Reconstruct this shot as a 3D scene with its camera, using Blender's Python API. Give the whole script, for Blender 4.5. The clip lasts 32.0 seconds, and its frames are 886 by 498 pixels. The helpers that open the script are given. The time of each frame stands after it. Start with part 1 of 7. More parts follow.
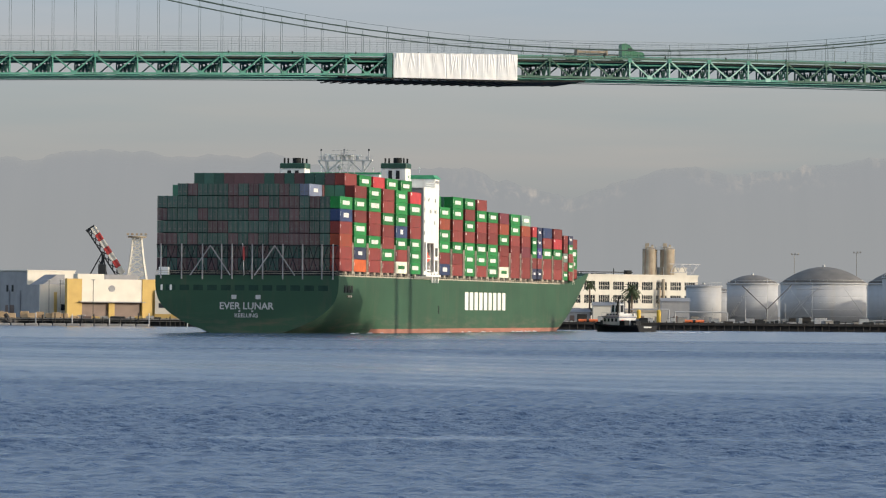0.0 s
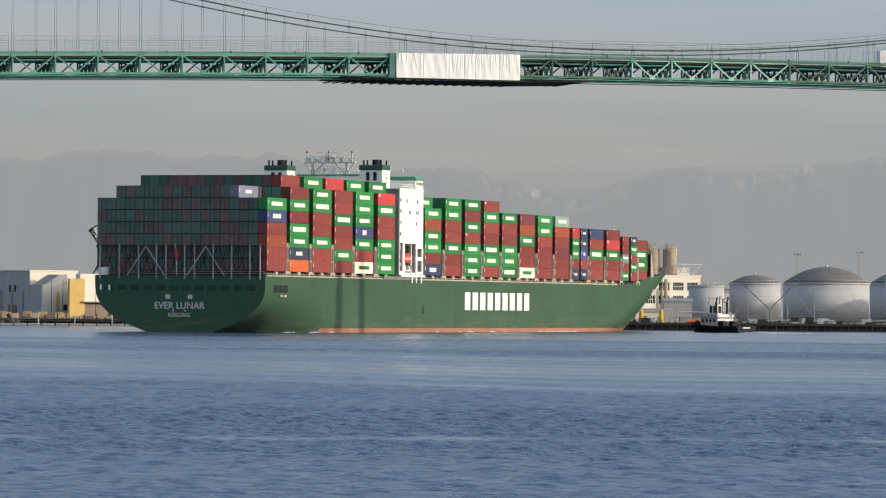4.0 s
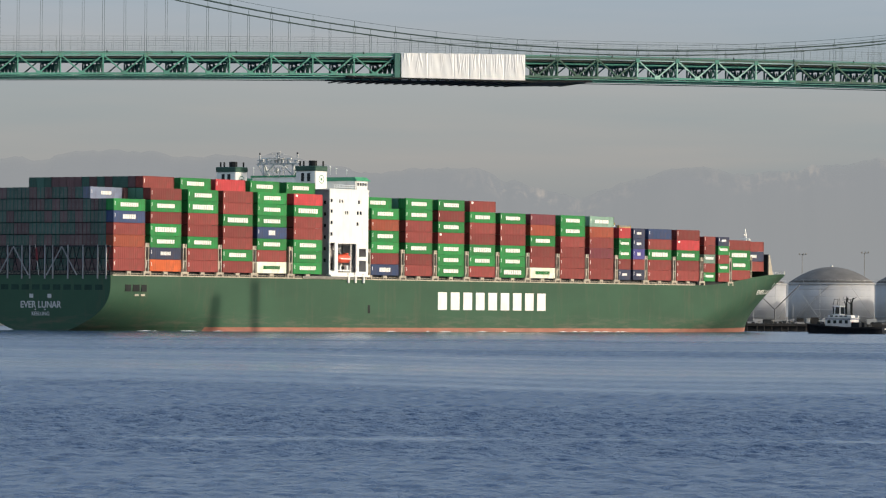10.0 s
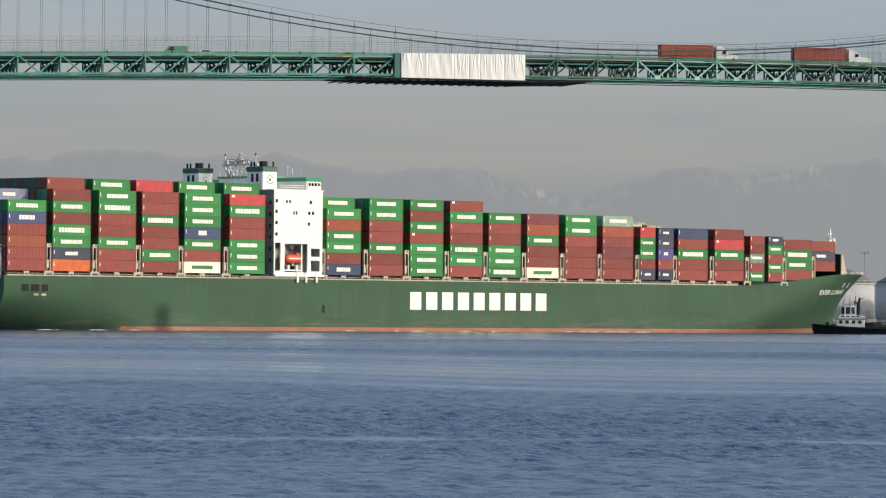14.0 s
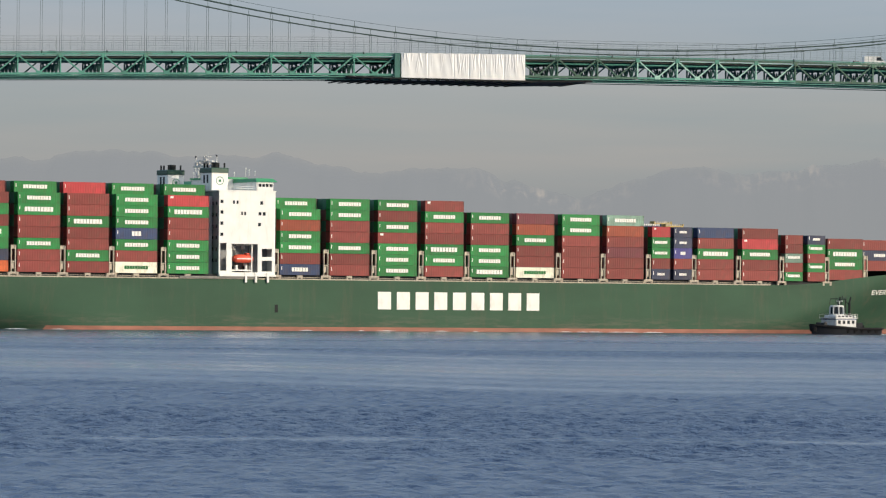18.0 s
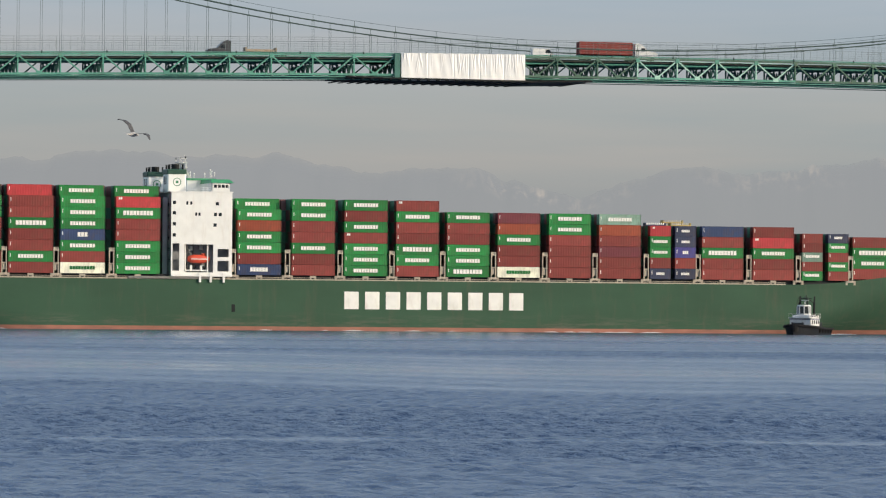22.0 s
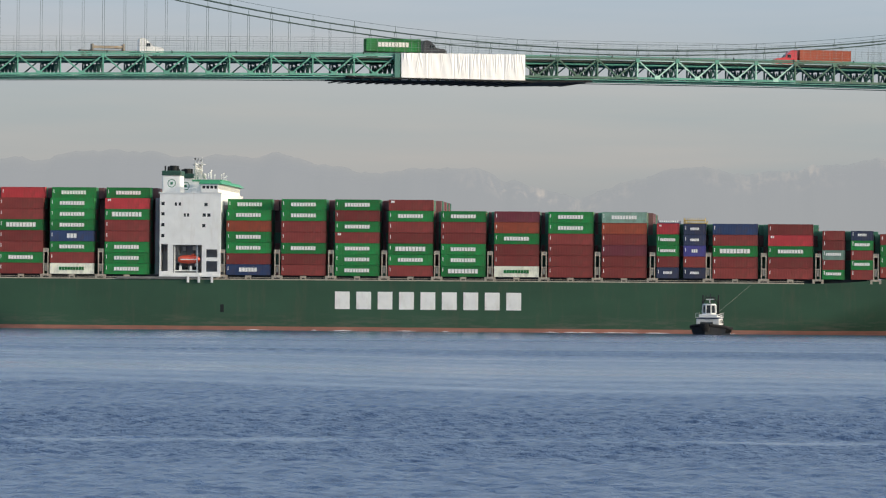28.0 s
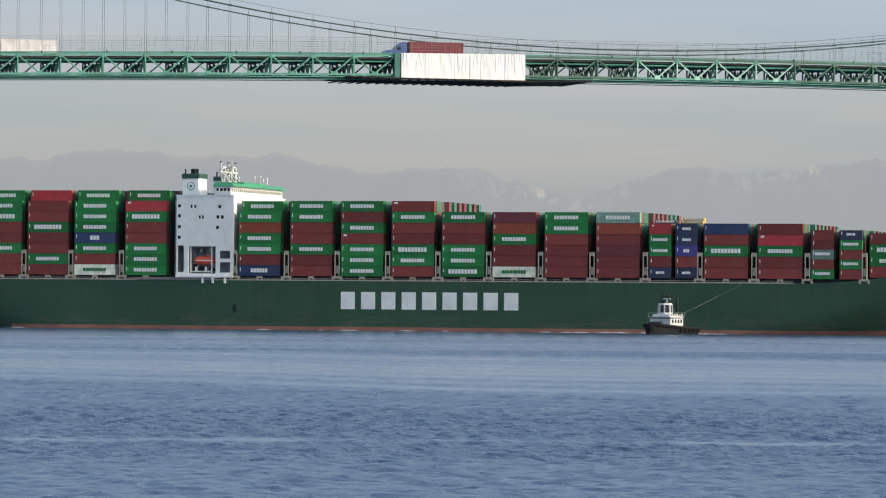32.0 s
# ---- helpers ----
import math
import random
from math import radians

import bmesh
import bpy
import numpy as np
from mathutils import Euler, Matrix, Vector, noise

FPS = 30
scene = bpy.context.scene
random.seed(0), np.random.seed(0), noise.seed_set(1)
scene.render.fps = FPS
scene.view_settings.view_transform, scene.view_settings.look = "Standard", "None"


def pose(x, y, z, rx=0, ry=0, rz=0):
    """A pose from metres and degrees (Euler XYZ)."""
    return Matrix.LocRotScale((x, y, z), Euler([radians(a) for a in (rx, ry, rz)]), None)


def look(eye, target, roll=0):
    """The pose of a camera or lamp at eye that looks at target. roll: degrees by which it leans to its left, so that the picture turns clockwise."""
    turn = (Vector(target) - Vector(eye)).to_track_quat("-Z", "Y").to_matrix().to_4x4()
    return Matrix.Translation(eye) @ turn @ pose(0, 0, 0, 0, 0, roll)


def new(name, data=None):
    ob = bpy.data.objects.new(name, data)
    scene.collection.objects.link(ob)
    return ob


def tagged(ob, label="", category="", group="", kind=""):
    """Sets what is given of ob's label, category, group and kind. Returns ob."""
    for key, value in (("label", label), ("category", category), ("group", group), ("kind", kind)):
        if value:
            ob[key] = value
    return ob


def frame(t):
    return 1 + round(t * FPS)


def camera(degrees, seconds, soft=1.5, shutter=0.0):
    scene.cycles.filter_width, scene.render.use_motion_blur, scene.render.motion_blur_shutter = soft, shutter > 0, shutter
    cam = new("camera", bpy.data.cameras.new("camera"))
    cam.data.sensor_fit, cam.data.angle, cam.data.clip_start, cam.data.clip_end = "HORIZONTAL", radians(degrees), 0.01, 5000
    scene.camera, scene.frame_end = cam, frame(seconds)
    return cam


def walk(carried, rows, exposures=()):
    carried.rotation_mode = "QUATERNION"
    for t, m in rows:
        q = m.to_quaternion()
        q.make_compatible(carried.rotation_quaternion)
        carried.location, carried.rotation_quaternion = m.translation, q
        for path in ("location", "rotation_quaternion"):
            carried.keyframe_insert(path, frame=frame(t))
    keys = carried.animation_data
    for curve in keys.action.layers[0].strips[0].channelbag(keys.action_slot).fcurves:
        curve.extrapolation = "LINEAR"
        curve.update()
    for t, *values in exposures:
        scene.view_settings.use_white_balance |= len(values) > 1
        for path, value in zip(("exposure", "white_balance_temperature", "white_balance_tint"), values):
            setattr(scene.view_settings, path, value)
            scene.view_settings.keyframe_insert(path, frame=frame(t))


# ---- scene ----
# ---- camera and its walk ----
EYE_Z = 5.69
LENS = 10.9485
FOCAL = 784.0 / math.tan(radians(LENS / 2))
TILT = math.degrees(math.atan(109.46 / FOCAL))
ROLL = 0.4656


def view(turn):
    """The camera's pose, turned to the right by so many thousandths of a radian."""
    a = turn / 1000.0
    far = Vector((math.sin(a), math.cos(a), math.tan(radians(TILT))))
    return look((0, 0, EYE_Z), Vector((0, 0, EYE_Z)) + far * 1000, ROLL)


cam = camera(LENS, 32.0, soft=1.2)
walk(cam, [(t, view(a)) for t, a in (
    (0, 1.687), (1.5, 1.687), (1.7, 1.5), (2, 1.125), (2.3, 0.9), (2.5, 0.758), (3, 1.125), (3.5, 1.125), (6.8, 1.125),
    (7, 0.94), (7.5, 0.0), (9, 0.0), (20, 0.0), (32, 0.0))],
    exposures=[(0, 0.12, 6600, 10), (3, 0.1, 6600, 10), (7, 0.04, 6570, 10), (12, 0.0, 6530, 10), (19, 0.0, 6530, 10), (23, 0.15, 6620, 10), (26.5, 0.24, 6580, 10), (29, 0.29, 6530, 10), (32, 0.34, 6500, 10)])

# ---- world and sun ----
SUN_TURN = -18.0     # degrees from +x
SUN_UP = 14.6
world = bpy.data.worlds.new("sky")
scene.world = world
world.use_nodes = True
wn, wl = world.node_tree.nodes, world.node_tree.links
wn.clear()
w_out = wn.new("ShaderNodeOutputWorld")
w_bg = wn.new("ShaderNodeBackground")
w_sky = wn.new("ShaderNodeTexSky")
w_sky.sky_type, w_sky.sun_disc = "NISHITA", False
w_sky.sun_elevation, w_sky.sun_rotation = radians(SUN_UP), radians(90 - SUN_TURN)
w_sky.air_density, w_sky.dust_density, w_sky.ozone_density = 1.2, 3.0, 1.5
w_scale = wn.new("ShaderNodeVectorMath")
w_scale.operation = "SCALE"
w_scale.inputs["Scale"].default_value = 0.29
w_tc = wn.new("ShaderNodeTexCoord")
w_sep = wn.new("ShaderNodeSeparateXYZ")
w_ramp = wn.new("ShaderNodeValToRGB")      # haze colour by height over the horizon
w_mix = wn.new("ShaderNodeMix")
w_mix.data_type = "RGBA"
w_fac = wn.new("ShaderNodeMapRange")
w_fac.inputs["From Min"].default_value, w_fac.inputs["From Max"].default_value = 0.06, 0.45
w_fac.inputs["To Min"].default_value, w_fac.inputs["To Max"].default_value = 1.0, 0.0
w_cloud = wn.new("ShaderNodeTexNoise")
w_map = wn.new("ShaderNodeMapping")
w_map.inputs["Scale"].default_value = (7, 7, 80)
w_cloud.inputs["Scale"].default_value, w_cloud.inputs["Detail"].default_value = 1.0, 4
w_cl = wn.new("ShaderNodeValToRGB")
w_cl.color_ramp.elements[0].position, w_cl.color_ramp.elements[1].position = 0.35, 0.7
w_cl.color_ramp.elements[0].color = (0.91, 0.955, 0.985, 1)
w_cl.color_ramp.elements[1].color = (1.11, 1.04, 1.01, 1)
w_mul = wn.new("ShaderNodeMix")
w_mul.data_type, w_mul.blend_type = "RGBA", "MULTIPLY"
w_mul.inputs["Factor"].default_value = 1.0
ramp = w_ramp.color_ramp
ramp.elements[0].position, ramp.elements[0].color = 0.0, (0.285, 0.295, 0.305, 1)
ramp.elements[1].position, ramp.elements[1].color = 1.0, (0.23, 0.32, 0.52, 1)
for at, col in ((0.020, (0.306, 0.315, 0.316, 1)), (0.030, (0.350, 0.358, 0.350, 1)), (0.045, (0.370, 0.392, 0.388, 1)), (0.066, (0.370, 0.43, 0.485, 1)), (0.14, (0.36, 0.45, 0.59, 1)), (0.3, (0.30, 0.41, 0.62, 1))):
    e = ramp.elements.new(at)
    e.color = col
wl.new(w_tc.outputs["Generated"], w_sep.inputs[0])
wl.new(w_sep.outputs["Z"], w_ramp.inputs["Fac"])
wl.new(w_sep.outputs["Z"], w_fac.inputs["Value"])
wl.new(w_tc.outputs["Generated"], w_map.inputs["Vector"])
wl.new(w_map.outputs["Vector"], w_cloud.inputs["Vector"])
wl.new(w_cloud.outputs["Fac"], w_cl.inputs["Fac"])
wl.new(w_ramp.outputs["Color"], w_mul.inputs["A"])
wl.new(w_cl.outputs["Color"], w_mul.inputs["B"])
w_tame = wn.new("ShaderNodeHueSaturation")
w_tame.inputs["Saturation"].default_value = 0.85
wl.new(w_sky.outputs["Color"], w_tame.inputs["Color"])
wl.new(w_tame.outputs["Color"], w_scale.inputs[0])
wl.new(w_fac.outputs["Result"], w_mix.inputs["Factor"])
wl.new(w_scale.outputs["Vector"], w_mix.inputs["A"])
wl.new(w_mul.outputs["Result"], w_mix.inputs["B"])
wl.new(w_mix.outputs["Result"], w_bg.inputs["Color"])
wl.new(w_bg.outputs["Background"], w_out.inputs["Surface"])

sun = new("sun", bpy.data.lights.new("sun", "SUN"))
sun.data.energy, sun.data.angle, sun.data.color = 2.65, radians(0.5), (1.0, 0.89, 0.72)
sun_way = Vector((math.cos(radians(SUN_TURN)) * math.cos(radians(SUN_UP)), math.sin(radians(SUN_TURN)) * math.cos(radians(SUN_UP)), math.sin(radians(SUN_UP))))
sun.matrix_world = look(sun_way * 500, (0, 0, 0))

# ---- materials ----


def material(name, base, rough=0.6, metal=0.0, vary=0.15, scale=(1, 1, 1), bump=0.0, bump_scale=4.0, dirt=None, dirt_scale=(0.4, 0.4, 0.05), dirt_amount=0.5, per_object=0.0):
    """A painted or raw surface: two scales of colour variation, streaked dirt, fine relief."""
    m = bpy.data.materials.new(name)
    m.use_nodes = True
    n, l = m.node_tree.nodes, m.node_tree.links
    b = n["Principled BSDF"]
    b.inputs["Roughness"].default_value, b.inputs["Metallic"].default_value = rough, metal
    tc = n.new("ShaderNodeTexCoord")
    mp = n.new("ShaderNodeMapping")
    mp.inputs["Scale"].default_value = scale
    l.new(tc.outputs["Object"], mp.inputs["Vector"])
    n1 = n.new("ShaderNodeTexNoise")
    n1.inputs["Scale"].default_value, n1.inputs["Detail"].default_value = 0.35, 6
    l.new(mp.outputs["Vector"], n1.inputs["Vector"])
    r1 = n.new("ShaderNodeMapRange")
    r1.inputs["From Min"].default_value, r1.inputs["From Max"].default_value = 0.3, 0.7
    r1.inputs["To Min"].default_value, r1.inputs["To Max"].default_value = 1 - vary, 1 + vary
    l.new(n1.outputs["Fac"], r1.inputs["Value"])
    val = r1.outputs["Result"]
    if per_object:
        oi = n.new("ShaderNodeObjectInfo")
        r2 = n.new("ShaderNodeMapRange")
        r2.inputs["To Min"].default_value, r2.inputs["To Max"].default_value = 1 - per_object, 1 + per_object
        l.new(oi.outputs["Random"], r2.inputs["Value"])
        mu = n.new("ShaderNodeMath")
        mu.operation = "MULTIPLY"
        l.new(val, mu.inputs[0])
        l.new(r2.outputs["Result"], mu.inputs[1])
        val = mu.outputs[0]
    sc = n.new("ShaderNodeVectorMath")
    sc.operation = "SCALE"
    sc.inputs[0].default_value = base
    l.new(val, sc.inputs["Scale"])
    col = sc.outputs["Vector"]
    if dirt:
        mp2 = n.new("ShaderNodeMapping")
        mp2.inputs["Scale"].default_value = dirt_scale
        l.new(tc.outputs["Object"], mp2.inputs["Vector"])
        n2 = n.new("ShaderNodeTexNoise")
        n2.inputs["Scale"].default_value, n2.inputs["Detail"].default_value, n2.inputs["Roughness"].default_value = 1.0, 7, 0.65
        l.new(mp2.outputs["Vector"], n2.inputs["Vector"])
        r3 = n.new("ShaderNodeMapRange")
        r3.inputs["From Min"].default_value, r3.inputs["From Max"].default_value = 0.52, 0.75
        r3.inputs["To Min"].default_value, r3.inputs["To Max"].default_value = 0.0, dirt_amount
        l.new(n2.outputs["Fac"], r3.inputs["Value"])
        mx = n.new("ShaderNodeMix")
        mx.data_type = "RGBA"
        mx.inputs["B"].default_value = (*dirt, 1)
        l.new(r3.outputs["Result"], mx.inputs["Factor"])
        l.new(col, mx.inputs["A"])
        col = mx.outputs["Result"]
    l.new(col, b.inputs["Base Color"])
    if bump:
        n4 = n.new("ShaderNodeTexNoise")
        n4.inputs["Scale"].default_value, n4.inputs["Detail"].default_value = bump_scale, 4
        l.new(mp.outputs["Vector"], n4.inputs["Vector"])
        bp = n.new("ShaderNodeBump")
        bp.inputs["Strength"].default_value, bp.inputs["Distance"].default_value = bump, 0.05
        l.new(n4.outputs["Fac"], bp.inputs["Height"])
        l.new(bp.outputs["Normal"], b.inputs["Normal"])
    return m


M = {}
M["hull"] = material("hull_green", (0.037, 0.088, 0.051), 0.7, vary=0.12, scale=(0.15, 0.15, 0.3), dirt=(0.13, 0.10, 0.07), dirt_scale=(0.35, 0.35, 0.06), dirt_amount=0.35)
M["boot"] = material("boot_top_red", (0.33, 0.14, 0.095), 0.8, vary=0.2, scale=(0.5, 0.5, 2), dirt=(0.18, 0.12, 0.09), dirt_scale=(0.3, 0.3, 1.2), dirt_amount=0.7)
M["white"] = material("white_paint", (0.82, 0.81, 0.76), 0.5, vary=0.05, dirt=(0.55, 0.48, 0.38), dirt_scale=(0.7, 0.7, 0.12), dirt_amount=0.35)
M["letter"] = material("letter_white", (0.86, 0.84, 0.78), 0.55, vary=0.06, dirt=(0.5, 0.45, 0.36), dirt_scale=(0.5, 0.5, 0.2), dirt_amount=0.4)
M["dull_letter"] = material("stern_lettering", (0.55, 0.55, 0.53), 0.6, vary=0.1)
M["recess"] = material("shaded_recess", (0.026, 0.058, 0.044), 0.8, vary=0.2)
M["deck_green"] = material("deck_green", (0.04, 0.20, 0.10), 0.55, vary=0.15)
M["dark"] = material("dark_steel", (0.03, 0.033, 0.035), 0.6, vary=0.2)
# black for sooty pipes, and for shade painted into hull openings
M["soot_shade"] = material("soot_shade_black", (0.02, 0.022, 0.022), 0.7, vary=0.2)
M["beige"] = material("beige_steel", (0.46, 0.40, 0.31), 0.6, vary=0.2, dirt=(0.2, 0.12, 0.07), dirt_scale=(1, 1, 0.5))
M["galv_dark"] = material("weathered_grey_steel", (0.20, 0.19, 0.17), 0.7, vary=0.2)
M["y_dull"] = material("dull_yellow_paint", (0.42, 0.30, 0.10), 0.7, vary=0.25)
# house white with the shade of aft wall and niche put into the colour
M["house_shade"] = material("house_shade_grey", (0.26, 0.27, 0.28), 0.6, vary=0.2)
M["glass"] = material("dark_glass", (0.02, 0.025, 0.03), 0.1, vary=0.1)
M["redflag"] = material("flag_red", (0.22, 0.03, 0.035), 0.8, vary=0.1)
M["orange"] = material("lifeboat_orange", (0.75, 0.10, 0.05), 0.4, vary=0.08)
for key in ("soot_shade", "dark", "recess"):
    M[key].node_tree.nodes["Principled BSDF"].inputs["Specular IOR Level"].default_value = 0.15
M["hull"].node_tree.nodes["Principled BSDF"].inputs["Specular IOR Level"].default_value = 0.28
BOX = {"g": ("green", (0.020, 0.200, 0.050)), "r": ("rust_red", (0.225, 0.046, 0.039)), "o": ("orange_brown", (0.33, 0.075, 0.04)), "b": ("blue", (0.040, 0.065, 0.145)),
       "n": ("navy", (0.042, 0.052, 0.095)), "w": ("cream", (0.78, 0.76, 0.60)), "R": ("bright_red", (0.42, 0.045, 0.05)), "p": ("maroon", (0.17, 0.04, 0.05)),
       "t": ("grey_green", (0.20, 0.32, 0.25)), "s": ("slate_blue", (0.16, 0.19, 0.27)), "O": ("signal_orange", (0.62, 0.13, 0.04)), "v": ("violet_blue", (0.07, 0.065, 0.23)), "y": ("khaki_yellow", (0.42, 0.38, 0.22)),
       # G, P: green and maroon with the stern's shade and haze in the colour
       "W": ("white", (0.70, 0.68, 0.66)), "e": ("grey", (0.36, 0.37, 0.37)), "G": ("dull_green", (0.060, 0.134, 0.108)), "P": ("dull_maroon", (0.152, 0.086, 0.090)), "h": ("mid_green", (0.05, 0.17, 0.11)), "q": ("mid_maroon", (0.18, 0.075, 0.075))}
for key, (word, col) in BOX.items():
    M["box_" + key] = material("container_" + word, col, 0.55, vary=0.10, dirt=(0.10, 0.06, 0.04), dirt_scale=(0.5, 0.5, 0.25), dirt_amount=0.5, per_object=0.22)
    M["box_" + key].node_tree.nodes["Principled BSDF"].inputs["Specular IOR Level"].default_value = 0.25

# ---- mesh helpers ----


class Geo:
    """Collects vertices and faces of one mesh."""

    def __init__(self):
        self.v, self.f = [], []

    def add(self, verts, faces):
        k = len(self.v)
        self.v += [tuple(p) for p in verts]
        self.f += [tuple(i + k for i in q) for q in faces]
        return self

    def box(self, x0, x1, y0, y1, z0, z1):
        return self.add([(x0, y0, z0), (x1, y0, z0), (x1, y1, z0), (x0, y1, z0), (x0, y0, z1), (x1, y0, z1), (x1, y1, z1), (x0, y1, z1)],
                        [(0, 3, 2, 1), (4, 5, 6, 7), (0, 1, 5, 4), (1, 2, 6, 5), (2, 3, 7, 6), (3, 0, 4, 7)])

    def chamfer(self, x0, x1, y0, y1, z0, z1, c):
        """A box with its upright and top edges cut by c."""
        ring = lambda d, z: [(x0 + d, y0 + c, z), (x0 + c, y0 + d, z), (x1 - c, y0 + d, z), (x1 - d, y0 + c, z), (x1 - d, y1 - c, z), (x1 - c, y1 - d, z), (x0 + c, y1 - d, z), (x0 + d, y1 - c, z)]
        vs = ring(0, z0) + ring(0, z1 - c) + ring(c * 0.8, z1)
        fs = [tuple(range(7, -1, -1)), tuple(range(16, 24))]
        for r in (0, 8):
            fs += [(r + i, r + (i + 1) % 8, r + 8 + (i + 1) % 8, r + 8 + i) for i in range(8)]
        return self.add(vs, fs)

    def beam(self, p, q, w, d=None, n=4):
        """A bar from p to q, w wide and d deep."""
        p, q = Vector(p), Vector(q)
        d = w if d is None else d
        ax = (q - p).normalized()
        side = ax.cross(Vector((0, 0, 1)))
        side = Vector((1, 0, 0)) if side.length < 1e-4 else side.normalized()
        up = side.cross(ax)
        if n == 4:
            offs = [side * (w / 2 * a) + up * (d / 2 * b) for a, b in ((-1, -1), (1, -1), (1, 1), (-1, 1))]
        else:
            offs = [side * (w / 2 * math.cos(2 * math.pi * i / n)) + up * (d / 2 * math.sin(2 * math.pi * i / n)) for i in range(n)]
        vs = [p + o for o in offs] + [q + o for o in offs]
        fs = [(i, (i + 1) % n, n + (i + 1) % n, n + i) for i in range(n)] + [tuple(range(n - 1, -1, -1)), tuple(range(n, 2 * n))]
        return self.add(vs, fs)

    def lathe(self, rows, cx=0, cy=0, n=32, close=True):
        """Turned about the upright axis: rows of (radius, z)."""
        vs = [(cx + r * math.cos(2 * math.pi * i / n), cy + r * math.sin(2 * math.pi * i / n), z) for r, z in rows for i in range(n)]
        fs = [(k * n + i, k * n + (i + 1) % n, (k + 1) * n + (i + 1) % n, (k + 1) * n + i) for k in range(len(rows) - 1) for i in range(n)]
        if close:
            fs += [tuple(range(n - 1, -1, -1)), tuple(range((len(rows) - 1) * n, len(rows) * n))]
        return self.add(vs, fs)

    def tube(self, pts, r, n=6):
        """One connected round bar through the points."""
        pts = [Vector(p) for p in pts]
        vs, m = [], len(pts)
        for i, p in enumerate(pts):
            ax = (pts[min(i + 1, m - 1)] - pts[max(i - 1, 0)]).normalized()
            side = ax.cross(Vector((0, 0, 1)))
            side = Vector((1, 0, 0)) if side.length < 1e-4 else side.normalized()
            up = side.cross(ax)
            vs += [p + side * (r * math.cos(2 * math.pi * k / n)) + up * (r * math.sin(2 * math.pi * k / n)) for k in range(n)]
        fs = [(i * n + k, i * n + (k + 1) % n, (i + 1) * n + (k + 1) % n, (i + 1) * n + k) for i in range(m - 1) for k in range(n)]
        return self.add(vs, fs + [tuple(range(n - 1, -1, -1)), tuple(range((m - 1) * n, m * n))])

    def grid(self, fn, nu, nv):
        """A sheet of fn(i, j) for i < nu, j < nv."""
        vs = [fn(i, j) for i in range(nu) for j in range(nv)]
        fs = [(i * nv + j, (i + 1) * nv + j, (i + 1) * nv + j + 1, i * nv + j + 1) for i in range(nu - 1) for j in range(nv - 1)]
        return self.add(vs, fs)

    def mesh(self, name, mat, smooth=False):
        me = bpy.data.meshes.new(name)
        me.from_pydata(self.v, [], self.f)
        me.materials.append(mat)
        if smooth:
            for q in me.polygons:
                q.use_smooth = True
        me.update()
        return me


def thing(name, label, category, group="", kind="", at=None):
    ob = new(name)
    ob.empty_display_size = 0.5
    if at is not None:
        ob.matrix_world = at
    return tagged(ob, label, category, group, kind)


def part(name, geo, mat, parent, label="", at=None, smooth=False):
    """Links a mesh (or a Geo) as one part under a thing or under a part."""
    me = geo.mesh(name, mat, smooth) if isinstance(geo, Geo) else geo
    ob = new(name, me)
    ob.parent = parent
    if at is not None:
        ob.matrix_basis = at
    if label:
        tagged(ob, label)
    return ob


def lone(name, geo, mat, label, category="", group="", kind="", at=None, smooth=False):
    ob = new(name, geo.mesh(name, mat, smooth) if isinstance(geo, Geo) else geo)
    if at is not None:
        ob.matrix_world = at
    return tagged(ob, label, category, group, kind)


def text_mesh(words, size, mat, depth=0.03):
    """The words as a mesh in the xy plane, centred, with Blender's own font."""
    cu = bpy.data.curves.new("words", "FONT")
    cu.body, cu.size, cu.extrude, cu.align_x = words, size, depth, "CENTER"
    cu.offset = 0.015 * size
    ob = bpy.data.objects.new("words", cu)
    me = bpy.data.meshes.new_from_object(ob)
    me.materials.clear()
    me.materials.append(mat)
    bpy.data.objects.remove(ob)
    return me
# ---- water ----


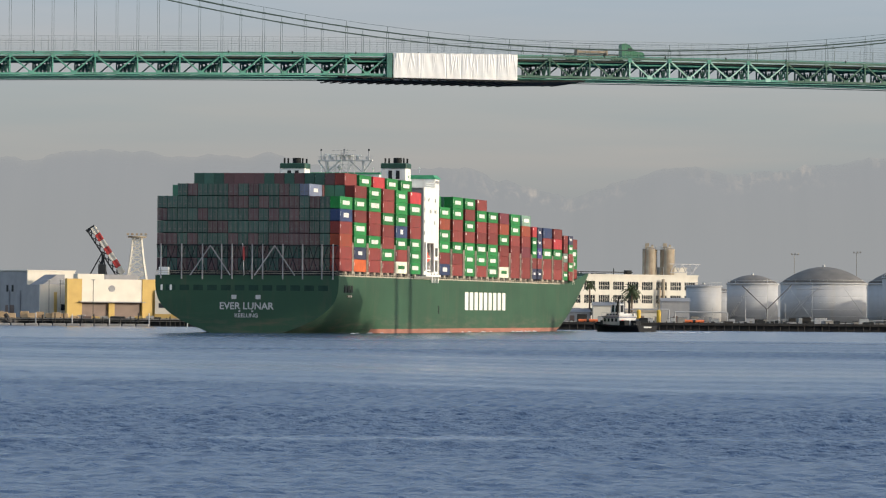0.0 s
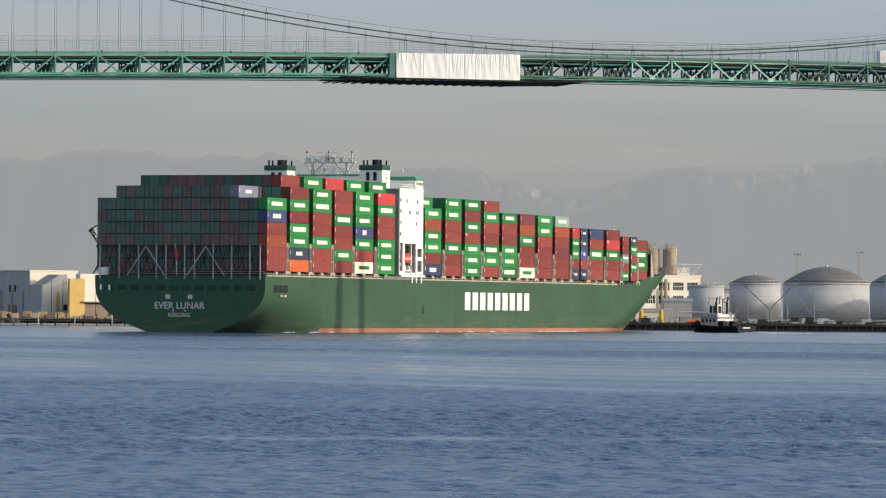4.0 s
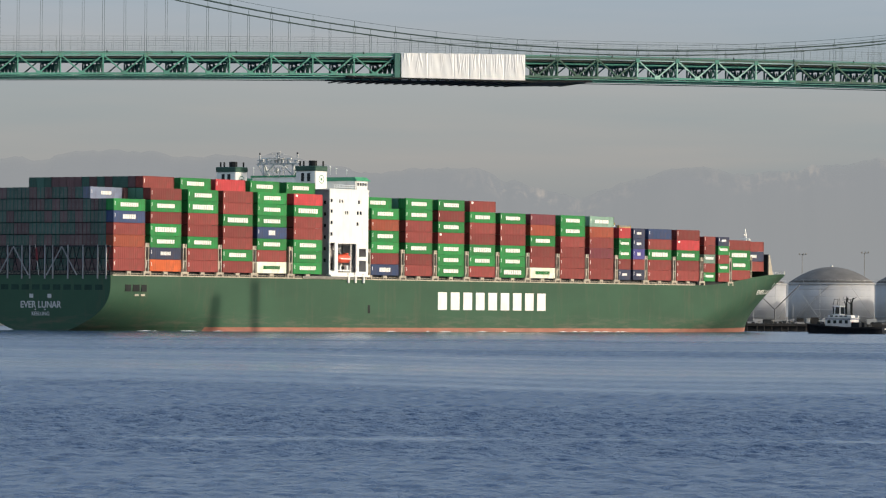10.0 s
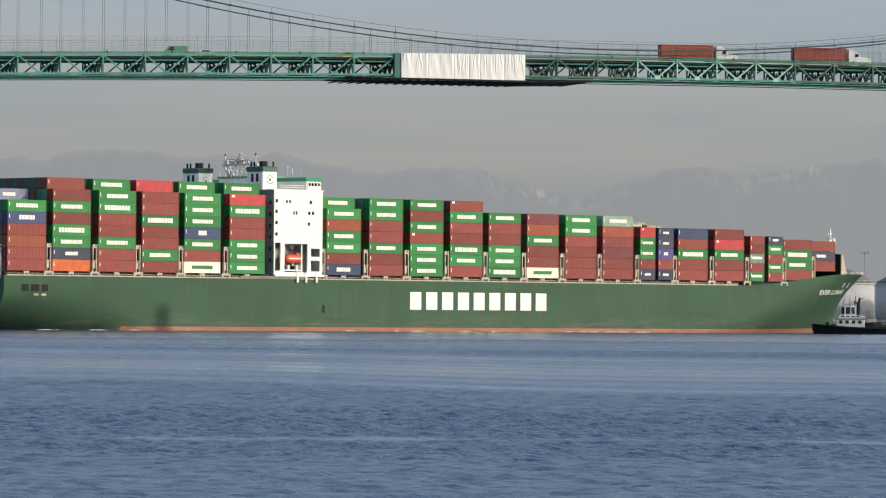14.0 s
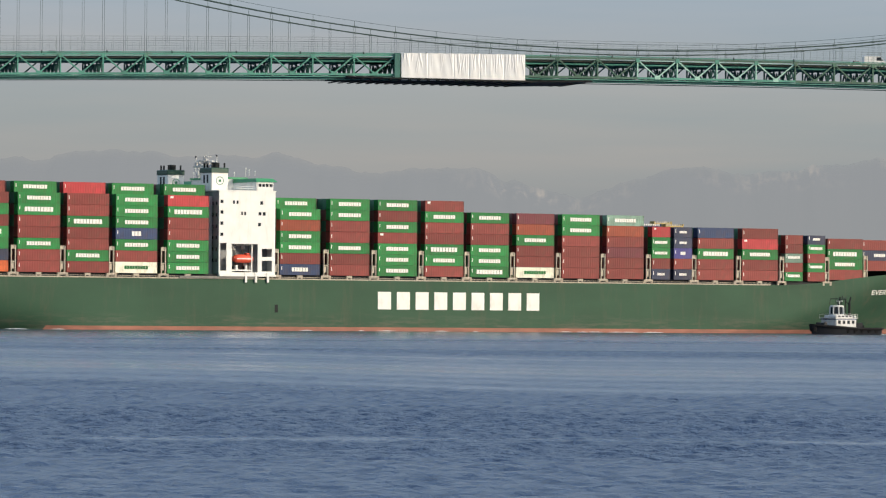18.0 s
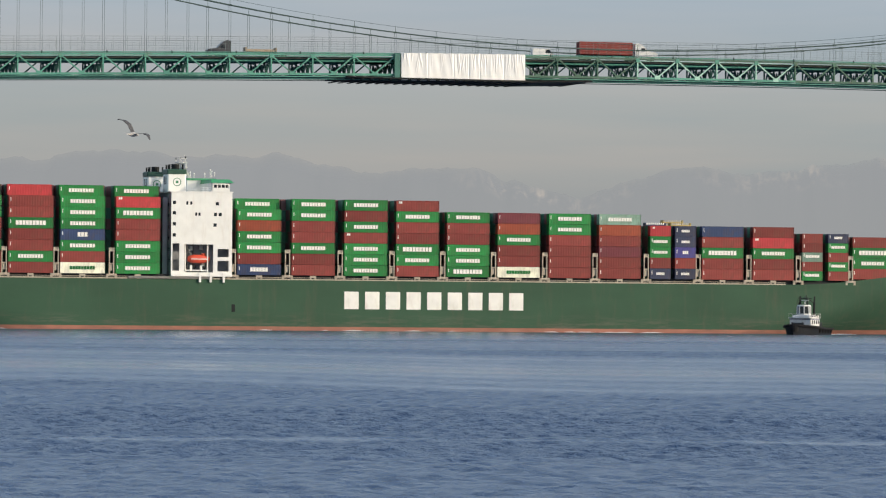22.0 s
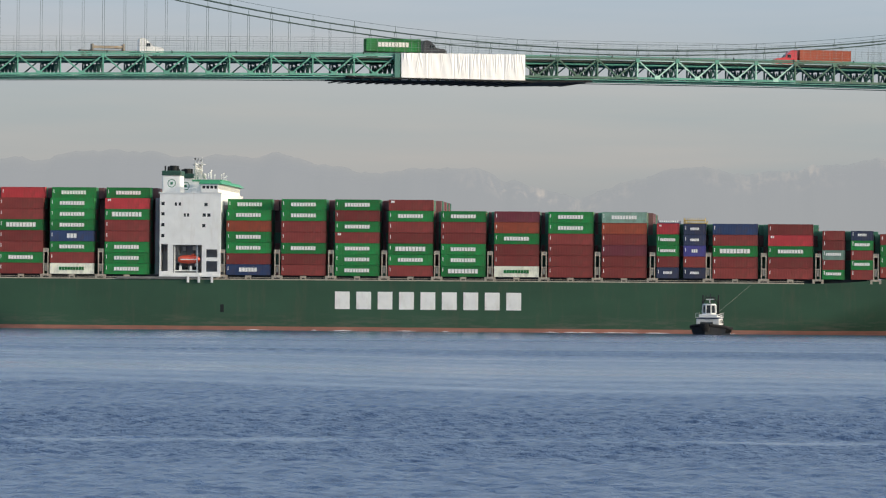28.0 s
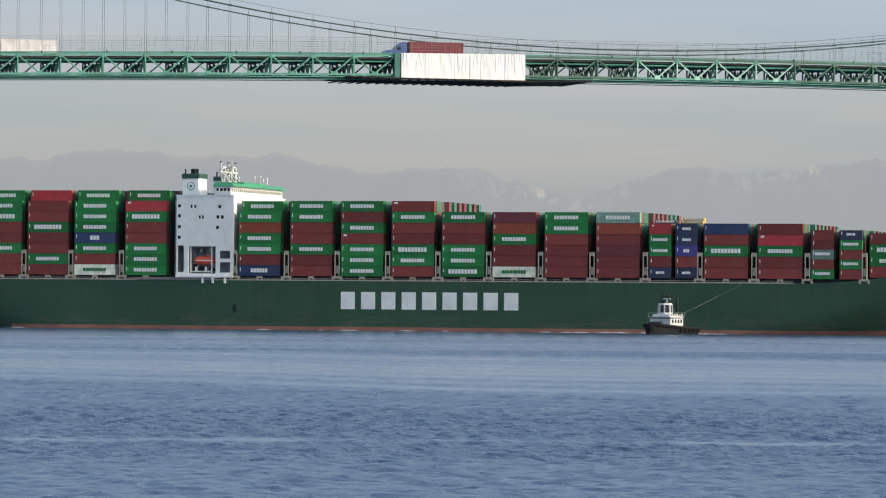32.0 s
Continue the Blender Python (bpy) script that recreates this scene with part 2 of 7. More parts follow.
def water_material():
    m = bpy.data.materials.new("harbour_water")
    m.use_nodes = True
    n, l = m.node_tree.nodes, m.node_tree.links
    b = n["Principled BSDF"]
    b.inputs["Base Color"].default_value = (0.044, 0.079, 0.153, 1)
    b.inputs["IOR"].default_value = 1.33
    tc = n.new("ShaderNodeTexCoord")
    at = n.new("ShaderNodeAttribute")
    at.attribute_name = "ruffle"
    rough = n.new("ShaderNodeMapRange")
    rough.inputs["To Min"].default_value, rough.inputs["To Max"].default_value = WATER_ROUGH
    l.new(at.outputs["Fac"], rough.inputs["Value"])
    l.new(rough.outputs["Result"], b.inputs["Roughness"])
    heights = []
    for sx, sy, amount, det in ((1.5, 1.1, 0.5, 4), (0.45, 0.3, 0.6, 3)):
        mp = n.new("ShaderNodeMapping")
        mp.inputs["Scale"].default_value = (sx, sy, 1)
        mp.inputs["Rotation"].default_value = (0, 0, 0.12)
        ns = n.new("ShaderNodeTexNoise")
        ns.inputs["Scale"].default_value, ns.inputs["Detail"].default_value, ns.inputs["Roughness"].default_value = 1.0, det, 0.6
        l.new(tc.outputs["Object"], mp.inputs["Vector"])
        l.new(mp.outputs["Vector"], ns.inputs["Vector"])
        mu = n.new("ShaderNodeMath")
        mu.operation = "MULTIPLY"
        mu.inputs[1].default_value = amount
        l.new(ns.outputs["Fac"], mu.inputs[0])
        heights.append(mu.outputs[0])
    add1 = n.new("ShaderNodeMath")
    add1.operation = "ADD"
    l.new(heights[0], add1.inputs[0])
    l.new(heights[1], add1.inputs[1])
    bp = n.new("ShaderNodeBump")
    bp.inputs["Distance"].default_value = 1.0
    l.new(at.outputs["Fac"], bp.inputs["Strength"])
    l.new(add1.outputs[0], bp.inputs["Height"])
    l.new(bp.outputs["Normal"], b.inputs["Normal"])
    return m


WATER_ROUGH = (0.16, 0.30)
SLOPE = 0.21             # steepness of the ruffled water
M["water"] = water_material()


def water_sheet():
    """Wind waves as real relief in three stretches, finer towards the near shore, within one flat sheet."""
    rw = np.random.default_rng(4)
    kinds = [(0.8 * 3.1 ** (q / 60) if q < 60 else 2.2 * 2.6 ** ((q - 60) / 12), rw.normal(math.pi / 2 + 0.05, 0.8 if q < 60 else 0.5), rw.uniform(0, 6.283)) for q in range(72)]
    gusts = [(rw.uniform(0.002, 0.012), rw.uniform(0.008, 0.05), rw.uniform(0, 6.283)) for _ in range(16)]
    co, quads, ruf, base = [], [], [], 0
    for x0, x1, y0, y1, dx, dy in ((-38, 52, 126, 338, 0.22, 0.30), (-84, 98, 326, 775, 0.55, 0.9), (-156, 170, 750, 1486, 1.5, 3.0)):
        nx, ny = int((x1 - x0) / dx) + 1, int((y1 - y0) / dy) + 1
        x, y = np.meshgrid(np.linspace(x0, x1, nx), np.linspace(y0, y1, ny))
        g = sum(np.sin(x * a + y * b + c + 1.5 * np.sin(x * a * 0.7 + c * 3)) for a, b, c in gusts) / math.sqrt(len(gusts) / 2)
        calm = 0.93 + 0.17 * np.tanh(g * 1.2)
        wander = 5 * np.sin(x * 0.03 + 1) + 3 * np.sin(x * 0.11)
        slick = np.exp(-((y - 204 - wander * 0.4) / 3.5) ** 2) * np.clip(0.50 + 0.2 * np.sin(x * 0.23 + 2) + 0.15 * np.sin(x * 0.61), 0, 1)
        across = y + 0.6 * x + 2 * wander
        slick += np.clip(np.minimum((across - 338) / 26, (640 - across) / 60), 0, 1) * (0.66 + 0.12 * np.sin(across * 0.045) + 0.10 * np.sin(across * 0.21 + 0.05 * x))      # a calm belt
        slick += np.clip((y - 665) / 20, 0, 1) * np.clip((870 - y) / 20, 0, 1) * (0.3 + 0.4 * np.maximum(0, np.sin(y * 0.11 + 0.25 * wander + x * 0.004)) ** 3)
        slick += np.clip((y - 880 - 3 * wander) / 60, 0, 1) * (0.74 + 0.10 * np.sin(y * 0.05 + 0.01 * x) * np.sin(y * 0.017))      # the lee of the ship
        calm = np.clip(calm * (1 - slick), 0.09, 1.1)
        z = np.zeros_like(x)
        borne = [w for w in kinds if w[0] > min(2.6 * max(dx, dy * 0.7), 4.5)]
        for lam, way, ph in borne:
            k = 6.2832 / lam
            z += SLOPE * (1.0 if lam < 3.2 else 0.5) * math.sqrt(2 / max(len(borne), 30)) / k * np.sin(k * (x * math.cos(way) + y * math.sin(way)) + ph + 0.6 * np.sin(0.07 * x * lam ** 0.3 + ph * 5))
        z = z * calm
        # each stretch dips under the next where they meet
        z -= 0.6 * np.clip((y0 + 6 - y) / 6, 0, 1) ** 2 + 0.6 * np.clip((y - y1 + 6) / 6, 0, 1) ** 2
        co.append(np.stack([x, y, z], -1).reshape(-1, 3))
        ruf.append(np.clip(calm, 0, 1).reshape(-1))
        i = (np.arange(ny - 1)[:, None] * nx + np.arange(nx - 1)[None, :]).reshape(-1) + base
        quads.append(np.stack([i, i + 1, i + nx + 1, i + nx], -1))
        base += nx * ny
    # the sheet around, level and a little lower
    ring = np.array([(-2500, -600, -0.12), (2500, -600, -0.12), (2500, 4900, -0.12), (-2500, 4900, -0.12)], float)
    co.append(ring)
    ruf.append(np.full(4, 0.9))
    quads.append(np.array([[base, base + 1, base + 2, base + 3]]))
    co, quads, ruf = np.concatenate(co), np.concatenate(quads), np.concatenate(ruf)
    me = bpy.data.meshes.new("water")
    me.vertices.add(len(co))
    me.vertices.foreach_set("co", co.astype(np.float32).reshape(-1))
    me.loops.add(len(quads) * 4)
    me.loops.foreach_set("vertex_index", quads.astype(np.int32).reshape(-1))
    me.polygons.add(len(quads))
    me.polygons.foreach_set("loop_start", np.arange(0, len(quads) * 4, 4, dtype=np.int32))
    me.polygons.foreach_set("use_smooth", np.ones(len(quads), bool))
    me.attributes.new("ruffle", "FLOAT", "POINT").data.foreach_set("value", ruf.astype(np.float32))
    me.materials.append(M["water"])
    me.update(calc_edges=True)
    return me


water = lone("water", water_sheet(), None, "rippled blue harbour water with calm streaks", "water", kind="structure")

# ---- the container ship (x ahead, y to port, z up from the waterline) ----
ship = thing("container_ship", "large green container ship stacked high with containers", "ship")
HALF = 22.8
DECK = 13.85
TIER = 2.99
FOOT = 15.05
ROWS = 18
PITCH = 2 * HALF / ROWS


def sheer(x):
    k = min(max((x - 131) / 46, 0), 1)
    return DECK + 3.7 * k * k * (3 - 2 * k)


def hull_point(s, k, lo, hi):
    """Starboard side: s along the length (0 stern, 1 stem), k up the side."""
    g = max(lo + (hi - lo) * k, 0.0)          # share of the full height
    z = lo + (hi - lo) * k
    gg = g ** 0.95
    x0, xs = 108 + 54 * gg, 191 + 9.6 * g ** 1.2
    if s < 0.72:
        x = -137 + (x0 + 137) * s / 0.72
        b = HALF
        if x < -85:
            d = (-85 - x) / 52
            zz = z * DECK
            low = 8.6 + (HALF - 8.6) * (1 - (1 - min(max(zz, 0.0) / 12.6, 1)) ** 2.9)
            d = d ** 1.35
            b = HALF * (1 - d) + low * d
    else:
        t = (s - 0.72) / 0.28
        t = 1 - (1 - t) ** 1.6
        x = x0 + (xs - x0) * t
        b = HALF * max(0.0, 1 - t ** (1.9 + 1.3 * gg))
    return x, -b, z * sheer(x)


def scuffed(m):
    """Scraped paint and rust in level smears low on the side."""
    n, l = m.node_tree.nodes, m.node_tree.links
    b = n["Principled BSDF"]
    was = b.inputs["Base Color"].links[0].from_socket
    tc = n.new("ShaderNodeTexCoord")
    mp = n.new("ShaderNodeMapping")
    mp.inputs["Scale"].default_value = (0.10, 0.10, 0.75)
    ns = n.new("ShaderNodeTexNoise")
    ns.inputs["Scale"].default_value, ns.inputs["Detail"].default_value, ns.inputs["Roughness"].default_value = 1.0, 8, 0.7
    l.new(tc.outputs["Object"], mp.inputs["Vector"])
    l.new(mp.outputs["Vector"], ns.inputs["Vector"])
    r = n.new("ShaderNodeMapRange")
    r.inputs["From Min"].default_value, r.inputs["From Max"].default_value, r.inputs["To Max"].default_value = 0.47, 0.66, 0.5
    l.new(ns.outputs["Fac"], r.inputs["Value"])
    sp = n.new("ShaderNodeSeparateXYZ")
    l.new(tc.outputs["Object"], sp.inputs[0])
    z = n.new("ShaderNodeMapRange")
    z.inputs["From Min"].default_value, z.inputs["From Max"].default_value = 5.2, 2.2
    l.new(sp.outputs["Z"], z.inputs["Value"])
    mu = n.new("ShaderNodeMath")
    mu.operation = "MULTIPLY"
    l.new(r.outputs["Result"], mu.inputs[0])
    l.new(z.outputs["Result"], mu.inputs[1])
    tone = n.new("ShaderNodeMix")
    tone.data_type = "RGBA"
    tone.inputs["A"].default_value, tone.inputs["B"].default_value = (0.17, 0.09, 0.055, 1), (0.15, 0.17, 0.15, 1)
    n2 = n.new("ShaderNodeTexNoise")
    n2.inputs["Scale"].default_value = 0.06
    l.new(tc.outputs["Object"], n2.inputs["Vector"])
    l.new(n2.outputs["Fac"], tone.inputs["Factor"])
    mx = n.new("ShaderNodeMix")
    mx.data_type = "RGBA"
    l.new(mu.outputs[0], mx.inputs["Factor"])
    l.new(was, mx.inputs["A"])
    l.new(tone.outputs["Result"], mx.inputs["B"])
    l.new(mx.outputs["Result"], b.inputs["Base Color"])
    return m


def hull_shell(lo, hi, nk, first=0, last=71):
    g = Geo()
    ns = 72
    for side in (1, -1):
        def at(i, j):
            x, y, z = hull_point((first + i) / (ns - 1), j / (nk - 1), lo, hi)
            return (x, y * side, z)
        k0 = len(g.f)
        g.grid(at, last - first + 1, nk)
        if side < 0:
            g.f[k0:] = [tuple(reversed(q)) for q in g.f[k0:]]
    if first:
        return g
    # transom
    a = [hull_point(0, j / (nk - 1), lo, hi) for j in range(nk)]
    vs = [p for p in a] + [(p[0], -p[1], p[2]) for p in a]
    g.add(vs, [(j, j + 1, nk + j + 1, nk + j) for j in range(nk - 1)])
    return g


M["hull"] = scuffed(M["hull"])
hull = part("hull", hull_shell(0.076, 1.0, 14), M["hull"], ship, "dark green painted steel hull with rust streaks", smooth=True)
part("boot_topping", hull_shell(-0.25, 0.076, 5, first=8), M["boot"], ship, "faded orange-red paint along the waterline")
part("stern_foot", hull_shell(-0.25, 0.076, 5, last=8), M["hull"], ship)
deck = Geo()
ns = 60
top = [hull_point(i / (ns - 1), 1, 0.125, 1.0) for i in range(ns)]
deck.add([(x, y + 0.05, z - 0.9) for x, y, z in top] + [(x, -y - 0.05, z - 0.9) for x, y, z in top], [(i, i + 1, ns + i + 1, ns + i) for i in range(ns - 1)])
part("deck", deck, M["deck_green"], ship)

# plain white blocks where the side carries its big wordmark
for k in range(9):
    g = Geo()
    x0 = 0.1 + k * 5.87
    g.box(x0 + 0.1, x0 + 4.15, -HALF - 0.06, -HALF - 0.01, 5.95, 10.75)
    part("side_marking", g, M["letter"], ship, "white painted block on the hull")
# black blocks on the hull, painted as the shade inside door and mooring openings
part("pilot_door", Geo().box(-31.4, -30.4, -HALF - 0.03, -HALF + 0.3, 4.9, 7.0), M["soot_shade"], ship, "dark door opening in the hull side")
for x0, x1 in ((-131.4, -129.2), (-128.4, -125.9), (-125.1, -123.1)):
    part("mooring_opening", Geo().box(x0, x1, -22.86, -21.8, 9.9, 11.6), M["soot_shade"], ship)
for x0 in (-127.6, -125.2):
    part("roller_fairlead", Geo().box(x0, x0 + 1.5, -22.8, -21.6, 8.75, 9.25), M["beige"], ship)
for word, size, z in (("EVER LUNAR", 2.35, 5.7), ("KEELUNG", 1.35, 3.75)):
    me = text_mesh(word, size, M["dull_letter"])
    part("ship_name", me, None, ship, "white lettering on the stern", at=Matrix.Translation((-137.06, 0, z)) @ Euler((radians(90), 0, radians(-90))).to_matrix().to_4x4())
for y, z, w in ((3.1, 8.15, 0.62), (-2.9, 8.15, 0.62), (1.7, 5.05, 0.22), (-1.5, 5.05, 0.22)):
    part("name_character", Geo().box(-137.08, -137.03, y - w, y + w, z, z + 1.6 * w), M["dull_letter"], ship, "plain bar in place of a character")
# dark blocks painted as the shade within the stern openings
for k in range(12):
    y = -19 + k * 3.45
    part("stern_opening", Geo().box(-137.05, -136.6, y - 1.2, y + 1.2, 10.2, 11.5), M["recess"], ship)
# white panels painted as the light showing in two of the openings
for y in (21.2, 18.9):
    part("stern_light_panel", Geo().box(-137.12, -137.04, y - 0.25, y + 0.25, 10.2, 11.5), M["letter"], ship)
# lashing frame over the stern
M["lash"] = material("lashing_grey", (0.33, 0.33, 0.33), 0.7, vary=0.2)
for y in (21.4, 16.2, 11.0, 6.2, 3.6, -1.4, -4.0, -9.0, -13.9, -18.7, -21.4):
    part("lashing_post", Geo().box(-137.3, -137.0, y - 0.13, y + 0.13, DECK - 0.9, 21.4), M["lash"], ship)
for k in range(ROWS):
    y = -HALF + PITCH * (k + 0.5)
    for d in (-1.0, 1.0):
        part("lashing_rod", Geo().beam((-136.75, y + d, DECK + 1.0), (-136.75, y - d, 20.9), 0.14), M["dark"], ship)
part("lashing_walkway", Geo().box(-137.2, -136.6, -22.5, 22.5, 20.9, 21.25), M["dark"], ship)
part("stern_rail", Geo().beam((-137.3, -22.6, DECK + 1.0), (-137.3, 22.6, DECK + 1.0), 0.08).beam((-137.3, -22.6, DECK + 0.5), (-137.3, 22.6, DECK + 0.5), 0.08), M["beige"], ship)
for yc in (9.0, -7.0):
    for d in (-5.0, 5.0):
        part("lashing_brace", Geo().beam((-137.25, yc, 21.0), (-137.25, yc + d, DECK), 0.24), M["lash"], ship)


part("flagstaff", Geo().beam((-137.2, 0.6, DECK), (-138.6, 0.6, 21.5), 0.14, n=6), M["white"], ship)
flag = Geo()
flag.grid(lambda i, j: (-138.55 + 0.35 * (1 - j / 8) + 0.25 * i / 5, 0.6 - 0.08 * i + 0.06 * math.sin(i * 1.9 + j * 0.5), 17.6 + 3.3 * j / 8 - 0.35 * i / 5), 6, 9)
part("flag", flag, M["redflag"], ship, "limp red flag on the stern staff")
part("stern_locker", Geo().chamfer(-137.3, -136.2, 19.4, 21.9, DECK + 0.05, DECK + 1.9, 0.12), M["white"], ship, "white locker on the stern deck")


def container_mesh(length, high, key):
    """Corrugated steel box with corner posts, rails and lock rods on the doors; origin at the middle of its foot."""
    g = Geo()
    w = 2.40
    a, b = -length / 2, length / 2
    for x in (a, b - 0.16):
        for y in (-w / 2, w / 2 - 0.16):
            g.box(x, x + 0.16, y, y + 0.16, 0, high)
    n = 2 * int(length / 0.36) + 1
    for side in (-1, 1):
        y0 = side * w / 2
        g.box(a, b, min(y0, y0 - side * 0.12), max(y0, y0 - side * 0.12), 0, 0.17).box(a, b, min(y0, y0 - side * 0.12), max(y0, y0 - side * 0.12), high - 0.12, high)
        vs, fs = [], []
        for i in range(n + 1):
            x = a + 0.1 + (length - 0.2) * i / n
            y = y0 - side * (0.03 if i % 4 in (0, 1) else 0.045)
            vs += [(x, y, 0.15), (x, y, high - 0.1)]
        for i in range(n):
            q = (2 * i, 2 * i + 2, 2 * i + 3, 2 * i + 1)
            fs.append(q if side < 0 else tuple(reversed(q)))
        g.add(vs, fs)
    g.box(a + 0.05, b - 0.05, -w / 2 + 0.1, w / 2 - 0.1, high - 0.08, high - 0.03)
    for end, x in ((-1, a + 0.06), (1, b - 0.06)):
        g.box(min(x, x - end * 0.04), max(x, x - end * 0.04), -w / 2 + 0.1, w / 2 - 0.1, 0.1, high - 0.08)
    for y in (-0.85, -0.3, 0.3, 0.85):
        g.box(a - 0.0, a + 0.05, y - 0.035, y + 0.035, 0.15, high - 0.15)
    return g.mesh("container", M["box_" + key])


BOXES = {}


def box_mesh(key, length=12.19, high=2.93):
    k = (key, length, high)
    if k not in BOXES:
        BOXES[k] = container_mesh(length, high, key)
    return BOXES[k]


MARKS = {}


def mark_mesh(kind, length):
    """A row of plain bars the size of a shipping line's wordmark on the box's side."""
    if (kind, length) not in MARKS:
        g = Geo()
        span, tall, n = {"*": (6.9, 1.0, 9), "+": (8.3, 1.2, 9), "i": (5.0, 1.1, 6), "a": (2.8, 1.2, 3), "c": (4.0, 0.9, 7), "u": (7.0, 0.9, 9), "k": (1.0, 0.6, 2), "n": (5.6, 1.0, 8), "v": (1.0, 1.0, 0)}[kind]
        if length < 8:
            span *= 0.6
            tall *= 0.75
        x0 = -span / 2 if kind != "k" else -length / 2 + 0.7
        z0 = 1.5 - tall / 2 if kind != "k" else 2.1
        if kind == "v":
            g.box(-length / 2 + 0.45, -length / 2 + 0.62, -1.235, -1.205, 1.3, 2.3)
        for i in range(n):
            p = x0 + span * i / n
            g.box(p, p + span / n * 0.84, -1.235, -1.205, z0, z0 + tall)
        MARKS[(kind, length)] = g.mesh("marking", M["box_g"] if kind == "u" else M["dark"] if kind == "n" else M["letter"])
    return MARKS[(kind, length)]


def row_y(r):
    return -HALF + PITCH * (r + 0.5)


CARGO = []          # things carried by the ship, with their place on it
WORDS = {"*": "a white wordmark bar", "+": "a bold white wordmark bar", "i": "a white wordmark bar", "a": "a short white wordmark", "c": "small white wordmark bars", "u": "a green wordmark bar", "k": "a small white code mark"}


def put_box(code, x_left, row, tier, length=12.19, y=None, high=2.93):
    """One container: colour key and, if any, the kind of marking."""
    ob = new("shipping_container", box_mesh(code[0], length, high))
    word = BOX[code[0]][0].replace("_", " ")
    size = "" if length > 8 else "short "
    tagged(ob, f"{size}{word} corrugated steel container" + (f" with {WORDS[code[1]]}" if len(code) > 1 else " without markings, stacked on the ship"), "container", "containers on deck")
    CARGO.append((ob, Matrix.Translation((x_left + length / 2, row_y(row) if y is None else y, FOOT + tier * (high + 0.06)))))
    if len(code) > 1:
        part("marking", mark_mesh(code[1], length), None, ob)
    if len(code) == 1 or code[1] != "k":
        part("code_mark", mark_mesh("v", length), None, ob)
    return ob


# each bay: aft edge, tiers of the outer row from the foot up, tiers within
BAYS = [(-136.0, "r r o r bi g*", 7), (-121.75, "O nc g* g+ r g* r", 8), (-107.0, "r r g* r r g+ g*", 8), (-92.85, "r g* r r g+ r r", 8), (-78.7, "wu r g* ba g* g* g*", 8),
        (-63.5, "g* g* g* r r g+ Rk", 8), (-29.85, "bi r g* g* o g*", 7), (-14.7, "r r g* r r g* g*", 7), (0.1, "g* g* g* rk g* r g*", 7), (14.75, "r g* g+ r r g* rk", 7),
        (29.2, "g+ g* g* r r g*", 6), (43.75, "wu r r g* o p", 6), (58.5, "r r r r g* g*", 6), (73.05, "r r p r o t*", 6), (103.2, "r r g+ r b", 5), (118.2, "r r g* Rk r", 5)]
SHORT = [(88.0, "nc r g* g* Rk", 5), (95.3, "nc r va nc nc", 5), (132.9, "g* r t* r r", 5), (140.6, "r g* r g* nc", 5)]
BOW = [(148.5, "r g* g+ r", 12.19, -20.0, 0.17), (164.0, "r nc r", 12.19, -15.0, 1.12)]
for x, tiers, inner in BAYS:
    for k, code in enumerate(tiers.split()):
        put_box(code, x, 0, k)
for x, tiers, inner in SHORT:
    for k, code in enumerate(tiers.split()):
        put_box(code, x, 0, k, 6.06, high=2.93 if x < 100 else 2.59)
for x, tiers, length, y, up in BOW:
    for k, code in enumerate(tiers.split()):
        put_box(code, x, 0, k + up, length, y)
# the higher tier of the second row
for x, code, tier in ((-121.75, "r", 7), (-107.0, "g*", 7), (-92.85, "R", 7), (-78.7, "g*", 7), (-63.5, "g*", 7), (-29.85, "g*", 6) ):
    put_box(code, x, 1, tier)
# the aft faces of the stern bay, with their pale lock rods
rods = Geo()
for y in (-0.95, -0.62, -0.3, 0.3, 0.62, 0.95):
    rods.box(-6.12, -6.06, y - 0.035, y + 0.035, 0.12, 2.8)
for y in (-0.78, -0.46, 0.46, 0.78):
    rods.box(-6.11, -6.07, y - 0.16, y + 0.16, 0.95, 1.05)
rods_me = rods.mesh("door_gear", M["galv_dark"])
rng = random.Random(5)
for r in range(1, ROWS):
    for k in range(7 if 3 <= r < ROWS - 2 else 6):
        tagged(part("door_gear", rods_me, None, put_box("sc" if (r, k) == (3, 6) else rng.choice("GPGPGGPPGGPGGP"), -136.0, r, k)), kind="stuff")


def inner_stack(name, x, length, tiers, rows, foot=0.0, high=2.93):
    g = Geo()
    for r in rows:
        hi = tiers
        for k in range(hi):
            y = row_y(r)
            z = FOOT + (k + foot) * (high + 0.06)
            # alternate rows lengthened so that no sky shows through the gaps
            g.box(x - (1.35 if r % 2 and r > 2 else 0), x + length + (0 if r % 2 or r < 3 else 1.35), y - 1.2, y + 1.2, z, z + high)
    ob = lone(name, g, M["box_mix"], "tightly stacked steel containers of many colours", "containers", kind="stuff")
    CARGO.append((ob, Matrix()))
    return ob


mix = bpy.data.materials.new("mixed_containers")
mix.use_nodes = True
mn, ml = mix.node_tree.nodes, mix.node_tree.links
mg = mn.new("ShaderNodeNewGeometry")
mr = mn.new("ShaderNodeValToRGB")
mr.color_ramp.interpolation = "CONSTANT"
# h, q: midway between the true and the shaded box colours
cols = [BOX[c][1] for c in "hqqhqhhqqhqpqhqh"]
mr.color_ramp.elements[0].color = (*cols[0], 1)
mr.color_ramp.elements[1].position, mr.color_ramp.elements[1].color = 1 / 16, (*cols[1], 1)
for i in range(2, 16):
    e = mr.color_ramp.elements.new(i / 16)
    e.color = (*cols[i], 1)
ml.new(mg.outputs["Random Per Island"], mr.inputs["Fac"])
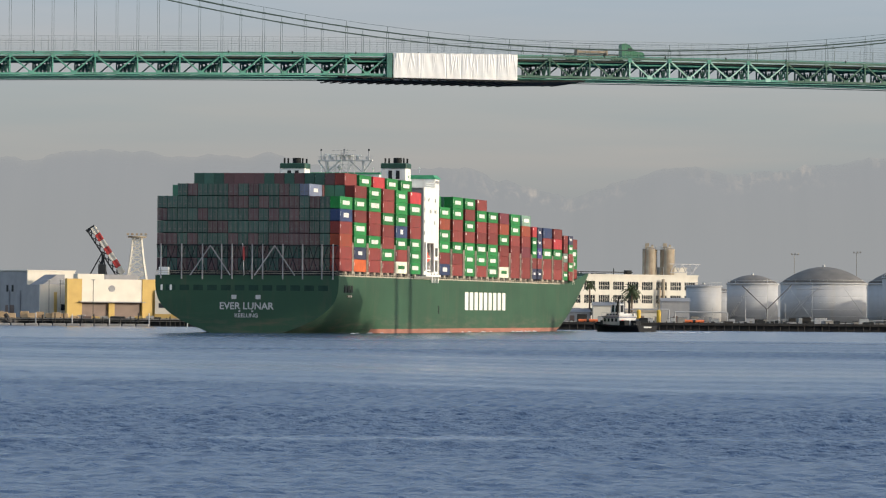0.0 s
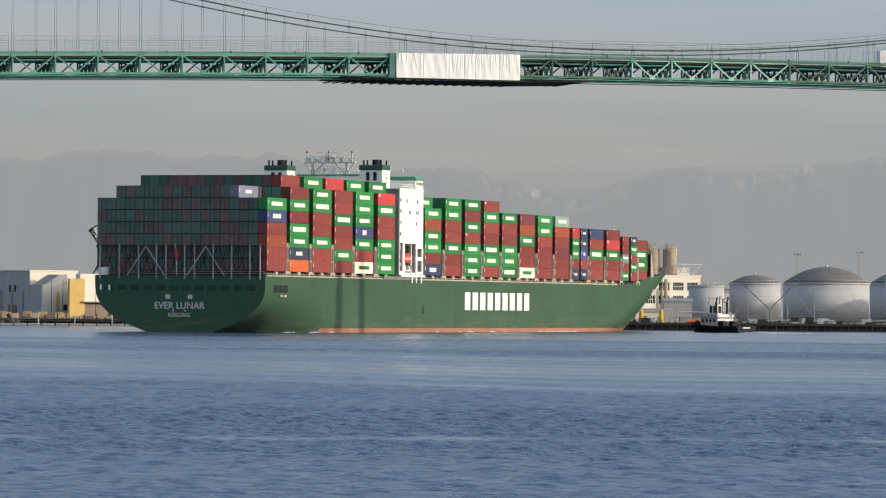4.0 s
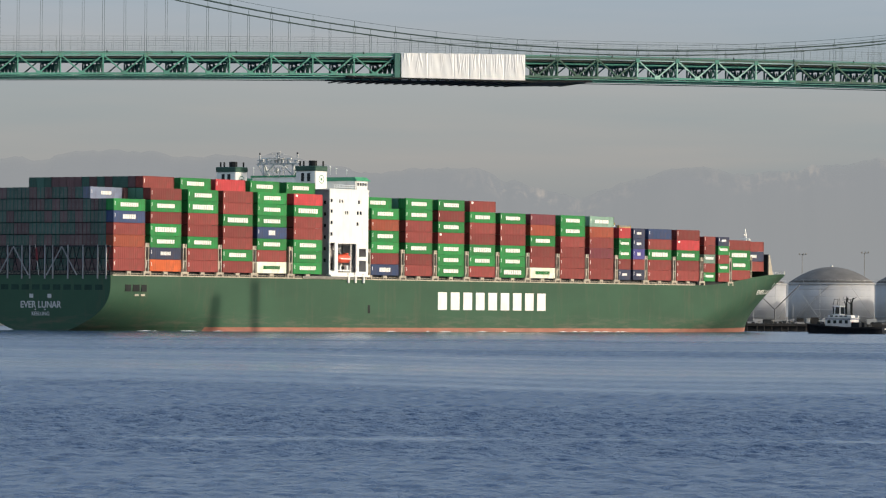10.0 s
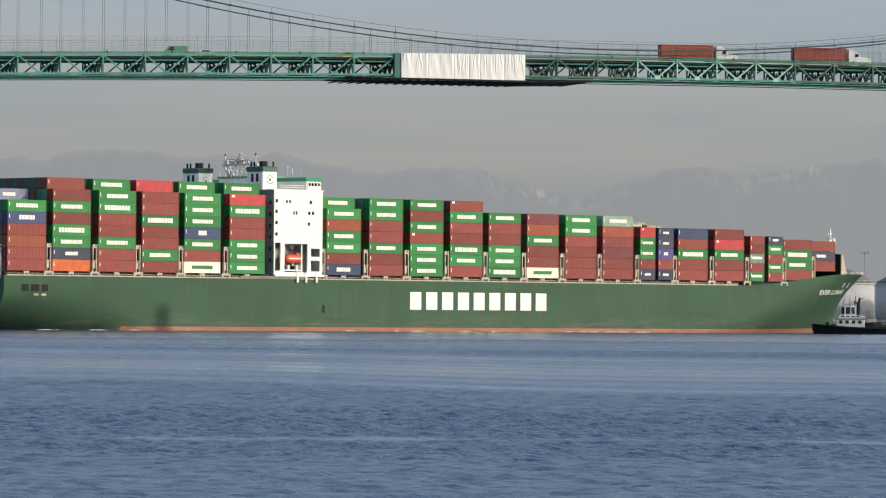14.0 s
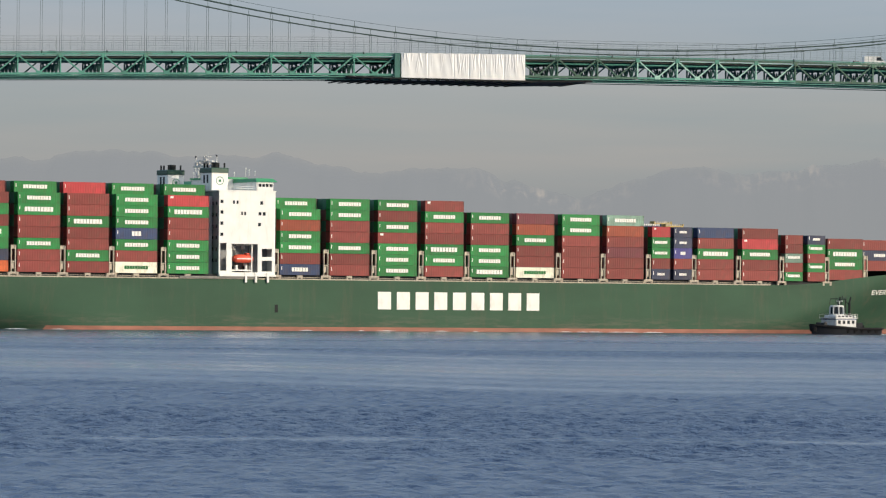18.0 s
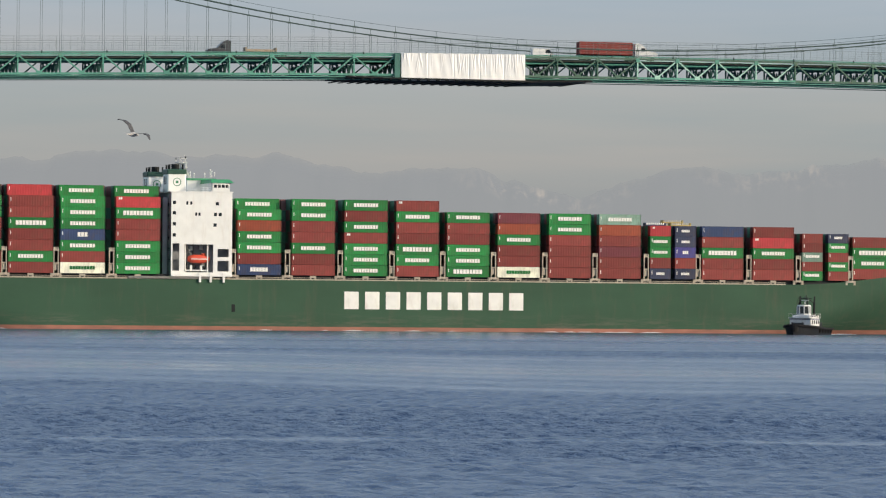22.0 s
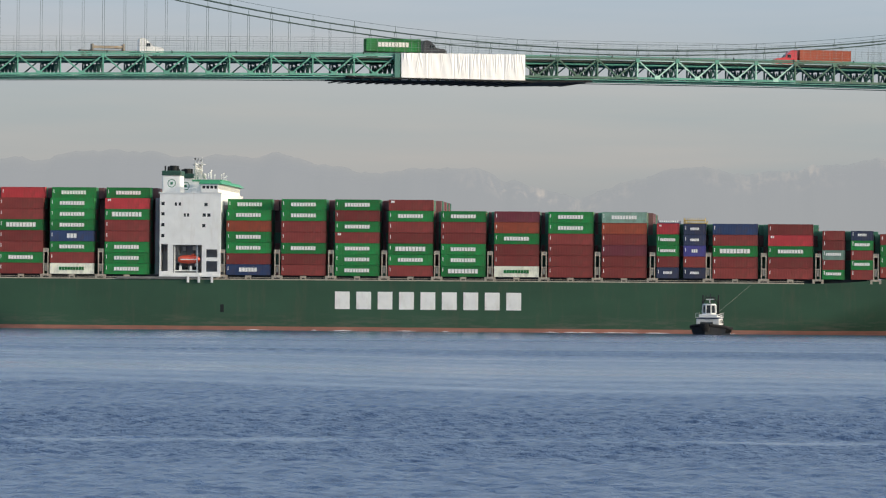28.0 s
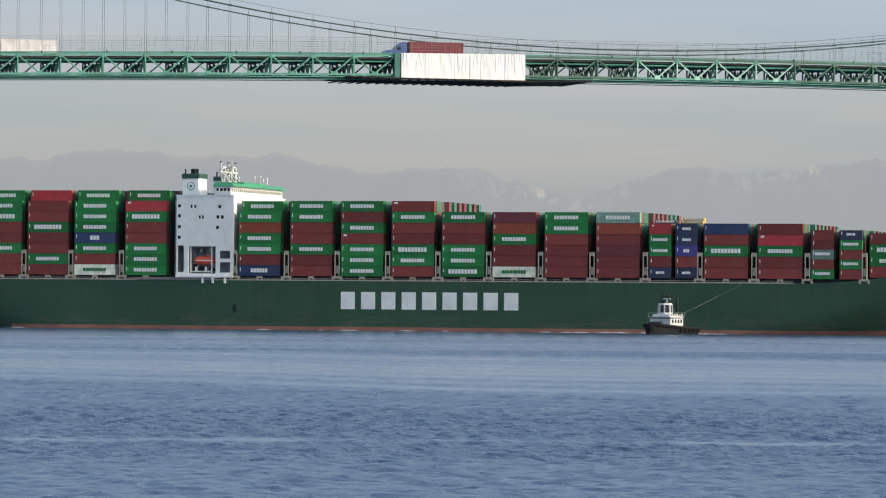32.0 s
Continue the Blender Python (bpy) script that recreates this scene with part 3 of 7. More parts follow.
ml.new(mr.outputs["Color"], mn["Principled BSDF"].inputs["Base Color"])
mn["Principled BSDF"].inputs["Roughness"].default_value = 0.55
M["box_mix"] = mix
for x, tiers, inner in BAYS[1:]:
    n = len(tiers.split())
    inner_stack("inner_containers", x, 12.19, n, range(1, ROWS))
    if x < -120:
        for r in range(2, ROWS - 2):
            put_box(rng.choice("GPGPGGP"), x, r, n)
    elif inner > n:
        g = Geo()
        for r in range(2, ROWS - 2):
            g.box(x, x + 12.19 + (0 if r < 3 else 1.35), row_y(r) - 1.2, row_y(r) + 1.2, FOOT + n * TIER, FOOT + n * TIER + 2.93)
        CARGO.append((lone("inner_containers", g, M["box_mix"], "top tier of steel containers of many colours", "containers", kind="stuff"), Matrix()))
for x, tiers, inner in SHORT:
    inner_stack("inner_containers", x, 6.06, inner, range(1, ROWS), high=2.93 if x < 100 else 2.59)
for x, tiers, length, y, up in BOW:
    n = len(tiers.split())
    inset = 2 if x < 150 else 4
    inner_stack("inner_containers", x, length, n, range(inset, ROWS - inset), up)

# panel added behind the house to keep sky out of the gap
part("engine_casing", Geo().box(-50.0, -48.6, -HALF + 3.5, HALF - 3.5, DECK - 0.9, 36.0), M["house_shade"], ship)
# lashing posts, hatch coaming and pedestals along the starboard side
EDGES = [b[0] for b in BAYS[1:6]] + [-29.85] + [b[0] for b in BAYS[7:14]] + [88.0, 103.2, 118.2, 132.9, 148.5]
post = Geo()
for d in (-0.75, 0.45):
    post.box(d + 0.04, d + 0.3, -0.3, 0.3, 0, 7.6)
for z in (0.3, 3.1, 6.6):
    post.box(-0.75, 0.75, -0.25, 0.25, z, z + 0.3)
post.box(-0.45, 0.45, -0.05, 0.25, 6.9, 7.6).box(-0.3, 0.3, 0.0, 0.2, 1.4, 3.0)
post_me = post.mesh("lashing_bridge", M["beige"])
foot_me = Geo().box(-1.5, 1.5, -0.4, 0.3, 0.7, 1.15).box(-1.5, -0.9, -0.4, 0.3, 0, 0.8).box(0.9, 1.5, -0.4, 0.3, 0, 0.8).mesh("pedestal", M["beige"])
mid_me = Geo().box(-0.8, 0.8, -0.3, 0.3, 0.6, 1.1).box(-0.8, -0.5, -0.3, 0.3, 0, 0.7).box(0.5, 0.8, -0.3, 0.3, 0, 0.7).mesh("pedestal", M["beige"])
for x in EDGES:
    for y in (-HALF + 0.35, HALF - 0.35):
        part("lashing_bridge", post_me, None, ship, at=Matrix.Translation((x - 1.15, y, FOOT - 0.6)))
        part("pedestal", foot_me, None, ship, at=Matrix.Translation((x - 1.15, y, DECK)))
    part("lashing_gangway", Geo().box(x - 1.6, x - 0.7, -HALF + 0.8, HALF - 0.8, FOOT + 3.1, FOOT + 3.3).box(x - 1.6, x - 0.7, -HALF + 0.8, HALF - 0.8, FOOT + 6.1, FOOT + 6.3), M["dark"], ship)
for x, tiers, inner in BAYS:
    part("pedestal", mid_me, None, ship, at=Matrix.Translation((x + 6.1, -HALF + 0.35, DECK)))
part("hatch_coaming", Geo().box(-136, 145, -HALF + 1.1, HALF - 1.1, DECK - 0.9, FOOT), M["dark"], ship)
part("side_rail", Geo().beam((-136, -HALF + 0.1, DECK + 0.55), (128, -HALF + 0.1, DECK + 0.55), 0.1).beam((-136, -HALF + 0.1, DECK + 0.05), (128, -HALF + 0.1, DECK + 0.05), 0.3, 0.3), M["beige"], ship)

# broken foam along the waterline
M["foam"] = material("white_foam", (0.75, 0.77, 0.78), 0.8, vary=0.1)
rfo = random.Random(21)
for k in range(24):
    x = rfo.choice((rfo.uniform(60, 115), rfo.uniform(-70, 60), rfo.uniform(-130, -95)))
    ln, wd = rfo.uniform(0.8, 3.4), rfo.uniform(0.2, 0.5)
    y = -HALF - 0.35 - wd if x > -95 else -HALF - 0.6
    part("waterline_foam", Geo().add([(x - ln, y, 0.05), (x - ln * 0.4, y - wd, 0.05), (x + ln * 0.5, y - wd * 0.8, 0.05), (x + ln, y, 0.05), (x + ln * 0.4, y + wd * 0.7, 0.05), (x - ln * 0.5, y + wd, 0.05), (x, y, 0.22)],
         [(q, (q + 1) % 6, 6) for q in range(6)]), M["foam"], ship)

# name and marks on the flare of the bow


def hull_side(x, z):
    """Half breadth of the fore body at x and z."""
    k = z / sheer(x)
    a, b = 0.5, 1.0
    for _ in range(30):
        m = (a + b) / 2
        if hull_point(m, 1, k, k)[0] < x:
            a = m
        else:
            b = m
    return -hull_point(a, 1, k, k)[1]


def wrap_on_bow(me, x, z, lean=0.0, wide=1.0):
    """Lays a flat mesh (x along, y up) on the starboard bow."""
    for v in me.vertices:
        px, pz = x + v.co.x * wide, z + v.co.y + lean * v.co.x
        v.co = (px, -hull_side(px, pz) - 0.06 - v.co.z, pz)
    return me


part("bow_name", wrap_on_bow(text_mesh("EVER LUNAR", 1.9, M["letter"], 0.02), 171.6, 11.5, 0.03, 1.5), None, ship, "white lettering on the bow")
for dx in (-2.2, 1.6):
    bar = Geo().box(178.6 + dx - 0.3, 178.6 + dx + 0.3, 0, 0.05, 13.5, 15.0)
    bar.v = [(x, -hull_side(x, z) - 0.08 + y, z) for x, y, z in bar.v]
    part("bow_mark", bar, M["letter"], ship, "short white mark on the bow")
# bow: breakwater, foremast and winches
# plate coloured dark for the shade on its aft face
part("breakwater", Geo().box(178.2, 178.7, -16.4, 16.4, 16.4, 23.6), M["dark"], ship, "tall steel breakwater in front of the bow stack, painted dark for shade")
for y in (-16.4, -8.2, 0.0, 8.2, 16.0):
    part("breakwater_knee", Geo().add([(178.7, y, 16.4), (181.6, y, 16.4), (179.3, y, 23.5), (178.7, y, 23.5), (178.7, y + 0.4, 16.4), (181.6, y + 0.4, 16.4), (179.3, y + 0.4, 23.5), (178.7, y + 0.4, 23.5)], [(0, 1, 2, 3), (7, 6, 5, 4), (1, 5, 6, 2), (2, 6, 7, 3)]), M["beige"], ship)
for y in (-20.0, 20.0):
    part("lashing_bridge", post_me, None, ship, at=Matrix.Translation((162.4, y, FOOT)))
part("foremast", Geo().beam((191, -2, 17), (191, 0, 31.6), 0.5, n=8).beam((191, -1.5, 28.6), (191, 1.5, 28.6), 0.3).box(189.6, 192.6, -1.2, 1.2, 27.0, 27.3).beam((192.2, -0.8, 27.0), (192.2, -0.8, 28.6), 0.5).beam((190.2, -0.8, 27.0), (190.2, -0.8, 28.2), 0.5).beam((190.2, 0, 29.8), (191.8, 0, 30.1), 0.3), M["white"], ship, "white foremast with lamps")
part("windlass", Geo().beam((190, -3, 18.3), (190, 3, 18.3), 1.6, n=10).box(188.8, 191.2, -4.2, -3.2, 17.0, 19.4), M["y_dull"], ship, "dull yellow windlass")
part("bow_bulwark", Geo().box(181, 184, -9.6, -9.3, 17.2, 18.4), M["hull"], ship)
# stacked flat racks on two short bays
for x, k, r, m_, word in ((95.6, 0, 2, "y_dull", "dull yellow"), (94.9, 0, 4, "y_dull", "dull yellow"), (94.9, 1, 4, "y_dull", "dull yellow"), (88.2, 0, 2, "box_b", "blue")):
    fr = thing("flat_rack", f"folded {word} steel flat rack on top of the stack", "flat rack", "flat racks")
    part("bed", Geo().box(-3, 3, -1.2, 1.2, 0, 0.3), M[m_], fr)
    for e in (-1, 1):
        part("end_frame", Geo().box(min(e * 2.8, e * 3), max(e * 2.8, e * 3), -1.2, 1.2, 0.3, 0.85), M[m_], fr)
    g = Geo()
    for q in range(9):
        g.box(-2.7 + q * 0.6, -2.4 + q * 0.6, -1.15, -1.0, 0.3, 0.8)
    part("packed_stakes", g, M["beige"] if m_ == "y_dull" else M["white"], fr)
    CARGO.append((fr, Matrix.Translation((x + 3, row_y(r), FOOT + 5 * TIER + k * 0.852))))

# ---- accommodation block ----
XA, XF = -48.3, -31.4


def wall_with_openings(x0, x1, z0, z1, y0, y1, holes):
    """An upright wall along x with rectangular openings cut right through."""
    xs = sorted({x0, x1, *[h[0] for h in holes], *[h[1] for h in holes]})
    zs = sorted({z0, z1, *[h[2] for h in holes], *[h[3] for h in holes]})
    g = Geo()
    for a, b in zip(xs, xs[1:]):
        run = None
        for c, d in zip(zs, zs[1:]):
            mx_, mz_ = (a + b) / 2, (c + d) / 2
            solid = not any(h[0] < mx_ < h[1] and h[2] < mz_ < h[3] for h in holes)
            if solid:
                run = (run[0], d) if run else (c, d)
            if run and (not solid or d == zs[-1]):
                g.box(a, b, y0, y1, run[0], run[1])
                run = None
    return g


holes = [(-44.6, -36.6, 15.6, 23.2), (-47.9, -46.0, 16.0, 23.4), (-35.4, -32.3, 19.8, 22.0), (-35.4, -32.3, 15.9, 18.8)]
portholes = [(-47.9, 34.5), (-47.9, 31.7), (-47.9, 28.7), (-47.9, 25.7), (-44.2, 34.4), (-43.1, 34.4), (-41.7, 31.4), (-40.8, 31.4), (-36.0, 34.3), (-36.5, 31.4), (-35.2, 31.4), (-36.6, 28.5)]
holes += [(x, x + (0.9 if x < -47 or x > -37 else 0.6), z - 0.45, z + 0.45) for x, z in portholes]
part("side_wall", wall_with_openings(XA, XF, 14.6, 37.3, -HALF, -HALF + 0.35, holes), M["white"], ship, "white painted side of the deckhouse")
part("port_side_wall", Geo().box(XA, XF, HALF - 0.35, HALF, 14.6, 37.3), M["white"], ship)
for x, z in portholes:
    part("window_pane", Geo().box(x, x + 0.95, -HALF + 0.16, -HALF + 0.2, z - 0.5, z + 0.5), M["glass"], ship)
part("front_wall", Geo().box(XF - 0.3, XF, -HALF + 0.352, HALF - 0.352, 14.6, 37.3), M["white"], ship)
# painted grey for the shade on this side
part("aft_wall", Geo().box(XA, XA + 0.3, -HALF + 0.352, HALF - 0.352, 14.6, 37.3), M["house_shade"], ship)
for k in range(6):
    for q in range(5):
        part("aft_window", Geo().box(XA - 0.05, XA - 0.003, -HALF + 1.2 + q * 2.2, -HALF + 1.9 + q * 2.2, 18.3 + k * 3.05, 19.2 + k * 3.05), M["glass"], ship)
for x, z in ((-43.6, 17.0), (-39.0, 17.2), (-42.4, 21.6), (-39.6, 21.8)):
    part("niche_fitting", Geo().box(x, x + 0.8, -HALF + 3.4, -HALF + 4.1, z, z + 1.1), M["white"], ship)
part("house_deck", Geo().box(XA - 0.3, XF + 0.2, -HALF - 0.1, HALF + 0.1, 37.302, 37.6), M["white"], ship)
part("lower_sill", Geo().box(XA, XF, -HALF - 0.6, -HALF + 3.5, 14.5, 15.0), M["white"], ship)
part("niche_wall", Geo().box(XA + 0.4, XF - 0.4, -HALF + 4.2, -HALF + 4.5, 15.0, 24.0).box(XA + 0.4, XF - 0.4, -HALF + 0.4, -HALF + 4.2, 23.5, 23.8), M["house_shade"], ship)
for x in (-44.2, -38.0):
    part("davit", Geo().box(x - 0.15, x + 0.15, -HALF + 0.7, -HALF + 1.0, 15, 23.4), M["white"], ship)
boat = Geo()
n, rows = 14, []
for i in range(9):
    u = -1 + 2 * i / 8
    r = 1.25 * (1 - abs(u) ** 4 * 0.5)
    rows.append([(-40.3 + 3.05 * u, -HALF + 1.7 + r * 0.9 * math.cos(2 * math.pi * k / n), 19.2 + r * math.sin(2 * math.pi * k / n) * (1.0 if k < n / 2 else 0.9)) for k in range(n)])
boat.add([p for r_ in rows for p in r_], [(i * n + k, i * n + (k + 1) % n, (i + 1) * n + (k + 1) % n, (i + 1) * n + k) for i in range(8) for k in range(n)] + [tuple(range(n - 1, -1, -1)), tuple(range(8 * n, 9 * n))])
boat.box(-39.6, -38.5, -HALF + 1.1, -HALF + 2.3, 20.1, 20.8)
part("lifeboat", boat, M["orange"], ship, "orange-red enclosed lifeboat in its niche", smooth=True)
part("boat_stripe", Geo().box(-42.6, -38.0, -HALF + 0.54, -HALF + 0.58, 19.1, 19.35), M["white"], ship)
for x in (-43.2, -41.4, -39.2, -37.4):
    part("niche_pipe", Geo().beam((x, -HALF + 3.9, 15.0), (x, -HALF + 3.9, 23.4), 0.28, n=8), M["galv_dark"], ship)
part("niche_winch", Geo().beam((-42.6, -HALF + 3.0, 17.0), (-40.9, -HALF + 3.0, 17.0), 1.0, n=10).beam((-39.4, -HALF + 3.0, 16.9), (-38.3, -HALF + 3.0, 16.9), 0.9, n=10).box(-44.0, -43.2, -HALF + 2.4, -HALF + 3.2, 16.3, 18.2), M["dark"], ship)
part("davit_arm", Geo().beam((-43.9, -HALF + 0.9, 22.8), (-42.6, -HALF + 0.9, 20.4), 0.22).beam((-37.6, -HALF + 0.9, 22.8), (-38.4, -HALF + 0.9, 20.4), 0.22).beam((-44.0, -HALF + 0.9, 22.9), (-37.4, -HALF + 0.9, 22.9), 0.2), M["galv_dark"], ship)
part("winch_platform", Geo().box(-44.2, -38.0, -HALF + 0.6, -HALF + 3.6, 16.0, 16.3).box(-42.9, -42.3, -HALF + 0.6, -HALF + 1.2, 16.3, 17.5).box(-40.0, -39.5, -HALF + 0.6, -HALF + 1.2, 16.3, 17.5), M["white"], ship)
part("gangway", Geo().box(-60, -36.5, -HALF - 0.35, -HALF - 0.05, 13.9, 14.5), M["galv_dark"], ship, "stowed grey gangway along the rail")
for x in (-40.6, -37.6, -34.0):
    part("sill_bracket", Geo().box(x, x + 0.6, -HALF - 0.5, -HALF - 0.1, 12.9, 15.4), M["white"], ship)
# wheelhouse with its wings
part("wheelhouse", wall_with_openings(-37.0, -32.2, 37.6, 39.95, -HALF - 0.2, -HALF + 0.1, [(-36.6 + k * 1.08, -35.72 + k * 1.08, 38.65, 39.45) for k in range(4)]), M["white"], ship)
fw = Geo()
for k in range(27):
    y = -HALF + 0.2 + k * (2 * HALF - 0.4) / 26
    fw.box(-32.5, -32.2, y - 0.25, y + 0.25, 38.5, 39.4)
fw.box(-32.5, -32.2, -HALF, HALF, 37.6, 38.5).box(-32.5, -32.2, -HALF, HALF, 39.4, 39.95)
part("bridge_front", fw, M["white"], ship, "white bridge front with a row of windows")
part("bridge_windows", Geo().box(-32.9, -32.7, -HALF + 0.2, HALF - 0.2, 38.4, 39.5).box(-36.9, -32.9, -HALF + 0.25, -HALF + 0.35, 38.4, 39.6), M["glass"], ship)
part("bridge_back", Geo().box(-37.3, -37.0, -HALF, -9.0, 37.6, 39.95).box(-37.3, -37.0, 9.0, HALF, 37.6, 39.95).box(-41.1, -40.8, -9.0, 9.0, 37.6, 41.0).box(-40.8, -37.3, -9.0, -8.7, 37.6, 41.0).box(-40.8, -37.3, 8.7, 9.0, 37.6, 41.0).box(-37.0, -32.9, HALF - 0.3, HALF, 37.6, 39.95), M["white"], ship)
roof = Geo()
roof.add([(-37.5, -HALF - 0.5, 39.95), (-31.0, -HALF - 0.5, 39.95), (-31.0, HALF + 0.5, 39.95), (-37.5, HALF + 0.5, 39.95),
          (-37.2, -HALF + 0.3, 40.95), (-32.2, -HALF + 0.3, 40.95), (-32.2, HALF - 0.3, 40.95), (-37.2, HALF - 0.3, 40.95)],
         [(0, 3, 2, 1), (4, 5, 6, 7), (0, 1, 5, 4), (1, 2, 6, 5), (2, 3, 7, 6), (3, 0, 4, 7)])
roof.box(-41.4, -33.0, -9.4, 9.4, 41.0, 41.5)
part("bridge_roof", roof, material("roof_green", (0.045, 0.28, 0.13), 0.5, vary=0.08), ship, "bright green roof band over the bridge")
for y in (-HALF + 0.3, HALF - 0.3):
    g = Geo()
    for k in range(9):
        g.beam((-46.0 + k * 1.1, y, 37.6), (-46.0 + k * 1.1, y, 38.7), 0.08)
    g.beam((-46.0, y, 38.7), (-37.2, y, 38.7), 0.09).beam((-46.0, y, 38.15), (-37.2, y, 38.15), 0.07)
    part("deck_rail", g, M["white"], ship)
for k, y in enumerate((-18.5, -15, -13, -6, 8, 13, 15.5, 19)):
    part("roof_antenna", Geo().beam((-35.5, y, 41.7), (-35.5, y, 42.8 + 0.5 * (k % 3)), 0.12, n=6).lathe([(0.02, 42.6 + 0.5 * (k % 3)), (0.25, 42.75 + 0.5 * (k % 3)), (0.02, 43.1 + 0.5 * (k % 3))], -35.5, y, 8), M["white"], ship)
# funnels
for y in (-14.65, 12.3):
    part("funnel_casing", Geo().chamfer(-48.40, -43.30, y - 3.35, y + 3.35, 37.6, 42.4, 0.25), M["white"], ship, "white funnel casing")
    part("funnel_top", Geo().chamfer(-48.55, -43.15, y - 3.45, y + 3.45, 42.402, 43.7, 0.2), material("funnel_green", (0.02, 0.07, 0.045), 0.5), ship, "dark green funnel top")
    part("funnel_pipe", Geo().lathe([(1.1, 43.7), (1.1, 45.1), (0.9, 45.15)], -45.70, y - 0.4, 20), M["soot_shade"], ship)
    for x, dy in ((-47.60, 2.4), (-47.20, 1.5), (-47.70, -2.5), (-44.10, -2.6)):
        part("exhaust_pipe", Geo().lathe([(0.24, 43.7), (0.24, 45.0)], x, y + dy, 10), M["soot_shade"], ship)
    part("funnel_emblem", Geo().add([(-45.80 + 1.15 * math.cos(a * math.pi / 12), y - 3.37, 40.2 + 1.15 * math.sin(a * math.pi / 12)) for a in range(24)] + [(-45.80 + 0.95 * math.cos(a * math.pi / 12), y - 3.37, 40.2 + 0.95 * math.sin(a * math.pi / 12)) for a in range(24)],
                                    [(a, (a + 1) % 24, 24 + (a + 1) % 24, 24 + a) for a in range(24)]).box(-46.15, -45.45, y - 3.40, y - 3.36, 39.85, 40.55), M["deck_green"], ship, "plain dark green ring emblem")
    for x in (-47.60, -46.60):
        part("funnel_louvre", Geo().box(-48.44, -48.36, y - 1.6 + (x + 47.6) * 2, y - 0.6 + (x + 47.6) * 2, 39.6, 41.8), M["dark"], ship)
# radar mast
g = Geo()
for y in (-4.6, 5.0):
    k = 1 if y > 0 else -1
    g.beam((-39, y, 41.6), (-39, y + 0.3 * k, 44.5), 0.45).beam((-39, y + 0.2 * k, 41.6), (-39, y + 2.3 * k, 44.5), 0.32).beam((-39, y - 0.1 * k, 41.6), (-39, y - 3.4 * k, 44.5), 0.36)
    g.beam((-37.2, y, 41.6), (-39, y, 44.3), 0.5).beam((-39, y + 1.6 * k, 44.5), (-39, y + 1.6 * k, 47.4), 0.28)
g.beam((-39, -7.2, 44.6), (-39, 7.4, 44.6), 0.7, 0.4).beam((-39, -7.2, 45.6), (-39, 7.4, 45.6), 0.1)
for k in range(13):
    y = -6.9 + k * 1.15
    g.beam((-39.3, y, 44.7), (-39.3, y, 45.6), 0.1)
    if k % 2:
        g.box(-39.4, -38.6, y - 0.3, y + 0.3, 44.9, 45.4 + 0.25 * (k % 3))
g.beam((-39, 0.4, 44.6), (-39, 0.4, 47.6), 0.35).beam((-39, 4.2, 44.6), (-39, 4.2, 46.0), 0.5).beam((-39, -3.0, 44.6), (-39, -3.0, 45.8), 0.4).beam((-39, -0.6, 46.6), (-39, 1.4, 46.6), 0.2)
g.lathe([(0.05, 42.2), (0.5, 42.5), (0.62, 43.0), (0.35, 43.5), (0.05, 43.6)], -37.5, 2.0, 12)
for y in (-2.6, -0.8, 1.2, 3.0):
    g.beam((-39.8, y, 41.2), (-39.4, y * 0.8, 48.2 - abs(y) * 0.7), 0.13).beam((-38.2, y, 41.2), (-38.6, y * 0.8, 46.2), 0.12)
for z in (42.6, 43.6, 46.2, 47.2):
    g.beam((-39.8, -3.0, z), (-39.8, 3.4, z), 0.09).beam((-40.2, -1.0, z), (-37.4, -1.0, z), 0.09).beam((-40.2, 1.4, z), (-37.4, 1.4, z), 0.09)
for k in range(6):
    g.beam((-39.8, -2.6 + k, 41.4 + (k % 2) * 2.2), (-39.8, -1.6 + k, 43.6 - (k % 2) * 2.2), 0.12)
g.box(-40.6, -37.2, -1.8, 2.2, 45.9, 46.05).beam((-38.0, 0.6, 46.0), (-38.0, 0.6, 48.2), 0.16, n=6)
g.v = [(x - 2.0, y, z) for x, y, z in g.v]
part("radar_mast", g, material("mast_paint", (0.50, 0.50, 0.49), 0.6, vary=0.15), ship, "white steel radar mast with cross arms")
for y, z, w in ((4.2, 46.0, 1.7), (-3.0, 45.8, 1.2)):
    part("radar_scanner", Geo().box(-41.3, -40.9, y - w, y + w, z, z + 0.3), M["white"], ship)
for y in (-6.2, 6.6, 0.4):
    part("mast_light", Geo().lathe([(0.05, 47.0), (0.24, 47.15), (0.24, 47.5), (0.05, 47.65)], -41, y, 8), M["dark"], ship)
# foremast, bow rail
g = Geo()
edge = [hull_point(0.86 + 0.14 * i / 16, 1, 0.125, 1.0) for i in range(17)]
for s in (1, -1):
    for a, b in zip(edge, edge[1:]):
        g.beam((a[0], a[1] * s, a[2] + 0.9), (b[0], b[1] * s, b[2] + 0.9), 0.09)
        g.beam((a[0], a[1] * s, a[2]), (a[0], a[1] * s, a[2] + 0.9), 0.08)
part("bow_rail", g, M["white"], ship)
# ---- the suspension bridge (u along it, v across it, z up) ----
BRIDGE_TURN = math.degrees(math.atan(0.28))
BRIDGE_Y = 996.0
bridge_pose = pose(0, BRIDGE_Y, 0, 0, 0, BRIDGE_TURN)
bridge = thing("suspension_bridge", "green steel suspension bridge with a trussed deck over the water", "bridge", at=bridge_pose)
ACROSS = 18.0
PANEL = 9.125
U0 = -93.15          # a top node of the near truss
TOP, LOW = 61.0, 56.83      # chords at the crest
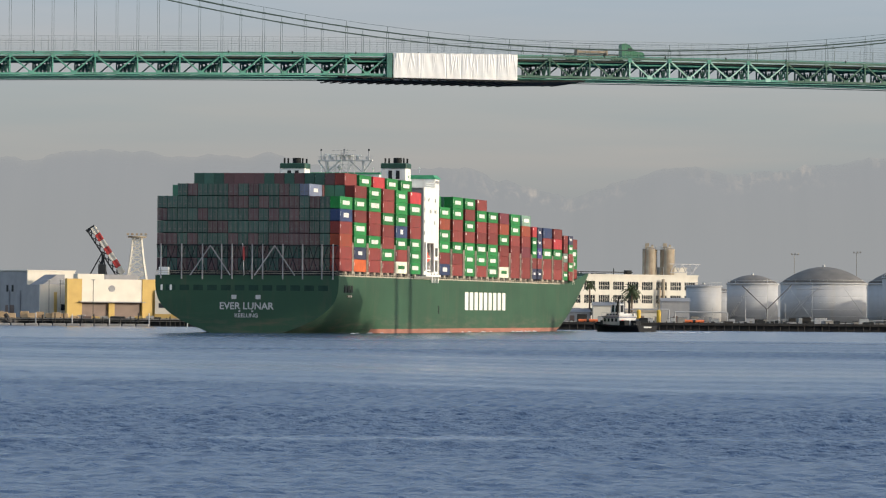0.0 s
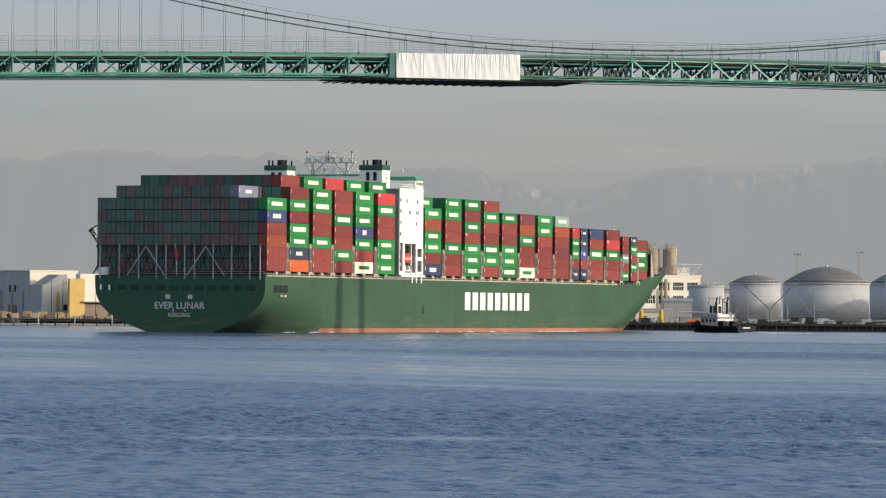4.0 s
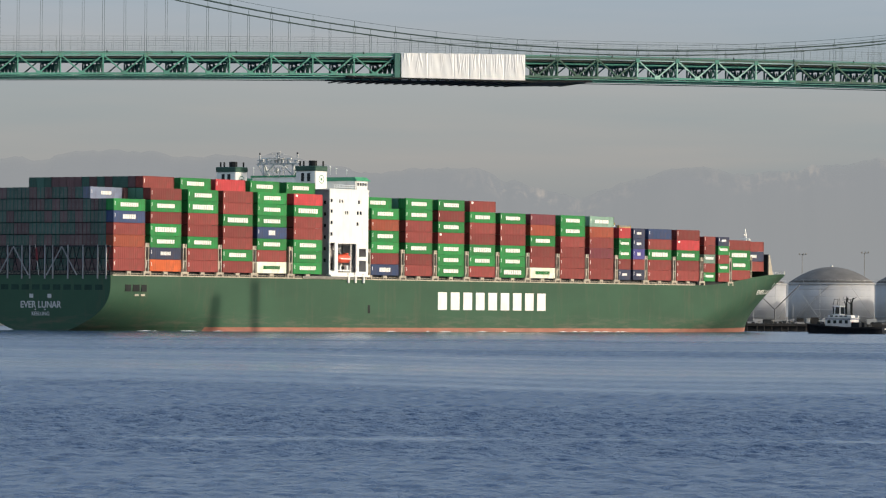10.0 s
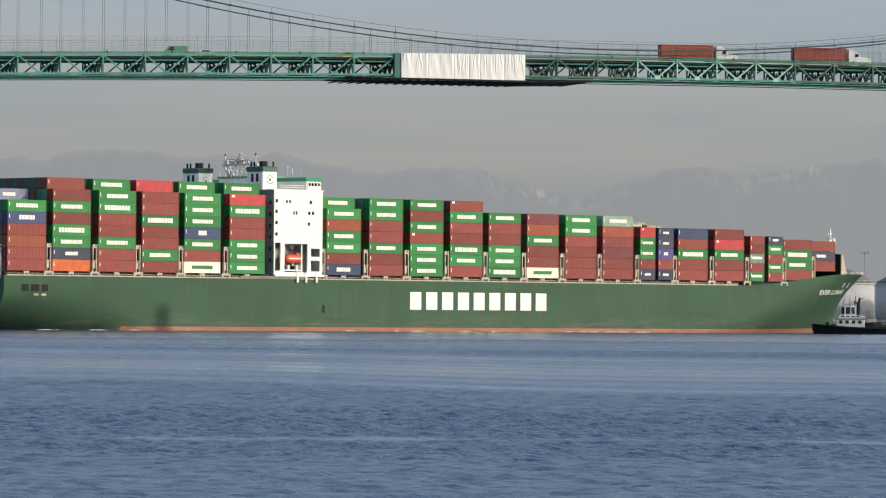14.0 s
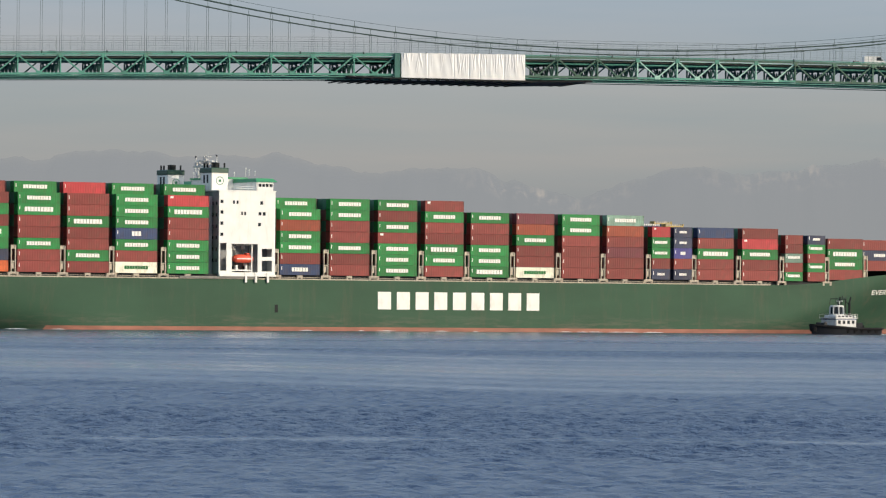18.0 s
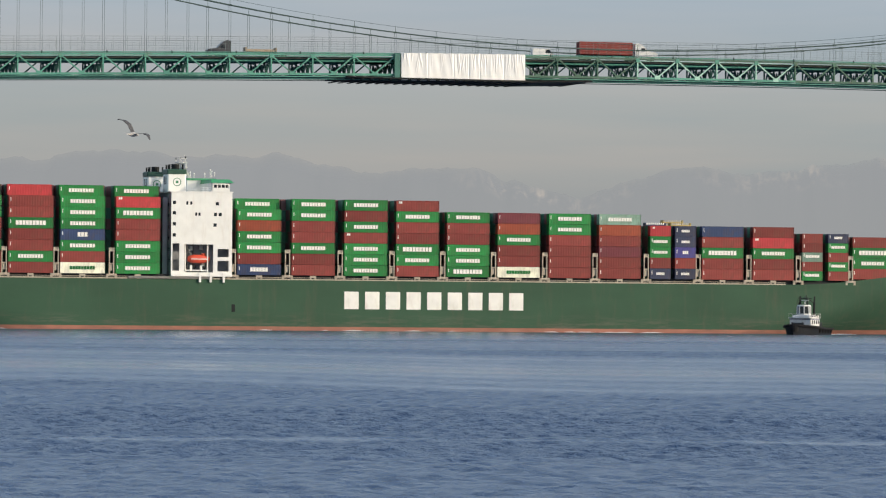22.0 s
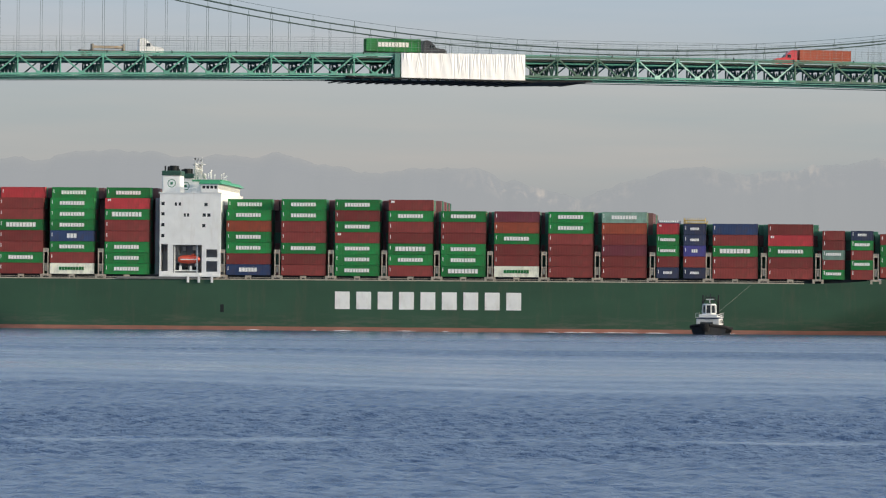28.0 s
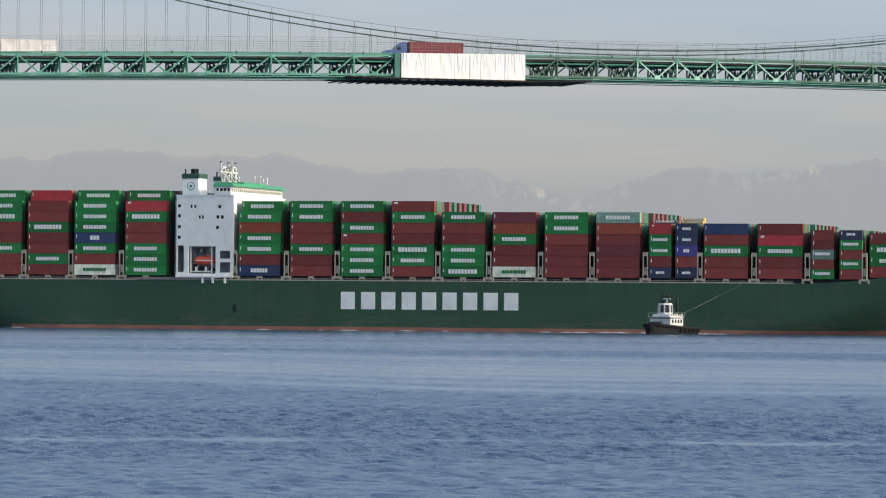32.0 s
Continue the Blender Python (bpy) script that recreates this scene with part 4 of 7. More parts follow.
M["steel"] = material("bridge_green", (0.085, 0.285, 0.21), 0.55, vary=0.2, scale=(0.4, 0.4, 1), dirt=(0.10, 0.12, 0.08), dirt_scale=(0.3, 0.3, 0.6), dirt_amount=0.6)
M["steel_old"] = material("bridge_dull_green", (0.065, 0.145, 0.10), 0.65, vary=0.25, scale=(0.4, 0.4, 1), dirt=(0.10, 0.09, 0.06), dirt_scale=(0.4, 0.4, 0.6), dirt_amount=0.7)
M["steel_new"] = material("bridge_fresh_green", (0.34, 0.58, 0.47), 0.5, vary=0.12)
# bridge green darkened: shade of far truss and underside put into the colour
M["steel_dark"] = material("bridge_green_shaded", (0.05, 0.155, 0.125), 0.7, vary=0.3)
M["cable"] = material("cable_green", (0.045, 0.078, 0.066), 0.6)
M["road_slab"] = material("road_concrete", (0.17, 0.17, 0.165), 0.9, vary=0.2)
M["redpipe"] = material("pipe_dark", (0.085, 0.085, 0.07), 0.7)
M["asphalt"] = material("asphalt", (0.05, 0.05, 0.05), 0.9, vary=0.2)


def crest(u):
    """The deck's slight fall to both sides of the middle of the span."""
    d = abs(u - 70)
    return -0.000075 * d * d if d < 230 else -0.000075 * 230 * 230 - 0.0345 * (d - 230)


def paint(u):
    if 43.3 < u < 80.5:
        return M["steel_new"]
    return M["steel"] if u < -11.5 else M["steel_old"]


for v in (0.0, ACROSS):
    shift = 0.0 if v == 0 else -0.8
    for i in range(-4, 27):
        a = U0 + shift + i * PANEL
        b, mid = a + PANEL, a + PANEL / 2
        za, zb, zm = crest(a), crest(b), crest(mid)
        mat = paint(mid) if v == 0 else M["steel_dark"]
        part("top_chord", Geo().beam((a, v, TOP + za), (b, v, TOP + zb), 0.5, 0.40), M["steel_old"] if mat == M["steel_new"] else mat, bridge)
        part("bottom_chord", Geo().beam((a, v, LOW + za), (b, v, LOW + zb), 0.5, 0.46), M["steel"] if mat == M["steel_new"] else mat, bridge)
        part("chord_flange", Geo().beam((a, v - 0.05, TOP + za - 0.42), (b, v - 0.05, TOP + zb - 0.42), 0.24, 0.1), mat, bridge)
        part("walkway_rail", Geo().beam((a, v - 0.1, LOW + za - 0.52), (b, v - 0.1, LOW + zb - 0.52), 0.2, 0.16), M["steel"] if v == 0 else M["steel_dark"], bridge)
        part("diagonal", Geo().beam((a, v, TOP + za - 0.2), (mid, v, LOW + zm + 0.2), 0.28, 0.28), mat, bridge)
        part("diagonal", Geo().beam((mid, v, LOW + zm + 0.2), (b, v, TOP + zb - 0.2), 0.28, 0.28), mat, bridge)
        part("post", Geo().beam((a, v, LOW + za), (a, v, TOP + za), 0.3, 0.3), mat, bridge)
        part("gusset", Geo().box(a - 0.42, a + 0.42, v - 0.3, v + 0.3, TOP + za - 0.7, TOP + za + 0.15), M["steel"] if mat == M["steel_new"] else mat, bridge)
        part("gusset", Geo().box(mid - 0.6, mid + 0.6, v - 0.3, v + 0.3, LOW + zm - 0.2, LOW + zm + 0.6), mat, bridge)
# cross trusses under the roadway
for i in range(-4, 27):
    a = U0 + i * PANEL
    z = crest(a)
    skew = -0.8 / ACROSS
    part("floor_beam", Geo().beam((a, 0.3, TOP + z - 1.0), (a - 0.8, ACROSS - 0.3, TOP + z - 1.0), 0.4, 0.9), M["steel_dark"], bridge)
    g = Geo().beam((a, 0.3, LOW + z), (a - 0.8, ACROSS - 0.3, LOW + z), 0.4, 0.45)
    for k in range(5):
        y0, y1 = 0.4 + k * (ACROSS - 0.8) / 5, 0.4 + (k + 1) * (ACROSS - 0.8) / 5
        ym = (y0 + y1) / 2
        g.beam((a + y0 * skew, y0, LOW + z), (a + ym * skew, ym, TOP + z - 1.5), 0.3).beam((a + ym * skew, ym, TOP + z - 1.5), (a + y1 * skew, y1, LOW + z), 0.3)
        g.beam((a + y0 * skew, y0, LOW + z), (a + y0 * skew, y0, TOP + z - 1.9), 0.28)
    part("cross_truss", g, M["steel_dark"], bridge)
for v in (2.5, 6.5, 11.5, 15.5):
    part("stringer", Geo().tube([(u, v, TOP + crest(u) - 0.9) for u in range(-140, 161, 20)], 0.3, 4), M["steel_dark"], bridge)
N_DECK = 60
ROAD_W = (0.9, ACROSS - 0.9)
dk = Geo()
us = [-760 + 1520 * i / N_DECK for i in range(N_DECK + 1)]
for a, b in zip(us, us[1:]):
    za, zb = TOP + crest(a) - 0.30, TOP + crest(b) - 0.30
    dk.add([(a, ROAD_W[0], za - 0.35), (b, ROAD_W[0], zb - 0.35), (b, ROAD_W[1], zb - 0.35), (a, ROAD_W[1], za - 0.35), (a, ROAD_W[0], za), (b, ROAD_W[0], zb), (b, ROAD_W[1], zb), (a, ROAD_W[1], za)],
           [(0, 3, 2, 1), (4, 5, 6, 7), (0, 1, 5, 4), (2, 3, 7, 6)])
part("roadway", dk, M["road_slab"], bridge, "grey concrete road deck")
part("deck_fascia", Geo().tube([(u, 0.55, TOP + crest(u) - 1.35) for u in range(-140, 161, 20)], 0.17, 4), M["steel"], bridge)
part("service_pipe", Geo().tube([(u, 0.5, TOP + crest(u) - 0.75) for u in range(-140, 161, 20)], 0.12, 6), M["redpipe"], bridge, "thin dark service pipe")
part("kerb_beam", Geo().tube([(u, 0.2, TOP + crest(u) + 0.42) for u in range(-140, 161, 20)], 0.1, 4), M["steel"], bridge)
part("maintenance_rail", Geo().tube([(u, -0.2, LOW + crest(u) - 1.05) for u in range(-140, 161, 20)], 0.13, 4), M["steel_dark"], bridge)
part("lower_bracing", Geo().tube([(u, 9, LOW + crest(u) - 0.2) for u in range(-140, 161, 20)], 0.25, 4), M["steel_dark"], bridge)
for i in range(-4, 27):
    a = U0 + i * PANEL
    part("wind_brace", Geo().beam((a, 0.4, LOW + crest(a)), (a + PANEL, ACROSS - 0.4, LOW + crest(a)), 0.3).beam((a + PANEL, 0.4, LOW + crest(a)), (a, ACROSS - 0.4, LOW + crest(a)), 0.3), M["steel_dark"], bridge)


def cable_z(u):
    return 62.81 + 0.000968 * (u - 41.2) ** 2


for v in (0.0, ACROSS):
    shift = 0.0 if v == 0 else -0.8
    pts = [(-200 + 8 * i, v, cable_z(-200 + 8 * i - (0 if v == 0 else 3))) for i in range(58)]
    part("main_cable", Geo().tube(pts, 0.14, 8), M["cable"], bridge, "dark green main cable")
    part("hand_rope", Geo().tube([(x, y, z + 1.25) for x, y, z in pts], 0.035, 4), M["cable"], bridge)
    for i in range(-4, 27):
        a = U0 + shift + i * PANEL
        zc = cable_z(a - (0 if v == 0 else 3))
        if zc - (TOP + crest(a)) > 0.8:
            for d in (-0.22, 0.22):
                part("hanger", Geo().beam((a + d, v, TOP + crest(a) + 0.1), (a + d, v, zc), 0.055), M["cable"], bridge)
        part("cable_band", Geo().beam((a - 0.35, v, zc), (a + 0.35, v, zc), 0.38, 0.38, 8).beam((a, v, zc), (a, v, zc + 1.3), 0.07), M["cable"], bridge)
# tall mesh fence along both kerbs
M["wire"] = material("fence_wire", (0.22, 0.26, 0.25), 0.5, metal=0.3)
for v in (0.75, ACROSS - 0.75):
    for z in (0.9, 1.5, 2.1, 2.6, 3.1, 3.6, 4.1):
        part("fence_wire", Geo().tube([(a, v, TOP + crest(a) + z - 0.3) for a in range(-140, 161, 20)], 0.016 if z < 4 else 0.03, 4), M["wire"], bridge)
    for k in range(192):
        a = -138 + k * PANEL / 6
        part("fence_post", Geo().beam((a, v, TOP + crest(a) - 0.3), (a, v, TOP + crest(a) + 3.8), 0.045 if k % 2 else 0.022), M["wire"], bridge)
    part("kerb_rail", Geo().tube([(u, v, TOP + crest(u) + 0.1) for u in range(-140, 161, 20)], 0.2, 4), M["steel_old"], bridge)
for k in range(20):
    a = -130 + k * 14
    part("kerb_lamp", Geo().lathe([(0.18, 0), (0.22, 0.25), (0.1, 0.55)], a, 0.3, 8), M["dark"], bridge, at=Matrix.Translation((0, 0, TOP + crest(a) + 0.2)))
# approaches carry the road on past the trusses on piers
for u in (-700, -620, -540, -460, -380, 400, 480, 560, 640, 720):
    part("approach_pier", Geo().box(u - 1.5, u + 1.5, 2, 5, -2, TOP + crest(u) - 0.6).box(u - 1.5, u + 1.5, ACROSS - 5, ACROSS - 2, -2, TOP + crest(u) - 0.6), M["steel_old"], bridge)
part("approach_girder", Geo().beam((-760, 4, TOP + crest(-760) - 1.6), (-140, 4, TOP + crest(-140) - 1.6), 0.6, 2).beam((160, 4, TOP + crest(160) - 1.6), (760, 4, TOP + crest(760) - 1.6), 0.6, 2)
     .beam((-760, 14, TOP + crest(-760) - 1.6), (-140, 14, TOP + crest(-140) - 1.6), 0.6, 2).beam((160, 14, TOP + crest(160) - 1.6), (760, 14, TOP + crest(760) - 1.6), 0.6, 2), M["steel_old"], bridge)

# east tower of the span, beyond the view
TOWER_U = 279.5
for v in (0.0, ACROSS):
    part("tower_leg", Geo().box(TOWER_U - 1.6, TOWER_U + 1.6, v - 1.3, v + 1.3, -3, 98.5), M["steel"], bridge)
for z in (24, 52):
    part("tower_strut", Geo().box(TOWER_U - 1.2, TOWER_U + 1.2, 0.8, ACROSS - 0.8, z, z + 3), M["steel"], bridge)

# white sheeting round the painting works
rngt = random.Random(3)
M["sheet"] = material("white_sheeting", (0.82, 0.81, 0.78), 0.6, vary=0.05, dirt=(0.6, 0.56, 0.5), dirt_scale=(0.3, 0.3, 0.3), dirt_amount=0.3)
SHEET_U = (-9.8, 17.95)
# panels laced side by side, slack folds hanging from the upper edge in some of them
SEAMS = [SHEET_U[0] + (SHEET_U[1] - SHEET_U[0]) * k for k in (0.0, 0.215, 0.42, 0.545, 0.635, 0.83, 1.0)]
folds = []
for k, slack in enumerate((1.0, 0.25, 0.9, 0.5, 1.0, 1.0)):
    for _ in range(int(4 + 12 * slack)):
        folds.append((rngt.uniform(SEAMS[k] + 0.3, SEAMS[k + 1] - 0.3), rngt.uniform(-0.5, 0.5), rngt.uniform(0.06, 0.16), rngt.uniform(0.03, 0.09) * (0.4 + 0.6 * slack), rngt.uniform(0.1, 0.75)))


def sheet_at(i, j):
    u = SHEET_U[0] + (SHEET_U[1] - SHEET_U[0]) * i / 340
    h = j / 24
    y = -0.75 - 0.03 * math.sin(u * 1.3) - 0.02 * math.sin(u * 3.1 + h * 4)
    for c, lean, wide, deep, foot in folds:
        d = (u - c - lean * (1 - h) * 2.4) / wide
        if abs(d) < 3:
            y -= deep * math.exp(-d * d) * min(max((h - foot) / 0.25, 0), 1)
    for c in SEAMS:
        y += 0.09 * math.exp(-((u - c) / 0.09) ** 2)
    sag = 0.07 * abs(math.sin((u - SHEET_U[0]) * 1.45)) if j == 24 else 0
    return (u, y, TOP + crest(u) - 5.35 + 5.9 * h - sag)


tarp = thing("scaffold_sheeting", "wrinkled white plastic sheeting wrapped round the truss", "tarpaulin", at=bridge_pose)
part("front_sheet", Geo().grid(sheet_at, 341, 25), M["sheet"], tarp, smooth=True)
for u in SHEET_U:
    part("side_sheet", Geo().box(u - 0.02, u + 0.02, -0.7, 3, 55.6, 61.1), M["sheet"], tarp)
part("edge_pole", Geo().beam((SHEET_U[0] - 0.9, -0.5, 55.5), (SHEET_U[0] - 0.9, -0.5, 61.0), 1.2, 0.5), M["steel_dark"], tarp)
scaf = thing("hanging_platform", "dark suspended work platform below the truss", "platform", at=bridge_pose @ Matrix.Translation((0, 0, -0.6)))
g = Geo()
g.add([(-22, -1.5, 55.85), (-10, -1.5, 55.65), (20, -1.5, 55.55), (33, -1.5, 55.9), (33, 19, 55.9), (20, 19, 55.55), (-10, 19, 55.65), (-22, 19, 55.85),
       (-22, -1.5, 56.05), (-10, -1.5, 55.95), (20, -1.5, 55.9), (33, -1.5, 56.3), (33, 19, 56.3), (20, 19, 55.9), (-10, 19, 55.95), (-22, 19, 56.05)],
      [(0, 1, 9, 8), (1, 2, 10, 9), (2, 3, 11, 10), (3, 4, 12, 11), (4, 5, 13, 12), (5, 6, 14, 13), (6, 7, 15, 14), (7, 0, 8, 15), (0, 7, 6, 1), (1, 6, 5, 2), (2, 5, 4, 3), (8, 9, 14, 15), (9, 10, 13, 14), (10, 11, 12, 13)])
part("decking", g, M["soot_shade"], scaf, at=Matrix.Translation((0, 0, 0.35)))
for k in range(26):
    u = -21 + k * 2.1
    part("joist", Geo().box(u, u + 0.5, -1.7, 19.2, 55.75 if u < 20 else 56.1, 55.95 if u < 20 else 56.4), M["soot_shade"], scaf)

# ---- far hills ----


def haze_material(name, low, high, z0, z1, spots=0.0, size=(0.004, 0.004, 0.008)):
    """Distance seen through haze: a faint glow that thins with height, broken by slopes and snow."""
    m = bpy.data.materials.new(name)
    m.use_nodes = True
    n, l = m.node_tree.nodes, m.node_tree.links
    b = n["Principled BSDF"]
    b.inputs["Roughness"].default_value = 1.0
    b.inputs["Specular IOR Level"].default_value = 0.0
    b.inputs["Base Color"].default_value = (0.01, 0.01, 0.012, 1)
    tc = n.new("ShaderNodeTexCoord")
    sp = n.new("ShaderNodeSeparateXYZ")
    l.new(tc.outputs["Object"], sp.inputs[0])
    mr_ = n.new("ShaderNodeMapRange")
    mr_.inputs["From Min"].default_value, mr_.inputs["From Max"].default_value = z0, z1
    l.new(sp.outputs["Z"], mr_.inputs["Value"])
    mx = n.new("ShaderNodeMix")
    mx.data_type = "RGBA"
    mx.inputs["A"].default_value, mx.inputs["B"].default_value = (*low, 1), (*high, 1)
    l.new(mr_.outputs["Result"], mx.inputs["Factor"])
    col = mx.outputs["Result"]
    if spots:
        mp = n.new("ShaderNodeMapping")
        mp.inputs["Scale"].default_value = size
        ns = n.new("ShaderNodeTexNoise")
        ns.inputs["Scale"].default_value, ns.inputs["Detail"].default_value, ns.inputs["Roughness"].default_value = 1.0, 5, 0.6
        l.new(tc.outputs["Object"], mp.inputs["Vector"])
        l.new(mp.outputs["Vector"], ns.inputs["Vector"])
        r = n.new("ShaderNodeMapRange")
        r.inputs["From Min"].default_value, r.inputs["From Max"].default_value = 0.48, 0.80
        r.inputs["To Max"].default_value = spots
        l.new(ns.outputs["Fac"], r.inputs["Value"])
        # snow lies high up, in broad fields along the range
        broad = n.new("ShaderNodeTexNoise")
        broad.inputs["Scale"].default_value, broad.inputs["Detail"].default_value = 0.0085, 2
        l.new(tc.outputs["Object"], broad.inputs["Vector"])
        fields = n.new("ShaderNodeMapRange")
        fields.inputs["From Min"].default_value, fields.inputs["From Max"].default_value = 0.44, 0.58
        l.new(broad.outputs["Fac"], fields.inputs["Value"])
        rk = n.new("ShaderNodeAttribute")
        rk.attribute_name = "rank"
        high_up = n.new("ShaderNodeMapRange")
        high_up.inputs["From Min"].default_value, high_up.inputs["From Max"].default_value = 0.84, 0.95
        l.new(rk.outputs["Fac"], high_up.inputs["Value"])
        m3 = n.new("ShaderNodeMath")
        m3.operation = "MULTIPLY"
        l.new(fields.outputs["Result"], m3.inputs[0])
        l.new(high_up.outputs["Result"], m3.inputs[1])
        mu = n.new("ShaderNodeMath")
        mu.operation = "MULTIPLY"
        l.new(r.outputs["Result"], mu.inputs[0])
        east = n.new("ShaderNodeMapRange")      # the nearer hills in the west are bare
        east.inputs["From Min"].default_value, east.inputs["From Max"].default_value = -40, 30
        l.new(sp.outputs["X"], east.inputs["Value"])
        m4 = n.new("ShaderNodeMath")
        m4.operation = "MULTIPLY"
        l.new(m3.outputs[0], m4.inputs[0])
        l.new(east.outputs["Result"], m4.inputs[1])
        l.new(m4.outputs[0], mu.inputs[1])
        m2 = n.new("ShaderNodeMix")
        m2.data_type = "RGBA"
        m2.inputs["B"].default_value = (0.55, 0.49, 0.43, 1)
        l.new(mu.outputs[0], m2.inputs["Factor"])
        l.new(col, m2.inputs["A"])
        col = m2.outputs["Result"]
    # painted haze: emission tints the slopes, alpha thins the ridge
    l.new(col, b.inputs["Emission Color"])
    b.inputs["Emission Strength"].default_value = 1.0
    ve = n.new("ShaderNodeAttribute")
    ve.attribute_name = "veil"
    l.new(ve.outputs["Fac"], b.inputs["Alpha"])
    return m


FAR = 4700.0
PX = FAR / FOCAL


def hills(name, tops, y, mat, label, rough, seed):
    """A range of hills whose ridge runs through the given (x, z) tops; the haze takes the last of the ridge."""
    nz = Vector((seed * 13.7, 0, 0))
    nu, ranks = 451, (0, 0.3, 0.55, 0.72, 0.84, 0.91, 0.955, 0.98, 1.0)
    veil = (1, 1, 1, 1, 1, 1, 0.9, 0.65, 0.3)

    def ridge(x):
        for (xa, za), (xb, zb) in zip(tops, tops[1:]):
            if xa <= x <= xb:
                k = (x - xa) / (xb - xa)
                k = k * k * (3 - 2 * k)
                return za + (zb - za) * k
        return tops[-1][1] if x > tops[-1][0] else tops[0][1]

    def at(i, j):
        x = -900 + 4 * i
        top = ridge(x) + rough * noise.fractal(Vector((x * 0.03, seed, 0)) + nz, 0.8, 2.1, 5)
        if j < len(ranks):
            return (x, y - 160 * (1 - ranks[j]) + 12 * noise.noise(Vector((x * 0.02, j * 0.6, seed))), top * ranks[j])
        k = (j - len(ranks) + 1) / 3
        return (x, y + 20 + 150 * k, top * 0.95 * (1 - k))
    nv = len(ranks) + 3
    ob = lone(name, Geo().grid(at, nu, nv), mat, label, "hills", kind="structure", smooth=True)
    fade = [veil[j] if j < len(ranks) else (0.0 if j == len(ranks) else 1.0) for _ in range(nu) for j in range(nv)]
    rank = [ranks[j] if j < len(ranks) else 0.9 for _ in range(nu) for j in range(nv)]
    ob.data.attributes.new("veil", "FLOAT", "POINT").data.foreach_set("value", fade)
    ob.data.attributes.new("rank", "FLOAT", "POINT").data.foreach_set("value", rank)
    return ob


def ridge_z(v, u):
    """Height at the hills' distance that shows at height v over column u of the picture."""
    return EYE_Z + (550.46 + (u - 784) * 0.00813 - v) * PX


def tops_of(pairs):
    return [((u - 784) * PX, ridge_z(v, u)) for u, v in pairs]


RIDGE = ((-700, 300), (0, 283), (60, 281), (110, 274), (150, 268), (200, 265), (250, 267), (330, 279), (380, 275), (420, 274), (450, 279), (490, 270), (530, 280), (600, 297), (640, 305), (690, 306), (740, 299), (800, 296),
         (840, 299), (870, 306), (900, 318), (950, 333), (1000, 344), (1035, 350), (1075, 338), (1100, 323), (1130, 313), (1180, 306), (1222, 293), (1250, 298), (1290, 306), (1340, 307), (1400, 302), (1450, 293), (1500, 290), (1568, 279), (2200, 300))
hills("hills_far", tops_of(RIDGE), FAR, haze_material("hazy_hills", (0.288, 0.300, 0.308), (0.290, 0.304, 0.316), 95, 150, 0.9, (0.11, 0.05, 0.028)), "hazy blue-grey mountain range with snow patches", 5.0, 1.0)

# ---- shore land behind the harbour ----
M["earth"] = material("harbour_ground", (0.20, 0.18, 0.15), 0.95, vary=0.3, scale=(0.1, 0.1, 0.1))
lone("ground", Geo().box(-2400, 2400, 1486, 4890, -3, 2.5), M["earth"], "flat harbour land behind the quay", "ground", kind="structure")

# ---- quays, tanks and buildings on the far shore ----
M["pile"] = material("tarred_timber", (0.026, 0.024, 0.022), 0.85, vary=0.4, scale=(1, 1, 0.5))
M["rock"] = material("dark_rubble", (0.06, 0.055, 0.05), 0.95, vary=0.35, scale=(1, 1, 1), per_object=0.3)
M["concrete"] = material("quay_concrete", (0.30, 0.28, 0.25), 0.9, vary=0.2)
M["tank"] = material("tank_white", (0.385, 0.39, 0.405), 0.85, vary=0.06, dirt=(0.40, 0.36, 0.30), dirt_scale=(0.25, 0.25, 0.04), dirt_amount=0.45)
M["dome"] = material("tank_roof_grey", (0.13, 0.125, 0.12), 0.95, vary=0.15, dirt=(0.18, 0.17, 0.16), dirt_scale=(0.2, 0.2, 0.2), dirt_amount=0.6)
M["cream"] = material("cream_wall", (0.64, 0.60, 0.52), 0.8, vary=0.06, dirt=(0.5, 0.42, 0.3), dirt_scale=(0.3, 0.3, 0.06), dirt_amount=0.3)
M["ochre"] = material("ochre_wall", (0.50, 0.34, 0.11), 0.8, vary=0.08)
M["grey_wall"] = material("grey_cladding", (0.31, 0.31, 0.315), 0.7, vary=0.1, dirt=(0.25, 0.25, 0.25), dirt_scale=(0.3, 0.3, 0.04))
M["grey_roof"] = material("grey_roof", (0.25, 0.25, 0.26), 0.8, vary=0.1)
M["shutter"] = material("brown_shutter", (0.16, 0.11, 0.09), 0.6, vary=0.15)
M["silo"] = material("rusty_silo", (0.36, 0.30, 0.22), 0.75, vary=0.2, dirt=(0.26, 0.12, 0.04), dirt_scale=(0.9, 0.9, 0.05), dirt_amount=1.0)
M["galv"] = material("galvanised_steel", (0.45, 0.45, 0.44), 0.5, metal=0.4, vary=0.15)
M["yellow"] = material("yellow_paint", (0.65, 0.42, 0.05), 0.6, vary=0.1)
M["redpaint"] = material("red_paint", (0.50, 0.06, 0.05), 0.6, vary=0.15)
M["redlight"] = material("orange_paint", (0.75, 0.18, 0.06), 0.6, vary=0.1)
M["tan"] = material("tan_timber", (0.44, 0.31, 0.18), 0.85, vary=0.25)
M["bark"] = material("palm_bark", (0.14, 0.10, 0.07), 0.9, vary=0.3)
M["frond"] = material("palm_frond", (0.05, 0.07, 0.025), 0.7, vary=0.3)


